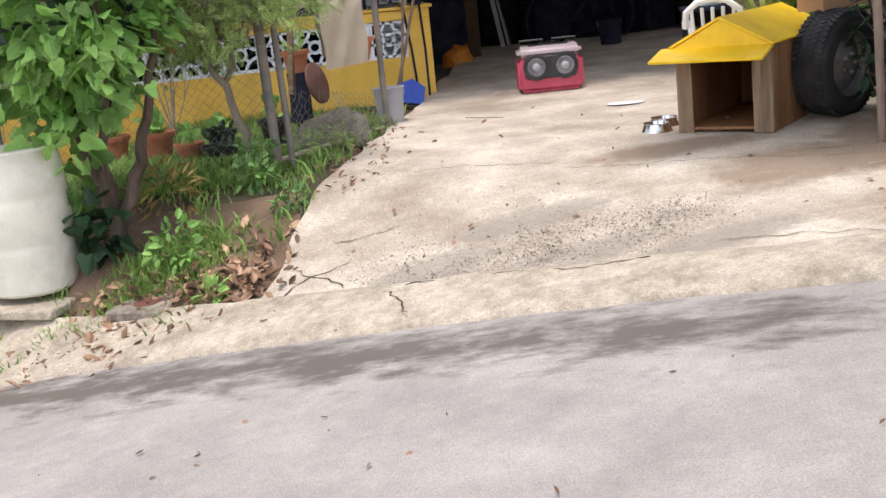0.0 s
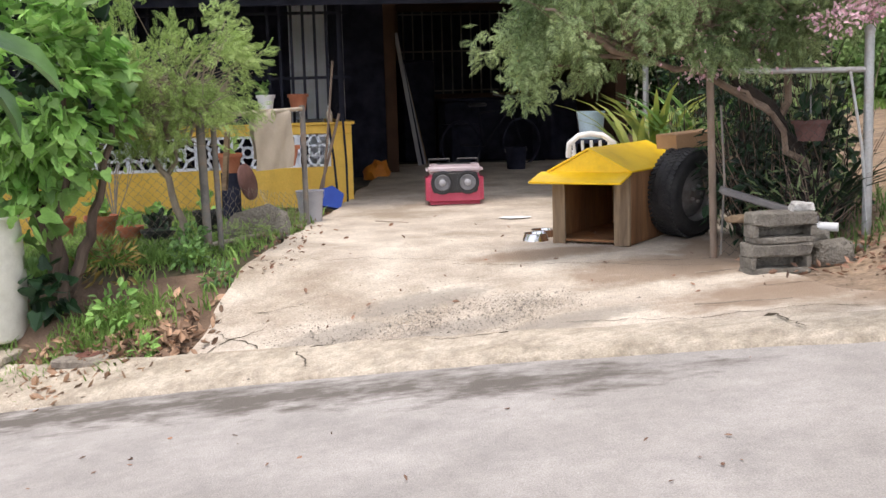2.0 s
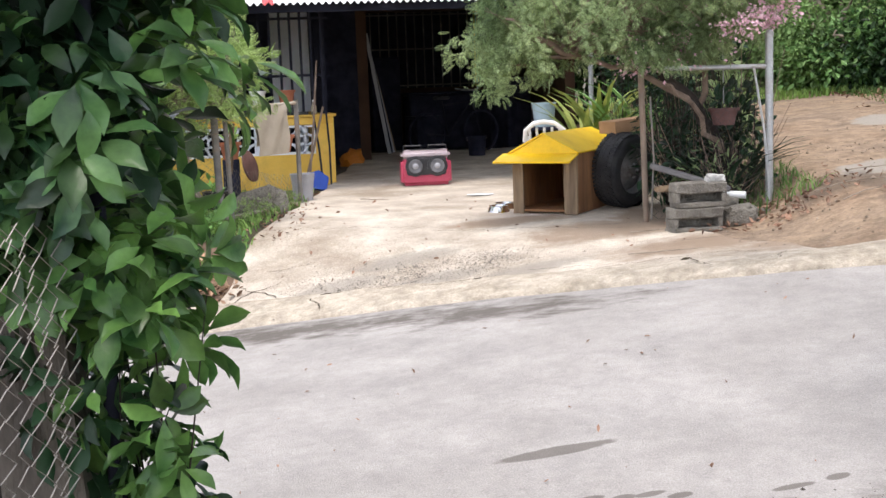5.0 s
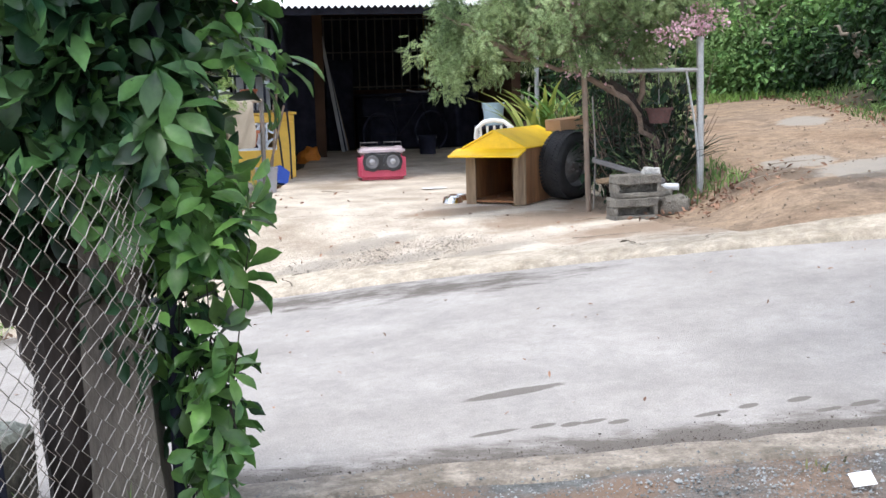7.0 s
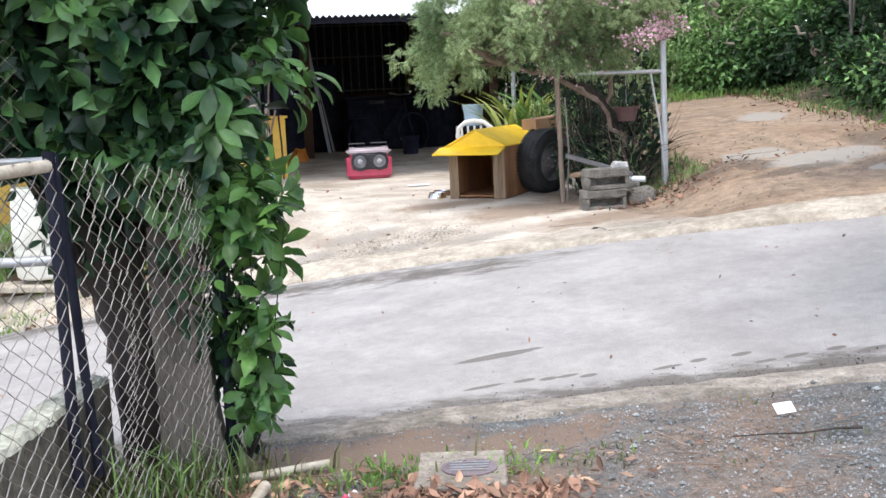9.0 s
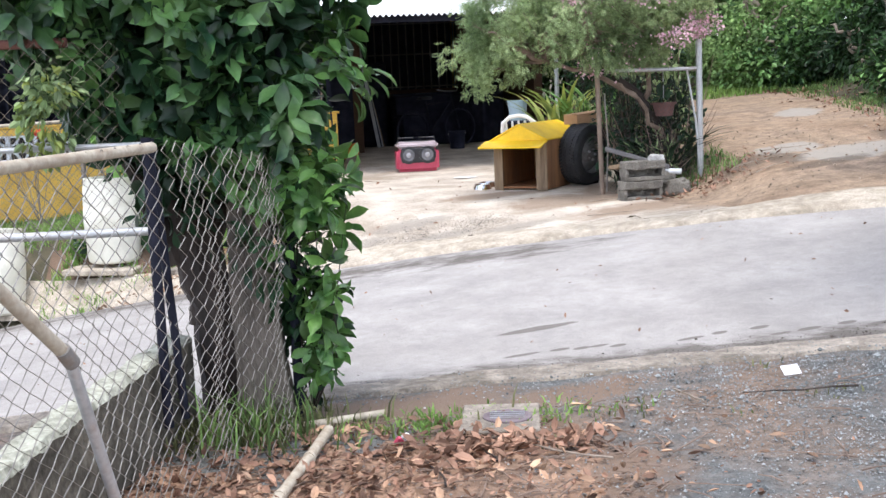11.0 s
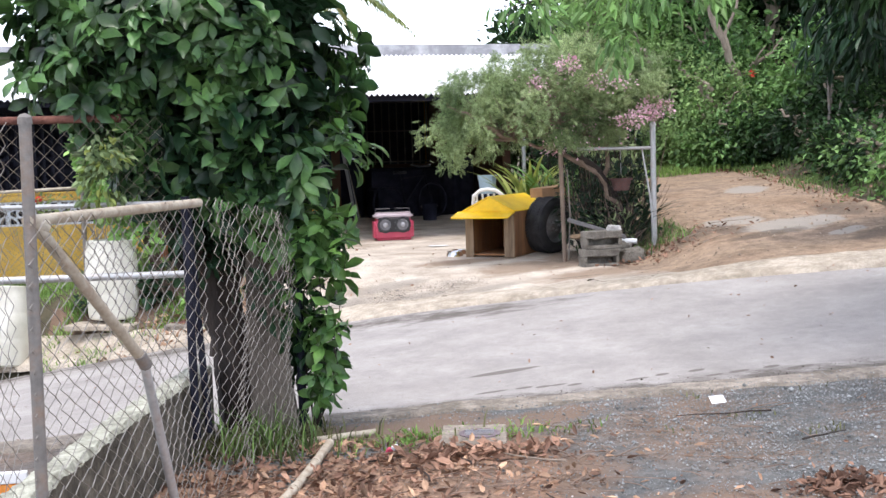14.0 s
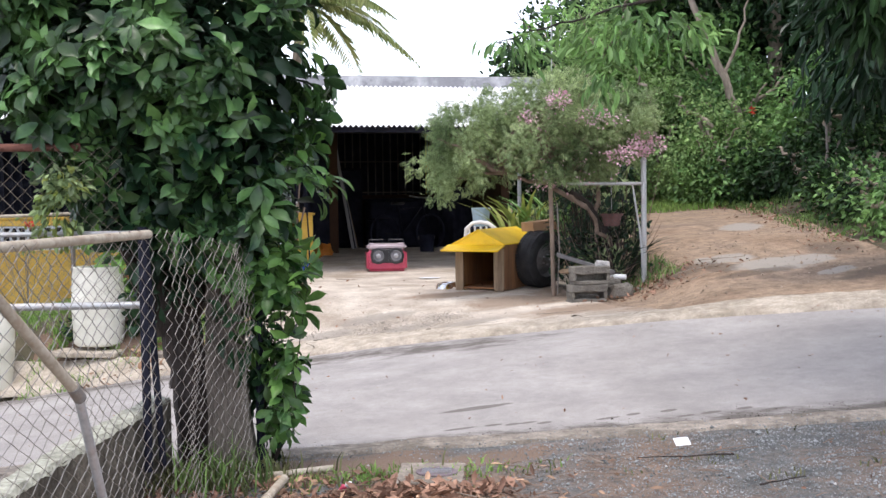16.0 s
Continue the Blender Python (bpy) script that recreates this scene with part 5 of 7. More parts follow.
crown("crown", bo, M_LEAFWOOD, MANGO, 240, (5.25, 4.7, 3.55), (0.95, 0.6, 0.55), 0.25, 1.1, 0.2, 0.15, 2.0, 0.4, 10, 0.1)
crown("crown", bo, M_LEAFWOOD, LANCE, 240, (7.2, 5.2, 4.3), (1.6, 1.2, 0.9), 0.27, 1.0, 0.3, 0.2, 2.0, 0.4, 9, 0.12)
crown("crown", bo, M_LEAFWOOD, LANCE, 60, (4.2, 4.4, 3.8), (0.6, 0.4, 0.2), 0.25, 1.1, 0.2, 0.2, 2.0, 0.4, 9, 0.1)
# first bough is out of sight, added to carry shading crowns
limb(bo, [(8.1, 4.9, 2.4), (6.8, 2.2, 4.0), (4.4, -1.0, 4.9)], 0.12, 0.03, M_BARK, "branch", 0.06, 96)
limb(bo, [(8.1, 4.9, 2.4), (8.2, 7.5, 3.4), (7.7, 9.6, 4.2)], 0.11, 0.03, M_BARK, "branch", 0.06, 97)
# three unseen crowns, added only to shade the ground below
crown("crown", bo, M_LEAFWOOD, LANCE, 420, (3.9, -1.6, 5.0), (2.3, 1.9, 0.8), 0.27, 1.0, 0.1, 0.2, 1.2, 0.4, 9, 0.14)
crown("crown", bo, M_LEAFWOOD, MANGO, 330, (3.7, 0.5, 5.1), (1.8, 1.8, 0.7), 0.27, 1.0, 0.1, 0.2, 1.2, 0.4, 9, 0.14)
crown("crown", bo, M_LEAFWOOD, LANCE, 420, (7.2, 3.0, 5.2), (1.9, 2.4, 1.0), 0.27, 1.0, 0.1, 0.2, 1.2, 0.4, 9, 0.14)
# crown in the dark leaf tone, painting the deep shade of the woods
crown("crown", bo, M_LEAFDARK, MANGO, 300, (7.5, 9.8, 4.0), (1.5, 1.4, 1.35), 0.27, 1.0, 0.1, 0.2, 1.2, 0.4, 9, 0.14)
crown("leaf_spray", bo, M_LEAFLIGHT, MANGO, 34, (2.45, 4.1, 3.1), (0.75, 0.3, 0.22), 0.17, 1.0, 0.2, 0, 2.0, 0.4, 6, 0.08)["kind"] = "stuff"
crown("leaf_spray", bo, M_LEAFLIGHT, MANGO, 16, (2.1, 4.1, 2.66), (0.16, 0.15, 0.24), 0.16, 1.2, 0.2, 0, 2.0, 0.4, 5, 0.08)["kind"] = "stuff"
crown("leaf_spray", bo, M_LEAFLIGHT, MANGO, 12, (1.3, 4.1, 2.92), (0.28, 0.12, 0.1), 0.15, 1.1, 0.2, 0, 2.0, 0.4, 5, 0.07)["kind"] = "stuff"
limb(bo, [(2.2, 4.1, 3.25), (1.7, 4.1, 3.1), (1.15, 4.1, 2.95)], 0.012, 0.005, M_BARK, "branch", 0.02, 93)

# coconut palm behind the house
pm = thing("coconut_palm", "coconut palm with arching fronds behind the house", "palm")
PX, PY, PZ = -1.2, 24.0, 6.4
limb(pm, [(PX - 0.6, PY, 0.2), (PX - 0.3, PY, 3), (PX, PY, PZ)], 0.17, 0.11, M_BARKP, "trunk", 0.03, 95)
for k in range(15):
    a = 2 * math.pi * k / 15 + 0.2
    el = (0.75, 0.35, 0.05)[k % 3]
    spine, lv, lf = [], [], []
    for i in range(15):
        f = i / 14
        r = 3.0 * (f * math.cos(el) + 0.0)
        spine.append(np.array([PX + r * math.cos(a), PY + r * math.sin(a), PZ + 3.0 * (f * math.sin(el) - (0.62 - 0.2 * el) * f * f)]))
    frond = part("frond", tube(spine, 0.025, 5, taper=0.006), M_PALM, pm)
    pos, ways, sz = [], [], []
    for i in range(1, 14):
        for j in range(3):
            p = spine[i] + (spine[i + 1] - spine[i]) * j / 3
            d = unit(spine[i + 1] - spine[i])
            s = unit(np.cross(d, (0, 0, 1)))
            for q in (-1, 1):
                pos.append(p)
                ways.append(q * s * 0.8 + d * 0.5 - np.array((0, 0, 0.45)))
                sz.append(0.75 * math.sin(math.pi * (0.15 + 0.8 * i / 14)))
    leaf_mesh("leaflet", np.array(pos), np.array(ways), np.array(sz), (LANCE[0] * (0.55, 1, 1), LANCE[1]), M_PALM, frond)["kind"] = "stuff"


# ---- fences ----
def chain_link(name, parent, p0, p1, cell=0.055, wire=0.0016, mat=M_WIRE, sag=0.02, seed=1, tall=0.95):
    """Woven wire between two upright edges, each a (x, y, bottom, top): zigzag wires side by side."""
    (x0, y0, a0, b0), (x1, y1, a1, b1) = p0, p1
    length = math.hypot(x1 - x0, y1 - y0)
    nx = max(2, int(length / cell))
    across = np.array([(x1 - x0) / length, (y1 - y0) / length, 0.0])
    out = np.array([across[1], -across[0], 0.0])
    verts, faces = [], []
    for i in range(nx):
        f = (i + 0.5) / nx
        lo, hi = a0 + (a1 - a0) * f, b0 + (b1 - b0) * f
        nz = max(2, int((hi - lo) / (cell * tall)))
        for j in range(nz + 1):
            g = j / nz
            bulge = sag * noise.noise((x0 + across[0] * f * length * 2.5, g * 2 + seed, f * 3)) * 2
            s = 0.52 if (i + j) % 2 else -0.52
            p = np.array([x0, y0, lo + (hi - lo) * g]) + across * (length * f + s * cell + 0.25 * sag * noise.noise((f * 9, g * 4, seed))) + out * (bulge + (0.0025 if j % 2 else -0.0025))
            q = len(verts)
            for dx, dy in ((wire, 0), (0, wire), (-wire, 0), (0, -wire)):
                verts.append(p + across * dx + out * dy)
            if j:
                for k in range(4):
                    faces.append((q - 4 + k, q - 4 + (k + 1) % 4, q + (k + 1) % 4, q + k))
    return mesh_part(name, verts, faces, mat, parent)


# low wall and fence at the near verge
lw = thing("low_wall", "low mossy concrete wall with rough pale top along the verge", "wall")
wl = [(-1.16, 0.02), (-1.22, -0.37), (-1.38, -1.45), (-1.49, -2.5), (-1.66, -4.2), (-1.9, -7.5)]
for (x0, y0), (x1, y1) in zip(wl, wl[1:]):
    L, a = math.hypot(x1 - x0, y1 - y0), math.degrees(math.atan2(y1 - y0, x1 - x0))
    mid = ((x0 + x1) / 2, (y0 + y1) / 2)
    part("wall_course", box((L + 0.01, 0.12, 0.55), pose(*mid, 0.28, 0, 0, a) @ Matrix.Translation((0, -0.06, 0))), M_WALLC, lw)
    n = int(L / 0.03)
    ca, sa = math.cos(radians(a)), math.sin(radians(a))
    vs, fs = [], []
    for i in range(n + 1):
        for j in range(9):
            u, v = -L / 2 + L * i / n, -0.125 + 0.13 * j / 8
            px, py = mid[0] + u * ca - v * sa, mid[1] + u * sa + v * ca
            edge = 0.025 if j in (0, 8) else 0.0
            vs.append((px, py, 0.575 - edge + 0.014 * noise.noise((px * 14, py * 14, 0)) + 0.008 * noise.noise((px * 40, py * 40, 4))))
    for i in range(n):
        for j in range(8):
            fs.append((i * 9 + j, (i + 1) * 9 + j, (i + 1) * 9 + j + 1, i * 9 + j + 1))
    mesh_part("wall_top", vs, fs, M_WALLTOP, lw, "rough pale crumbling mortar top")

nf = thing("verge_fence", "sagging galvanised chain-link fence with bent pipe brace", "fence")
part("post", tube([(-1.43, -2.66, 0.5), (-1.425, -2.64, 1.79)], 0.0195, 14), M_OLDPOST, nf)
part("post_cap", lathe([(0.023, 0), (0.023, 0.02), (0.014, 0.03), (0, 0.034)], 14, m=Matrix.Translation((-1.425, -2.64, 1.775))), M_OLDPOST, nf)
part("end_post", tube([(-1.19, -0.55, 0.3), (-1.195, -0.56, 1.49)], 0.021, 12), M_IRON, nf)
part("end_post", tube([(-1.14, -0.42, 0.3), (-1.20, -0.46, 1.48)], 0.018, 12), M_IRON, nf)
part("top_rail", tube([(-1.43, -2.66, 1.475), (-1.25, -1.95, 1.475), (-1.055, -1.25, 1.477)], 0.019, 12), M_PIPE, nf, "tan weathered pipe top rail")
part("rail_joint", tube([(-1.43, -2.62, 1.47), (-1.40, -2.56, 1.45)], 0.025, 12), M_PIPE, nf)
part("brace", tube([(-1.42, -2.60, 1.46), (-1.19, -2.06, 0.93)], 0.020, 12), M_PIPE, nf, "bent tan brace pipe")
part("brace_collar", tube([(-1.20, -2.09, 0.96), (-1.185, -2.045, 0.91)], 0.024, 12), M_OLDPOST, nf)
part("brace", tube([(-1.19, -2.06, 0.93), (-1.12, -1.62, 0.05)], 0.018, 12), M_GALV, nf)
chain_link("wire_mesh", nf, (-1.44, -2.68, 0.12, 1.475), (-1.04, -1.22, 0.12, 1.50), 0.046, 0.0021, M_WIRE, 0.03, 1, 0.72)
chain_link("wire_mesh", nf, (-1.04, -1.22, 0.10, 1.50), (-0.69, -0.34, 0.13, 1.38), 0.040, 0.002, M_WIRE, 0.06, 5, 0.85)
chain_link("wire_mesh", nf, (-1.75, -5.2, 0.5, 1.78), (-1.47, -2.7, 0.55, 1.78), 0.036, 0.0014, M_WIRE, 0.02, 9)

ff = thing("street_fence", "old chain-link fence with galvanised rail and rusted top pipe", "fence")
part("top_rail", tube([(-4.6, -0.42, 1.885), (-1.50, -0.45, 1.88)], 0.020, 10), M_RUST, ff, "flaking rust-red top pipe")
part("mid_rail", tube([(-4.6, -0.40, 1.10), (-1.19, -0.50, 1.11)], 0.018, 10), M_GALV, ff)
part("low_rail", tube([(-4.6, -0.40, 1.46), (-1.19, -0.47, 1.46)], 0.012, 8), M_GALV, ff)
part("post", tube([(-4.6, -0.42, -0.1), (-4.6, -0.42, 1.86)], 0.026, 10), M_OLDPOST, ff)
chain_link("wire_mesh", ff, (-4.6, -0.41, 1.1, 1.90), (-1.3, -0.46, 1.1, 1.88), 0.036, 0.0013, M_WIREDARK, 0.03, 3)
# front yard fence across the street
yf = thing("yard_fence", "rusting chain-link yard fence with grey posts along the drive", "fence")
F0, F1, FL = (-1.55, 7.85), (-0.935, 9.1), (-5.2, 7.3)
zf = lambda p: land_z(*p) - 0.05
part("post", tube([(F0[0], F0[1], zf(F0)), (F0[0] - 0.02, F0[1], 1.55)], 0.033, 12), M_OLDPOST, yf)
part("post", tube([(F0[0] + 0.09, F0[1] + 0.05, zf(F0)), (F0[0] + 0.07, F0[1] + 0.05, 1.50)], 0.022, 12), M_OLDPOST, yf)
part("post", tube([(F1[0], F1[1], zf(F1)), (F1[0], F1[1], 1.56)], 0.024, 12), M_OLDPOST, yf)
part("top_rail", tube([(F0[0], F0[1], 1.5), (F1[0], F1[1], 1.53)], 0.018, 10), M_PIPE, yf)
part("bottom_rail", tube([(F0[0], F0[1], zf(F0) + 0.08), (F1[0], F1[1], zf(F1) + 0.06)], 0.018, 10), M_PIPE, yf)
part("top_rail", tube([(FL[0], FL[1], 1.4), (F0[0], F0[1], 1.5)], 0.018, 10), M_PIPE, yf)
part("post", tube([(-3.3, 7.58, zf((-3.3, 7.58))), (-3.3, 7.58, 1.48)], 0.026, 12), M_OLDPOST, yf)
chain_link("wire_mesh", yf, (F0[0] + 0.05, F0[1] + 0.1, 0.5, 0.98), (F1[0], F1[1], 0.52, 0.80), 0.036, 0.0017, M_WIREDARK, 0.08, 6)
chain_link("wire_mesh", yf, (FL[0], FL[1], 0.2, 1.4), (F0[0], F0[1], 0.5, 1.5), 0.036, 0.0017, M_WIREDARK, 0.03, 7)

sf = thing("side_fence", "black chain-link panel beside the stacked blocks", "fence")
chain_link("wire_mesh", sf, (2.12, 6.80, 0.48, 1.35), (3.07, 6.68, 0.62, 1.70), 0.036, 0.0016, M_WIREBLACK, 0.04, 8)
part("stay_wire", tube([(2.95, 6.66, 1.7), (3.02, 6.62, 1.2), (3.06, 6.62, 0.7)], 0.010, 6), M_GALV, sf)
part("stay_wire", tube([(2.13, 6.78, 1.5), (2.15, 6.76, 1.0), (2.12, 6.74, 0.5)], 0.008, 6), M_OLDPOST, sf)

# ---- clutter at the fence ----
rp = thing("roof_tile_sheet", "grey folded metal gutter lying on the rubble", "metal sheet", pose(2.42, 6.66, 0.84, 0, 18, -8))
part("sheet", box((0.66, 0.16, 0.045), None, 0.008), M_DIM, rp)
pv = thing("pvc_pipe", "short white plastic pipe end on the rubble", "pipe")
part("pipe", tube([(2.62, 6.62, 0.70), (2.84, 6.52, 0.69)], 0.03, 16), M_WHITEP, pv)


def rubble(name, x, y, z, sx, sy, sz, mat, label, seed):
    s = thing(name, label, "rubble", pose(x, y, z))
    bm = bmesh.new()
    bmesh.ops.create_icosphere(bm, subdivisions=3, radius=1)
    for v in bm.verts:
        k = 1 + 0.35 * noise.noise(v.co * 1.5 + Vector((seed, 0, 0))) + 0.12 * noise.noise(v.co * 5 + Vector((seed, 0, 0)))
        c = [math.copysign(abs(q) ** 0.6, q) for q in v.co]
        v.co = Vector((c[0] * sx * k, c[1] * sy * k, c[2] * sz * k))
    part("lump", bm, mat, s)
    return s


M_RAG = material("dirty_rag", (0.32, 0.31, 0.29), (0.52, 0.51, 0.49), 25, 0.9, 0.6)
zz = land_z(2.75, 6.3)
rubble("stone", 2.72, 6.30, zz + 0.06, 0.15, 0.10, 0.085, M_BLOCK, "dark weathered lump of concrete", 3)
rubble("stone", 2.62, 6.50, zz + 0.10, 0.14, 0.11, 0.10, M_BLOCK, "dark weathered lump of concrete", 4)
rubble("stone", 2.98, 6.45, zz + 0.03, 0.09, 0.07, 0.06, M_BLOCK, "small pale stone by the post", 5)
rubble("rag", 2.52, 6.26, bz + 0.395, 0.075, 0.06, 0.035, M_RAG, "crumpled pale plastic rag on the blocks", 9)
rubble("rag", 2.25, 6.52, bz + 0.30, 0.14, 0.05, 0.03, M_POSTWOOD, "splintered board end behind the blocks", 11)
ms = thing("meter_slab", "square concrete slab with a round brown cover in the litter", "slab", pose(-2.05, 6.28, land_z(-2.05, 6.28) - 0.005, 3, -2, -20))
part("slab", box((0.36, 0.32, 0.06), None, 0.012), M_KERBN, ms)
part("cover", lathe([(0.08, 0.025), (0.08, 0.034), (0.0, 0.036)], 24), M_RUST, ms, "round brown iron cover")
bd = thing("boulder", "broken grey concrete slab overgrown with weeds by the fence", "rubble", pose(-1.30, 8.55, land_z(-1.3, 8.55) - 0.03, -14, 4, 12))
part("slab", plate([(-0.27, 0), (0.28, 0), (0.29, 0.1), (0.25, 0.22), (0.10, 0.29), (-0.08, 0.23), (-0.18, 0.2), (-0.27, 0.09)], 0.15), M_BLOCK, bd)

# cardboard box on the tyre
cb = thing("cardboard_box", "brown cardboard box resting on the tyre", "box", pose(2.12, 7.95, land_z(2.1, 8.05) + 0.672, 0, -4, 25))
part("carton", box((0.34, 0.26, 0.11), Matrix.Translation((0, 0, 0.055)), 0.003), M_CARD, cb)
part("flap", box((0.34, 0.12, 0.004), pose(0, -0.06, 0.116, 4, 0, 0)), M_CARD, cb)


def plastic_chair():
    c = thing("plastic_chair", "white moulded plastic garden chair behind the dog house", "chair", at_ground(1.58, 9.15, 165) @ Matrix.Diagonal((0.86, 0.86, 0.86, 1)))
    part("seat", box((0.46, 0.44, 0.03), Matrix.Translation((0, 0, 0.42)), 0.012, seg=2), M_WHITEP, c)
    for x in (-0.21, 0.21):
        for y in (-0.2, 0.2):
            part("leg", tube([(x * 1.15, y * 1.15, 0), (x, y, 0.42)], 0.024, 8), M_WHITEP, c)
        part("armrest", tube([(x * 1.15, -0.22, 0.42), (x * 1.2, -0.23, 0.60), (x * 1.2, -0.1, 0.65), (x * 1.18, 0.2, 0.66)], 0.022, 8), M_WHITEP, c)
    for k in range(5):
        x = -0.16 + 0.08 * k
        part("back_slat", tube([(x, 0.21, 0.43), (x * 1.1, 0.27, 0.78)], 0.017, 6), M_WHITEP, c)
    part("back_rail", tube([(-0.24, 0.2, 0.62), (-0.22, 0.26, 0.75), (-0.12, 0.29, 0.83), (0, 0.30, 0.85), (0.12, 0.29, 0.83), (0.22, 0.26, 0.75), (0.24, 0.2, 0.62)], 0.028, 10), M_WHITEP, c)
    return c


plastic_chair()


def bucket(x, y, z, r, h, mat, label, name="bucket", lean=0, taper=0.82, handle=True):
    b = thing(name, label, "bucket", pose(x, y, z, 0, lean, 0))
    part("pail", lathe([(r * taper, 0), (r * 0.99, h - 0.012), (r * 1.06, h - 0.012), (r * 1.06, h), (r * 0.95, h), (r * (taper - 0.05), 0.01), (0, 0.01)], 28), mat, b)
    if handle:
        part("bail", tube([(r * 1.05 * math.cos(a), r * 1.05 * math.sin(a) * 0.3 - 0.9 * r * math.sin(a) * 0.2, h - 0.02 - 0.12 * math.sin(a)) for a in span(0, math.pi, 9)], 0.003, 5), M_STEEL, b)
    return b


st = thing("side_table", "dark low stand holding a bucket", "stand", at_ground(1.62, 9.75))
part("top", box((0.4, 0.4, 0.03), Matrix.Translation((0, 0, 0.62)), 0.004), M_DARK, st)
for x in (-0.17, 0.17):
    for y in (-0.17, 0.17):
        part("leg", box((0.035, 0.035, 0.61), Matrix.Translation((x, y, 0.305))), M_DARK, st)
bucket(1.62, 9.75, land_z(1.62, 9.75) + 0.645, 0.125, 0.25, M_PALEBLUE, "pale translucent plastic bucket on a stand")
bucket(-0.93, 9.38, land_z(-0.93, 9.38), 0.12, 0.28, M_GREYP, "grey dented pail at the fence end")


def plant_pot(x, y, r, h, mat, label, leaves=14, lf=0.1, lmat=M_LEAFBIG, z=None):
    p = thing("plant_pot", label, "plant pot", pose(x, y, land_z(x, y) - 0.04 if z is None else z), "potted plants")
    part("pot", lathe([(r * 0.7, 0), (r * 0.95, h * 0.82), (r * 1.08, h * 0.82), (r * 1.1, h), (r * 0.98, h), (r * 0.9, h * 0.85), (0, h * 0.85)], 24), mat, p)
    if leaves:
        pos = np.array([(RNG.normal() * r * 0.3, RNG.normal() * r * 0.3, h * 0.85 + RNG.random() * 0.15) for _ in range(leaves)])
        leaf_mesh("foliage", pos, RNG.normal(size=(leaves, 3)) * 0.7 + (0, 0, 0.6), lf * RNG.uniform(0.7, 1.3, leaves), OVAL, lmat, p)
    return p


plant_pot(-2.62, 8.75, 0.13, 0.22, M_TERRA, "terracotta pot with a small shrub in the yard", 40, 0.10)
plant_pot(-2.30, 8.45, 0.10, 0.16, M_TERRA, "small clay pot in the grass", 20, 0.09)
plant_pot(-2.12, 8.7, 0.11, 0.20, M_BLACKP, "black nursery pot in the yard", 10, 0.1)
plant_pot(-2.05, 8.35, 0.13, 0.14, M_BLACKP, "low dark green planter in the yard", 18, 0.1, M_LEAFDARK)
plant_pot(-1.75, 8.9, 0.12, 0.22, M_BLACKP, "black nursery pot by the wall", 12, 0.1)
plant_pot(-3.1, 9.2, 0.12, 0.2, M_TERRA, "terracotta pot against the yellow wall", 30, 0.12)
plant_pot(-1.72, 9.9, 0.11, 0.18, M_TERRA, "red pot beside the ventilation blocks", 10, 0.1, z=0.95)
part("stand", lathe([(0.09, 0.42), (0.09, 0.95)], 12, m=Matrix.Translation((-1.72, 9.9, 0))), M_DARK, thing("pot_stand", "dark plant stand under a red pot", "stand"))
wall_box("ledge", -2.3, -0.62, -0.04, 0.26, PH, PH + 0.12, M_DARK, "dark plant ledge on the parapet")
plant_pot(-1.20, 11.06, 0.10, 0.17, M_TERRA, "red clay pot on the dark porch ledge", 0, z=FLOOR + PH + 0.12)
plant_pot(-1.52, 11.0, 0.09, 0.17, M_WHITEP, "white pot with a seedling on the porch ledge", 16, 0.1, z=FLOOR + PH + 0.12)
tray = thing("tray", "black plastic tray on the yellow parapet", "tray", HOUSE @ pose(-0.42, 0.05, PH))
part("dish", box((0.26, 0.16, 0.03), Matrix.Translation((0, 0, 0.015)), 0.008), M_BLACKP, tray)
part("rim", box((0.28, 0.18, 0.008), Matrix.Translation((0, 0, 0.03)), 0.002), M_BLACKP, tray)
bottle = thing("bottle", "small pale plastic bottle on the parapet", "bottle", HOUSE @ pose(-0.22, 0.05, PH))
part("body", lathe([(0.032, 0), (0.034, 0.02), (0.034, 0.09), (0.014, 0.12), (0.014, 0.14)], 16), M_CLOTH, bottle)
part("cap", lathe([(0.016, 0.14), (0.016, 0.165), (0, 0.166)], 12), M_WHITEP, bottle)
plant_pot(-1.10, 9.05, 0.13, 0.17, M_TERRA, "terracotta basket pot hanging on the fence", 0, z=1.05)
M_POTDULL = material("dull_clay", (0.10, 0.05, 0.045), (0.17, 0.09, 0.08), 6, 0.9, 0.2)
hp2 = plant_pot(2.78, 6.95, 0.12, 0.14, M_POTDULL, "dull red-brown hanging pot among branches", 12, 0.12, M_LEAFDARK, z=1.24)
part("hanger", tube([(0, 0, 0.18), (0, 0.02, 0.7)], 0.005, 5), M_STEEL, hp2)
pp = thing("pot_hook", "wire hook of the fence pot", "hook")
part("wire", tube([(-1.10, 9.05, 1.2), (-1.08, 9.02, 1.5)], 0.006, 5), M_STEEL, pp)

# cloth over the fence rail
cl = thing("floor_mat", "beige woven cloth draped over the fence rail", "cloth")
vs, fs = [], []
fx, fy = (F1[0] - F0[0]), (F1[1] - F0[1])
for i in range(13):
    f = 0.46 + 0.40 * i / 12
    px, py = F0[0] + fx * f, F0[1] + fy * f
    for j in range(17):
        g = j / 16 * 2 - 1
        drop = abs(g)
        off = 0.024 * math.copysign(1, g) * min(1, drop * 6) + 0.012 * math.sin(i * 1.1 + j)
        vs.append((px + off * 0.9 + 0.02 * (drop if g < 0 else 0), py - off * 0.4, 1.54 - (0.42 if g < 0 else 0.52) * max(0, drop - 0.05)))
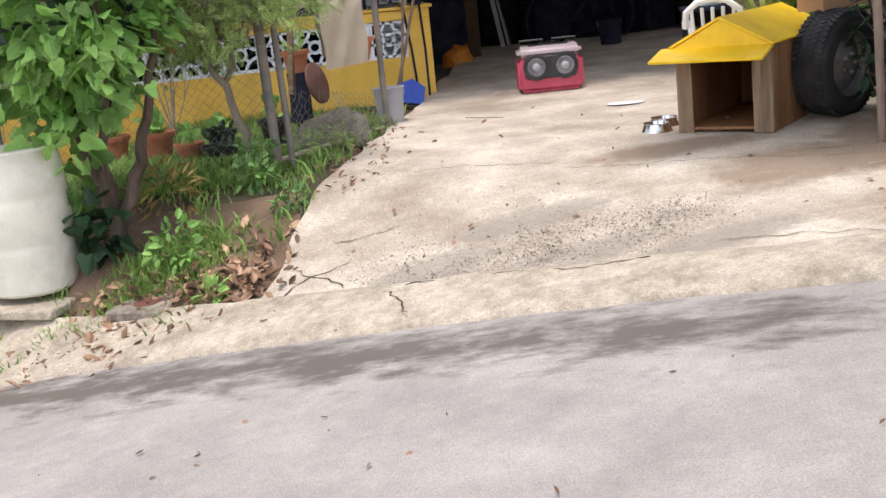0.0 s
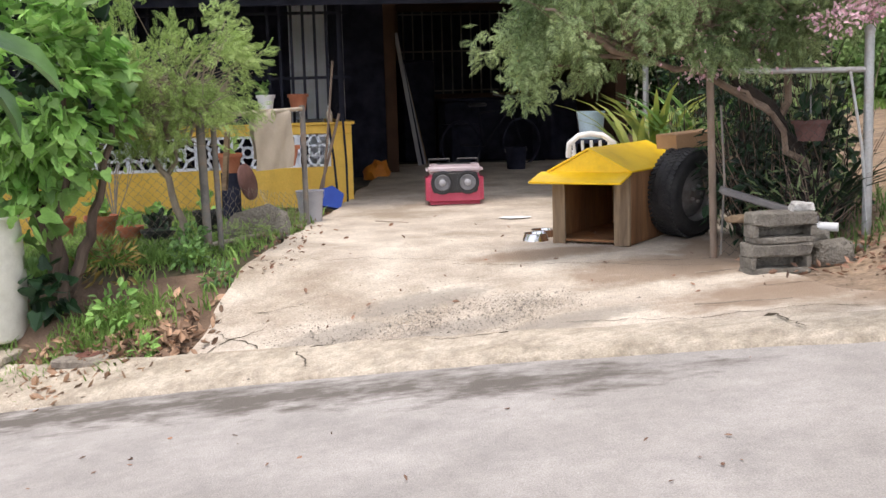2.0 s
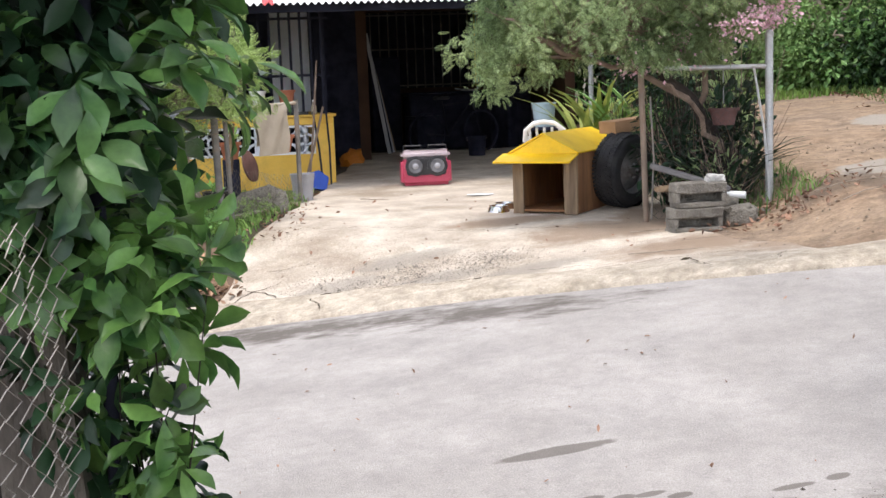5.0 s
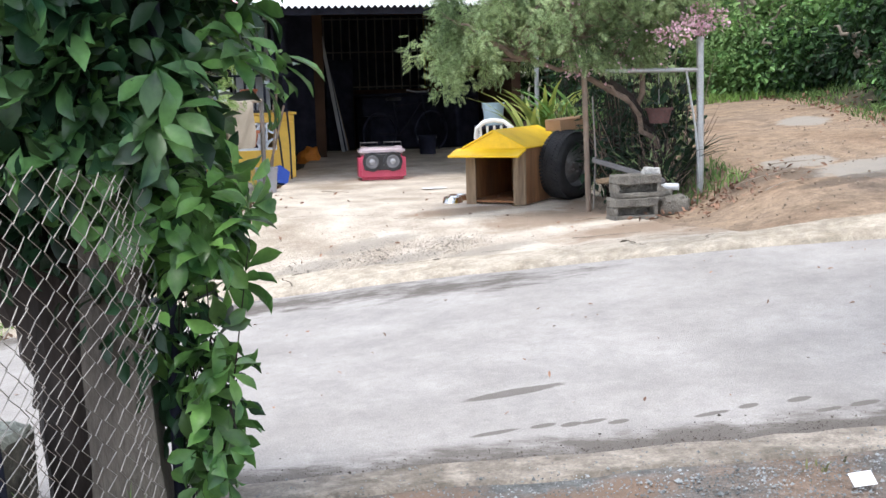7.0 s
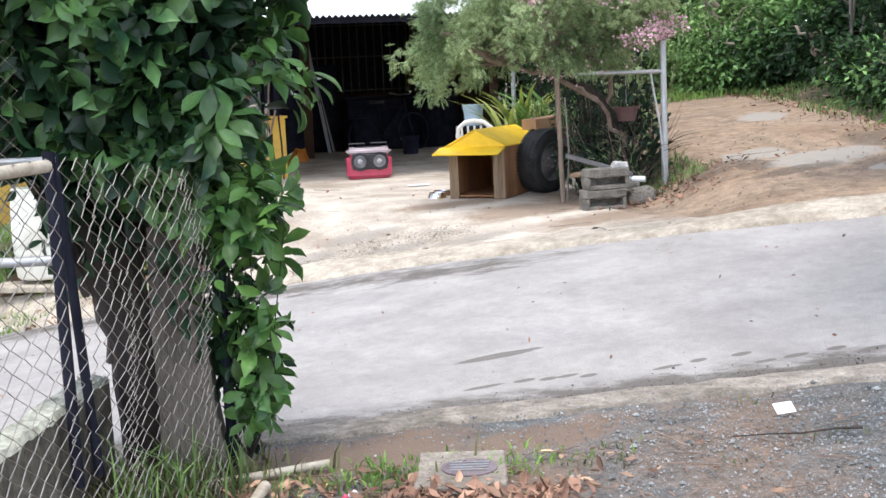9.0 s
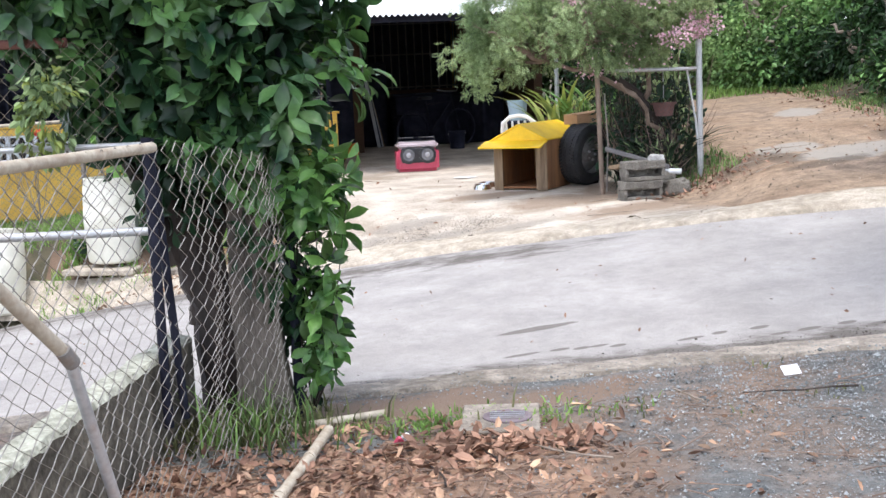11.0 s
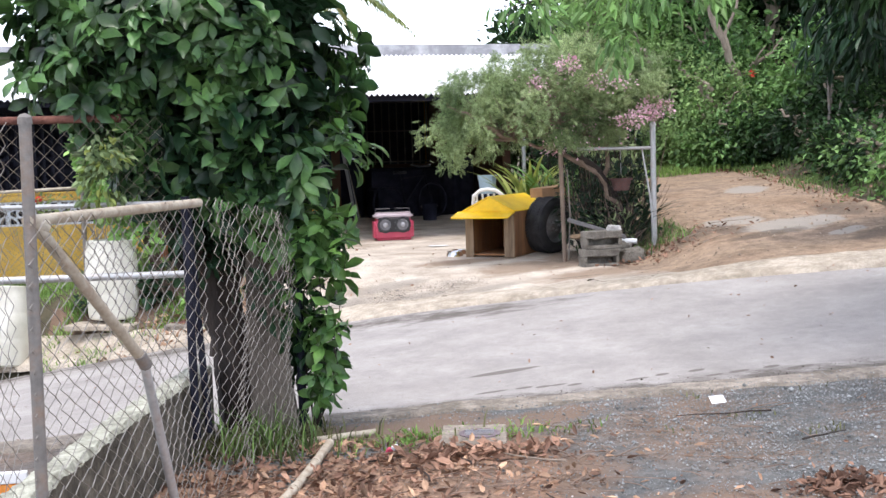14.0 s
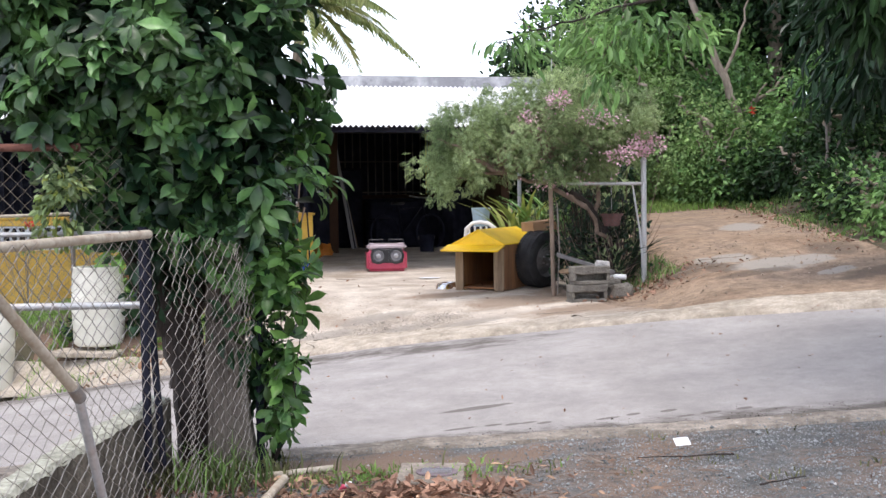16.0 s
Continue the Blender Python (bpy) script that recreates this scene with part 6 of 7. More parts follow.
for i in range(12):
    for j in range(16):
        fs.append((i * 17 + j, i * 17 + j + 1, (i + 1) * 17 + j + 1, (i + 1) * 17 + j))
mesh_part("cloth", vs, fs, M_CLOTH, cl, smooth=True)
rw = thing("rusty_barrel", "rust-brown round drum lid leaning by the fence", "lid", pose(-1.40, 8.85, 0.93, 76, 0, 74) @ Matrix.Diagonal((0.66, 0.66, 0.66, 1)))
part("disc", lathe([(0.0, 0.02), (0.2, 0.02), (0.235, 0.0), (0.24, 0.03), (0.2, 0.05), (0, 0.05)], 28), M_POTDULL, rw)
part("stem", box((0.06, 0.06, 0.75), pose(0, 0.33, -0.2, -70, 0, 0)), M_POSTWOOD, rw)

# tools leaning on the parapet
for k, (x0, y0, x1, y1, z1, r, mat, lab) in enumerate(((-1.02, 10.6, -0.78, 10.95, 1.45, 0.014, M_TWIG, "weathered wooden rake handle"), (-0.95, 10.5, -0.83, 10.98, 1.98, 0.012, M_TWIG, "long wooden broom handle"),
                                                    (-0.80, 10.75, -0.90, 11.0, 1.40, 0.012, M_DARK, "dark iron rod"), (-0.72, 10.9, -0.75, 11.03, 1.40, 0.011, M_DARK, "dark cable hanging on the wall"))):
    tl = thing("garden_tool", lab + " leaning on the parapet", "tool", group="leaning tools")
    part("handle", tube([(x0, y0, land_z(x0, y0) - 0.02), ((x0 + x1) / 2 + 0.01, (y0 + y1) / 2, (z1 + 0.55) / 2), (x1, y1, z1)], r, 8), mat, tl)
du = thing("dustpan", "blue plastic scoop leaning on the wall", "scoop", pose(-0.86, 10.45, land_z(-0.86, 10.45) + 0.0, -20, 12, 20) @ Matrix.Diagonal((0.85, 0.85, 0.85, 1)))
part("pan", plate([(-0.13, 0), (0.12, 0.0), (0.15, 0.18), (0.0, 0.26), (-0.12, 0.2)], 0.07), M_BLUE, du)

# inside the carport: bulky things in near-black tones that deepen its shade


def inside(name, a, b, z, rz, label, category):
    return thing(name, label, category, HOUSE @ pose(a, b, z, 0, 0, rz))


for k in range(4):
    pk = inside("plank", 0.98 + 0.05 * k, 4.0 + 0.12 * k, 0.03, 0, "pale board leaning against the carport wall", "plank")
    pk["group"] = "leaning boards"
    part("board", box((0.05, 0.03, 1.9 - 0.2 * k), pose(0.13, 0, 0.92 - 0.1 * k, 0, -9 - k, 0)), (M_GREYP, M_DARK, M_GREYP, M_POSTWOOD)[k], pk)
ob = inside("orange_bag", 0.52, 2.6, 0.0, 0, "crumpled orange bag at the door jamb", "bag")
bm = bmesh.new()
bmesh.ops.create_icosphere(bm, subdivisions=3, radius=1)
for v in bm.verts:
    k = 1 + 0.4 * noise.noise(v.co * 1.8)
    v.co = Vector((v.co.x * 0.17 * k, v.co.y * 0.12 * k, max(-0.0, v.co.z * 0.19 * k + 0.06)))
part("sack", bm, material("orange_plastic", (0.55, 0.17, 0.02), (0.7, 0.26, 0.03), 6, 0.6, 0.1), ob)
cbn = inside("cabinet", 2.5, 5.6, 0.04, 0, "dark covered furniture in the carport", "cabinet")
part("carcass", box((1.4, 0.6, 0.9), Matrix.Translation((0, 0, 0.45)), 0.03), M_DARK, cbn)
part("worktop", box((1.46, 0.66, 0.04), Matrix.Translation((0, 0, 0.92)), 0.01), M_DARK, cbn)
for a, b, w, h in ((1.45, 5.9, 0.5, 1.5), (3.3, 4.6, 0.5, 1.1), (1.9, 4.6, 0.45, 0.55)):
    dk = inside("storage_box", a, b, 0.04, 8 * a, "dark storage box in the carport shade", "box")
    part("crate", box((w, 0.45, h), Matrix.Translation((0, 0, h / 2)), 0.02), M_DARK, dk)
    part("lid", box((w + 0.03, 0.48, 0.03), Matrix.Translation((0, 0, h + 0.015)), 0.008), M_DARK, dk)


def bicycle():
    b = inside("bicycle", 2.15, 3.5, 0.05, 25, "dark bicycle standing in the carport", "bicycle")
    for x in (-0.5, 0.5):
        w = part("wheel", lathe([(0.30, -0.018), (0.325, -0.014), (0.325, 0.014), (0.30, 0.018), (0.295, 0.0), (0.30, -0.018)], 32, m=pose(x, 0, 0.33, 90, 0, 0), caps=False), M_DARK, b)
        for k in range(8):
            a = 2 * math.pi * k / 8
            part("spoke", tube([(x, 0, 0.33), (x + 0.3 * math.cos(a), 0, 0.33 + 0.3 * math.sin(a))], 0.0015, 4), M_DARK, w)
    for p in ([(-0.5, 0, 0.33), (-0.12, 0, 0.30), (-0.22, 0, 0.82)], [(-0.12, 0, 0.30), (0.32, 0, 0.78), (-0.2, 0, 0.74)], [(0.32, 0, 0.9), (0.36, 0, 0.7), (0.5, 0, 0.33)]):
        part("frame_tube", tube(p, 0.016, 8), M_IRON, b)
    part("handlebar", tube([(0.25, -0.28, 0.98), (0.33, -0.15, 0.95), (0.33, 0.15, 0.95), (0.25, 0.28, 0.98)], 0.012, 8), M_STEEL, b)
    part("saddle", box((0.24, 0.13, 0.05), Matrix.Translation((-0.22, 0, 0.85)), 0.02), M_BLACKP, b)


bicycle()
bucket(0, 0, 0, 0.14, 0.3, M_DARK, "dark bucket in the carport shade").matrix_world = HOUSE @ pose(2.35, 2.9, 0.05)

# ---- near verge ----
mb = thing("meter_slab", "square concrete slab with a round iron cover", "slab", pose(0.19, -0.46, near_z(0.19, 0) + 0.004, 0, 0, -8))
part("slab", box((0.34, 0.42, 0.05), None, 0.008), M_KERBN, mb)
part("cover", lathe([(0.105, 0.02), (0.105, 0.031), (0.09, 0.034), (0.085, 0.031), (0.0, 0.031)], 28, m=Matrix.Translation((0.03, -0.01, 0))), material("iron_cover", (0.13, 0.10, 0.11), (0.2, 0.16, 0.17), 10, 0.7, 0.3), mb, "dark round iron cover")
for k in range(4):
    part("cover_rib", box((0.15, 0.008, 0.004), pose(0.03, -0.01 - 0.045 + 0.03 * k, 0.034)), M_STEEL, mb)
bp = thing("pole_on_ground", "tan bamboo pole lying on the leaf litter", "pole")
bpts = [(-0.54, -0.50, 0.235), (-0.61, -0.8, 0.21), (-0.70, -1.2, 0.195), (-0.84, -1.75, 0.185)]
part("cane", tube(bpts, 0.022, 10), M_PIPE, bp)
for p in bpts[1:3]:
    part("node", tube([(p[0] + 0.002, p[1] + 0.01, p[2]), (p[0] - 0.002, p[1] - 0.01, p[2])], 0.026, 10), M_PIPE, bp)
bp2 = thing("pole_on_ground", "short tan pipe end sticking out of the weeds", "pole")
part("pipe", tube([(-0.75, -0.33, 0.20), (-0.30, -0.22, 0.215)], 0.018, 10), M_PIPE, bp2)
pc = thing("paper_sheet", "small white sheet of paper on the gravel", "paper", pose(1.565, -0.155, near_z(1.56, 0) + 0.028, 38, -2, 8))
part("sheet", box((0.085, 0.055, 0.002), None), M_PAPER, pc)
wr = thing("wrapper", "red and white crumpled wrapper on the leaves", "litter", pose(-0.25, -0.66, near_z(-0.25, 0) + 0.022, 20, 30, 10) @ Matrix.Diagonal((0.7, 0.7, 0.7, 1)))
part("red_half", box((0.05, 0.03, 0.06), None, 0.008), M_RED, wr)
part("white_half", box((0.045, 0.028, 0.05), pose(0.02, 0, 0.045, 0, 30, 0), 0.008), M_PAPER, wr)
orng = thing("orange_board", "orange painted board behind the low wall", "board", pose(-2.4, -1.2, 0.18, 0, 0, 4))
part("white_edge", box((1.1, 0.034, 0.05), Matrix.Translation((0, 0, 0.125)), 0.004), M_WHITEP, orng)
part("panel", box((1.1, 0.03, 0.2), None, 0.004), material("orange_paint", (0.62, 0.2, 0.03), (0.75, 0.28, 0.05), 5, 0.6, 0.1), orng)


def scatter(n, x0, x1, y0, y1, keep=None):
    out = []
    while len(out) < n:
        x, y = RNG.uniform(x0, x1), RNG.uniform(y0, y1)
        if keep is None or RNG.random() < keep(x, y):
            out.append((x, y, land_z(x, y)))
    return np.array(out)


def litter(name, pts, size, mat, label, lift=0.012, shape=CURLED):
    pos = pts + (0, 0, lift)
    ways = RNG.normal(size=pos.shape) * (1, 1, 0.45)
    ob = leaf_mesh(name, pos, ways, size * RNG.uniform(0.5, 1.3, len(pos)), shape, mat, None, up=1.2)
    return tagged(ob, label, "leaf litter", "", "stuff")


def heap(cx, cy, sx, sy):
    return lambda x, y: math.exp(-((x - cx) / sx) ** 2 - ((y - cy) / sy) ** 2)


litter("leaf_litter", scatter(950, -1.5, 1.3, -3.4, -0.35, lambda x, y: heap(-0.65, -1.0, 0.7, 0.8)(x, y) * (0.35 + max(0, 1.6 * noise.noise((x * 4, y * 4, 2))))), 0.052, M_LITTER, "dry brown fallen leaves along the fence", 0.018)
litter("leaf_litter", scatter(560, -1.5, 1.6, -3.4, -0.35, lambda x, y: heap(-0.5, -1.1, 0.9, 0.8)(x, y) * (0.3 + max(0, 1.6 * noise.noise((x * 4, y * 4, 2))))), 0.052, M_DRYLEAF, "paler curled dry leaves on the reddish soil", 0.02)
litter("leaf_litter", scatter(1500, -1.5, 1.5, -3.4, -0.3, heap(-0.5, -1.1, 0.9, 0.8)), 0.026, M_LITTER, "crumbled dry leaf fragments on the soil", 0.016)
litter("leaf_litter", scatter(260, 1.0, 2.2, -2.4, -1.4, heap(1.55, -1.88, 0.17, 0.13)), 0.055, M_LITTER, "heap of dry reddish leaves on the gravel", 0.02)
litter("leaf_litter", scatter(220, -0.5, 1.0, -1.3, -0.5, heap(0.15, -0.85, 0.32, 0.13)), 0.075, M_LITTER, "drift of dry leaves beside the slab", 0.02)
litter("leaf_litter", scatter(420, -1.0, 4.0, -4.5, -0.3), 0.026, M_LITTER, "scattered dry leaves on the gravel", 0.014)
litter("leaf_litter", scatter(800, -3.4, -1.2, 5.7, 6.8, heap(-1.9, 6.2, 0.6, 0.35)), 0.085, M_DRYLEAF, "dry leaves on the soil at the drive edge", 0.0)
litter("leaf_litter", scatter(330, 2.2, 4.4, 5.2, 7.4, heap(3.0, 6.3, 0.55, 0.5)), 0.06, M_LITTER, "dry leaves round the stacked blocks", 0.015)
litter("leaf_litter", scatter(380, 3.0, 8.0, 6.0, 15.0, lambda x, y: math.exp(-((x - lane_right(y) + 0.1) / 0.45) ** 2)), 0.07, M_LITTER, "fallen leaves along the lane bank", 0.015)
litter("leaf_litter", scatter(60, -1.2, 2.6, 5.6, 9.5), 0.045, M_LITTER, "stray dry leaves on the drive", 0.02)
litter("leaf_litter", scatter(110, -3, 4.5, 1.0, 4.3), 0.03, M_LITTER, "tiny dry leaves on the street", 0.008)
litter("leaf_litter", scatter(160, -1.25, -0.8, 7.0, 10.0), 0.05, M_LITTER, "leaves gathered along the fence foot", 0.012)


def stones(name, pts, size, mat, label):
    tv = np.array([(1, 0, 0), (0, 1, 0), (-1, 0, 0), (0, -1, 0), (0, 0, 0.8), (0, 0, -0.6)])
    tf = [(0, 1, 4), (1, 2, 4), (2, 3, 4), (3, 0, 4), (1, 0, 5), (2, 1, 5), (3, 2, 5), (0, 3, 5)]
    n = len(pts)
    ang = RNG.uniform(0, 6.28, n)
    c, s = np.cos(ang)[:, None], np.sin(ang)[:, None]
    sz = size * RNG.lognormal(0, 0.45, n)[:, None, None] * RNG.uniform(0.6, 1.2, (n, 6, 3))
    v = tv[None] * sz
    v = np.stack([v[..., 0] * c - v[..., 1] * s, v[..., 0] * s + v[..., 1] * c, v[..., 2]], -1) + pts[:, None] + (0, 0, 0.004)
    faces = [tuple(6 * i + j for j in f) for i in range(n) for f in tf]
    ob = mesh_part(name, v.reshape(-1, 3), faces, mat)
    return tagged(ob, label, "gravel", "", "stuff")


stones("gravel", scatter(60000, 0.1, 5.0, -4.5, 0.12, lambda x, y: 0.15 + 0.85 * ease((x - 0.3 + 0.35 * (y + 0.5)) / 1.2)), 0.0038, M_STONE, "loose grey gravel on the verge")
stones("gravel", scatter(9000, -1.0, 1.8, -4.0, -0.3), 0.0028, M_STONE, "sparse pebbles in the reddish dirt")
stones("stone_chips", scatter(700, -0.4, 4.5, -3.5, 0.1), 0.0042, M_PALESTONE, "pale stone chips strewn over the gravel")
stones("road_grit", scatter(9000, -3, 5, 0.3, 1.1, lambda x, y: math.exp(-((y - kerb_near(x) - 0.20) / 0.14) ** 2)), 0.0024, M_GRIT, "dark grit along the street edge")
stones("kerb_grit", scatter(2600, -0.6, 5, 0.0, 0.44, lambda x, y: 0.2 + 0.8 * ease((0.3 - y) / 0.2)) + (0, 0, 0.012), 0.0034, M_STONE, "pebbles and grit spilled over the kerb")
stones("exposed_aggregate", scatter(6000, -1.0, 1.9, 5.1, 6.9, lambda x, y: heap(0.25, 5.85, 0.75, 0.4)(x, y) * max(0.12, 0.5 + 1.0 * noise.noise((x * 2, y * 2, 6)))) + (0, 0, 0.003), 0.0034, M_AGG, "dark pebbles showing through the worn concrete drive")
stones("grit", scatter(900, 2.4, 6.0, 4.6, 9.0), 0.008, M_LANESTONE, "pebbles on the dirt lane")




def grass(name, pts, h, mat, label, w=0.006):
    n = len(pts)
    a = RNG.uniform(0, 6.28, n)
    ln = h * RNG.uniform(0.4, 1.2, n)[:, None]
    bend = RNG.normal(size=(n, 2)) * 0.45
    side = np.stack([np.cos(a), np.sin(a), 0 * a], -1) * w
    mid = pts + np.concatenate([bend * ln * 0.3, ln * 0.6], 1)
    tip = pts + np.concatenate([bend * ln, ln * 0.95], 1)
    v = np.stack([pts - side, pts + side, mid + side * 0.7, mid - side * 0.7, tip], 1)
    faces = [f for i in range(n) for f in ((5 * i, 5 * i + 1, 5 * i + 2, 5 * i + 3), (5 * i + 3, 5 * i + 2, 5 * i + 4))]
    ob = mesh_part(name, v.reshape(-1, 3), faces, mat)
    return tagged(ob, label, "grass", "", "stuff")




def down(p, d=0.05):
    return p - (0, 0, d)


grass("grass", down(scatter(15000, -6.0, -1.25, 7.3, 10.8, lambda x, y: 0.0 if x > drive_left(y) - 0.2 else 0.9)), 0.075, M_GRASS, "short green yard grass")
grass("grass", down(scatter(7000, -3.0, -1.5, 7.4, 8.5, lambda x, y: 0.0 if x > drive_left(y) - 0.25 else 0.9), 0.03), 0.09, M_GRASS, "bright lawn grass round the pots")
grass("weeds", down(scatter(1500, -3.6, -1.6, 5.9, 7.2, lambda x, y: max(0, noise.noise((x * 2.5, y * 2.5, 1)) * 2.2))), 0.13, M_GRASS, "patchy weeds at the kerb", 0.009)
grass("weeds", scatter(220, -1.6, -0.85, 6.5, 10.0, lambda x, y: 0.9 * math.exp(-((x - drive_left(y) + 0.12) / 0.1) ** 2)), 0.10, M_GRASS, "weeds growing along the drive edge", 0.009)
grass("weeds", scatter(620, -1.3, 0.4, -0.7, 0.15, lambda x, y: heap(-0.9, -0.25, 0.28, 0.22)(x, y) + 0.03 * heap(-0.2, -0.35, 0.4, 0.15)(x, y)), 0.12, M_DRYGRASS, "tall dry weeds at the foot of the vine tree", 0.006)
grass("weeds", scatter(110, -1.2, -0.5, -0.8, 0.0, heap(-0.85, -0.4, 0.2, 0.2)), 0.26, M_BANK, "long green weeds behind the wire mesh", 0.006)
grass("weeds", scatter(500, -0.6, 1.0, -0.75, -0.1, heap(0.0, -0.42, 0.4, 0.14)), 0.045, M_GRASS, "low green weeds by the slab", 0.006)
grass("weeds", scatter(110, 0.3, 4, -1.0, 0.1, lambda x, y: max(0, noise.noise((x * 3, y * 3, 5)) - 0.2)), 0.04, M_DRYGRASS, "sparse weeds in the gravel", 0.005)
grass("weeds", scatter(420, 2.5, 3.4, 6.3, 7.6), 0.13, M_BANK, "weeds under the side fence", 0.007)
grass("bank_grass", down(scatter(17000, 3.5, 12, 7.0, 19, lambda x, y: max(0.05, 0.5 + 1.5 * noise.noise((x, y, 0))) if x > lane_right(y) - 0.35 or y > 16 else 0.0), 0.02), 0.11, M_BANK, "rough grass on the bank beside the lane", 0.007)


grass("grass", down(scatter(3500, 4.4, 6.7, 13.0, 16.8), 0.02), 0.13, M_GRASS, "green grass at the far end of the lane", 0.012)


def weed_clump(x, y, z, r, n, mat, label, size=0.07, shape=OVAL, name="weed_clump"):
    w = thing(name, label, "weeds", group="weed clumps")
    crown("leaves", w, mat, shape, n, (x, y, z + r * 0.45), (r, r, r * 0.75), size, 0.1, 0.2, up=1.0)


weed_clump(-1.95, 6.62, land_z(-1.95, 6.62), 0.2, 90, M_LEAFBIG, "low bright weeds in the soil bed")
weed_clump(-1.65, 6.15, land_z(-1.65, 6.15), 0.09, 40, M_LEAFBIG, "small weed tuft at the kerb")
weed_clump(-1.6, 7.35, land_z(-1.6, 7.35), 0.15, 120, M_LEAFLIGHT, "leafy weeds beside the drive", 0.06)
weed_clump(-1.65, 7.65, land_z(-1.65, 7.65) + 0.05, 0.15, 110, M_LEAFLIGHT, "leafy weeds beside the fence post", 0.06)
weed_clump(-1.32, 6.95, land_z(-1.32, 6.95), 0.11, 60, M_LEAFLIGHT, "weed tuft on the cracked concrete", 0.06)
weed_clump(-2.1, 7.15, land_z(-2.1, 7.15), 0.24, 120, M_CROTON, "low reddish-yellow croton bush", 0.11, LANCE, "croton_bush")
weed_clump(-3.1, 6.9, land_z(-3.1, 6.9), 0.2, 70, M_LEAFDARK, "weeds behind the barrel")
for k in range(4):
    f = 0.2 + 0.2 * k
    weed_clump(F0[0] + (F1[0] - F0[0]) * f, F0[1] + (F1[1] - F0[1]) * f, 0.52, 0.13, 90, M_LEAFFEATHER, "thin weeds growing through the fence", 0.06, FEATHER)


grass("weeds", down(scatter(1100, -2.6, -1.5, 6.2, 7.0, heap(-1.95, 6.6, 0.28, 0.2)), 0.03), 0.09, M_GRASS, "bright weed patch in the soil bed", 0.007)
for x, y, z, n in ((-4.4, 9.9, 1.15, 60), (-3.6, 10.1, 1.2, 50), (-5.2, 9.8, 1.2, 60), (-2.9, 10.2, 1.15, 40)):
    wp = thing("porch_plant", "thin wispy plant with red blooms before the porch wall", "plant", group="porch plants")
    twigs(wp, M_BARKP, (x, y, land_z(x, y) - 0.05), [(x + RNG.normal() * 0.25, y + RNG.normal() * 0.1, z + 0.3 * RNG.random()) for _ in range(14)], 0.006)
    crown("leaves", wp, M_LEAFFEATHER, OVAL, n * 2, (x, y, z), (0.4, 0.2, 0.3), 0.07, 0.2, 0.1, 0.3)
    leaf_mesh("bloom", np.repeat([[x + 0.1, y - 0.2, z + 0.12]], 12, 0) + RNG.normal(size=(12, 3)) * 0.03, RNG.normal(size=(12, 3)), np.full(12, 0.07), PETAL, M_REDF, wp)["kind"] = "stuff"


def twig(x, y, a, L, seed, mat=M_BARKP):
    rnd = random.Random(seed)
    t = thing("twig", "dry brown twig lying on the ground", "twig", group="fallen twigs")
    pts = []
    for k in range(5):
        f = k / 4 - 0.5
        px, py = x + L * f * math.cos(a) + rnd.uniform(-0.02, 0.02), y + L * f * math.sin(a) + rnd.uniform(-0.02, 0.02)
        pts.append((px, py, land_z(px, py) + 0.026))
    part("stick", tube(pts, 0.0055, 6, taper=0.0025), mat, t)


for k in range(18):
    twig(RNG.uniform(-0.4, 3.5), RNG.uniform(-2.6, -0.35), RNG.uniform(0, 3.1), RNG.uniform(0.15, 0.5), k, M_BARK if k % 3 else M_BARKP)
for x, y, a, L in ((3.6, 6.1, -0.3, 0.7), (3.9, 6.5, -0.2, 0.5), (-0.2, 9.0, -0.5, 0.35), (2.0, 6.2, 0.1, 0.3), (1.9, 5.2, -0.3, 0.5), (3.5, 5.7, 0.2, 0.4)):
    twig(x, y, a, L, int(100 * x))
def stick_litter(n, keep, label):
    bm = bmesh.new()
    for x, y, z in scatter(n, -1.3, 4.2, -3.2, -0.25, keep):
        a, L = RNG.uniform(0, 6.28), 0.05 * RNG.lognormal(0, 0.5)
        dx, dy = L * math.cos(a), L * math.sin(a)
        tube([(x - dx, y - dy, z + 0.016), (x + 0.006, y, z + 0.022), (x + dx, y + dy, z + 0.018)], 0.0035, 4, bm, taper=0.002)
    tagged(part("stick_litter", bm, M_TWIG), label, "twigs", "", "stuff")


stick_litter(620, lambda x, y: 0.25 + heap(0.0, -1.0, 0.9, 0.8)(x, y), "small broken sticks strewn over soil and gravel")
fp = thing("leaning_stakes", "grey weathered stakes crossed at the lane edge", "stakes")
zp = land_z(6.85, 11.0) - 0.12
for dx, dz, lean in ((0, 1.2, 0.16), (0.22, 1.3, -0.12), (0.12, 0.95, 0.18)):
    part("stake", tube([(6.85 + dx * 0.5, 11, zp - 0.1), (6.85 + dx + lean, 11.05, zp + dz)], 0.032, 8, taper=0.022), M_OLDPOST, fp)
tv = thing("utility_antenna", "thin metal antenna mast beyond the roof", "antenna")
part("mast", tube([(3.6, 15.5, 2.5), (3.6, 15.5, 5.6)], 0.012, 6), M_GALV, tv)
part("arm", tube([(3.35, 15.5, 4.6), (3.95, 15.5, 4.55)], 0.008, 6), M_GALV, tv)


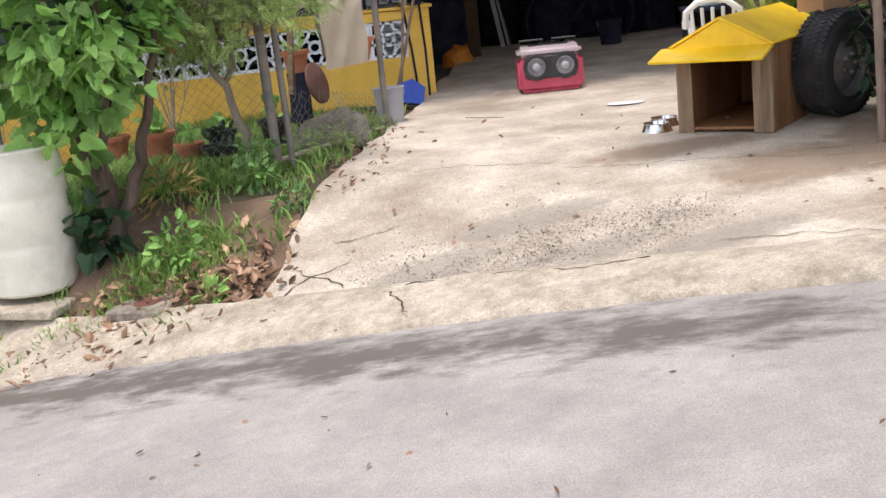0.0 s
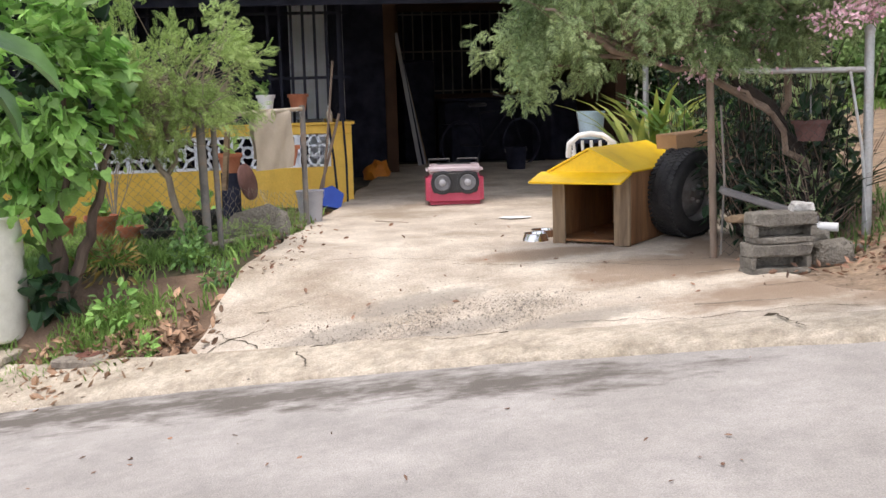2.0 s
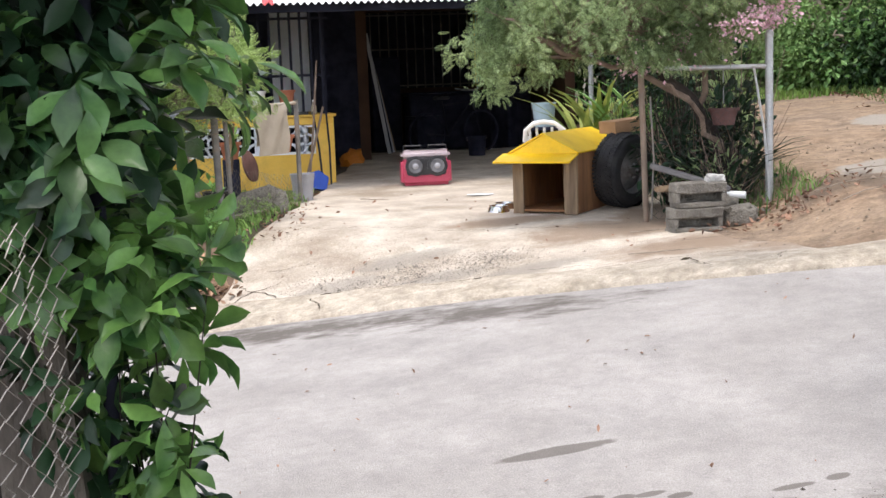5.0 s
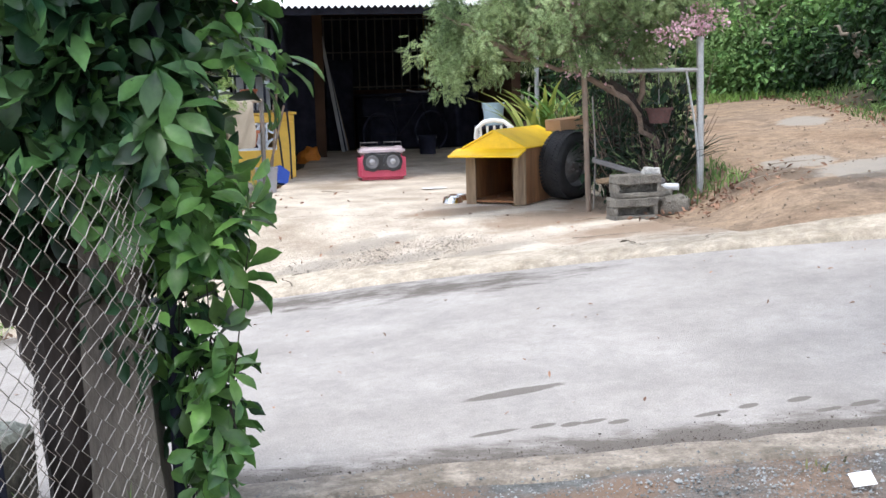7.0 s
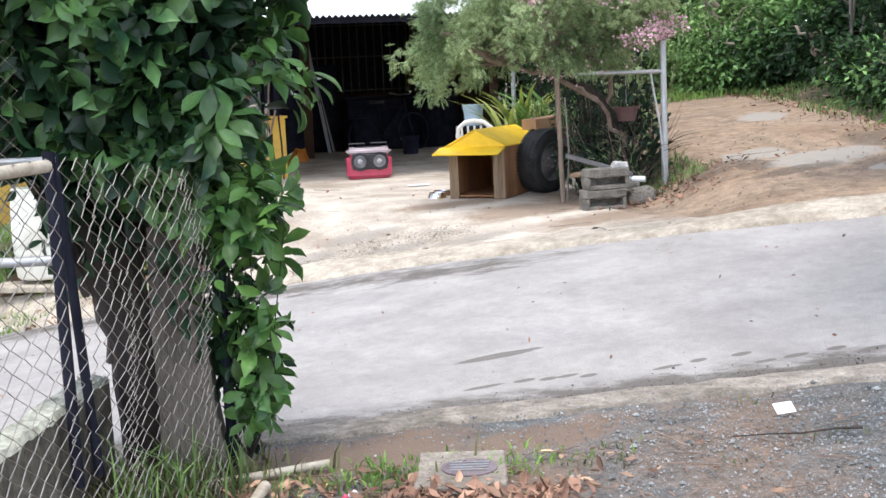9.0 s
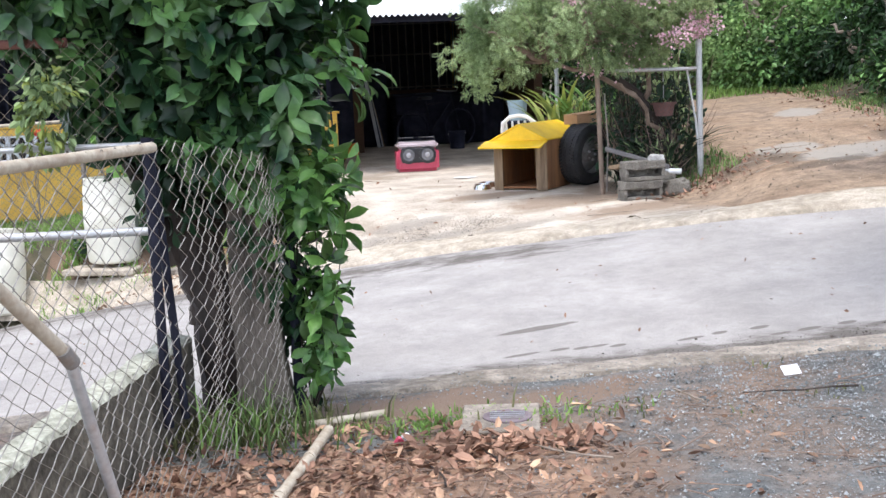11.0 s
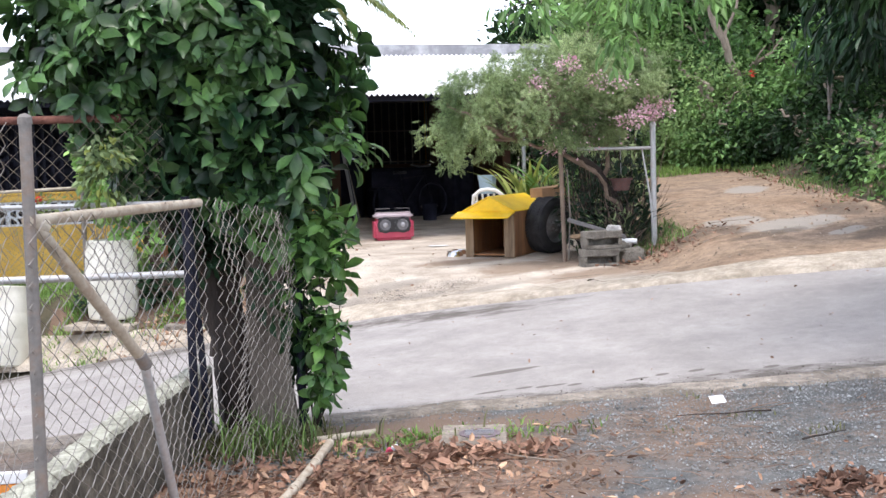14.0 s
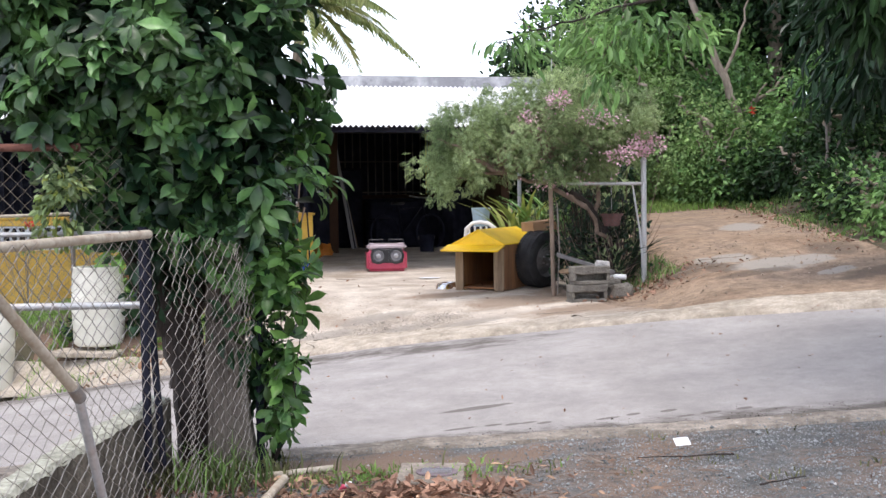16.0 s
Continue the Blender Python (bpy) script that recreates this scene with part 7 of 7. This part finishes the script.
# cracks in the concrete and damp marks on the street
def crack(x, y, a, L, w, seed, parent_name="crack"):
    rnd = random.Random(seed)
    vs, fs = [], []
    px, py, ang = x, y, a
    n = max(4, int(L / 0.05))
    for i in range(n + 1):
        ww = 0.7 * w * (0.3 + rnd.random()) * (0.2 if i in (0, n) else 1)
        s = (-math.sin(ang) * ww, math.cos(ang) * ww)
        for q in (-1, 1):
            qx, qy = px + q * s[0], py + q * s[1]
            vs.append((qx, qy, far_z(qx, qy) + (0.036 if qy < kerb_far(qx) + 0.5 else 0.011) + rough_noise(qx, qy, 1.3, 0.012)))
        ang = a + rnd.uniform(-0.7, 0.7)
        px, py = px + 0.05 * math.cos(ang), py + 0.05 * math.sin(ang)
    for i in range(n):
        b = 2 * i
        fs.append((b, b + 1, b + 3, b + 2))
    ob = mesh_part("crack", vs, fs, M_CRACK, bpy.data.objects["driveway"])
    return ob


M_CRACK = material("crack_dirt", (0.06, 0.048, 0.034), (0.12, 0.098, 0.07), 20, 1.0, 0.1)
for k, (x, y, a, L, w) in enumerate(((-0.5, 5.2, 1.9, 0.45, 0.008), (-0.55, 5.62, -0.25, 1.6, 0.006), (0.9, 5.3, -0.35, 1.8, 0.006), (2.0, 4.35, 1.8, 0.5, 0.009), (2.35, 4.25, 1.3, 0.45, 0.006),
                                     (-1.25, 5.9, 0.5, 0.5, 0.008), (-1.2, 6.2, -1.0, 0.5, 0.008), (-1.0, 6.4, 0.3, 0.4, 0.006), (1.6, 6.7, 0.1, 0.6, 0.008), (2.0, 5.6, 0.25, 0.6, 0.006), (0.3, 7.0, -0.2, 2.0, 0.005), (-1.2, 7.3, -0.1, 1.6, 0.004))):
    crack(x, y, a, L, w, k)
# thin oval white disc lying flat on the concrete
ws = thing("white_patch", "small flat white patch on the carport floor", "stain", kind="structure")
ws.matrix_world = pose(0.88, 9.2, land_z(0.88, 9.2) + 0.014)
part("patch_disc", lathe([(0.12, 0), (0.0, 0.002)], 18, m=Matrix.Diagonal((1.2, 0.8, 1, 1))), M_PAPER, ws)
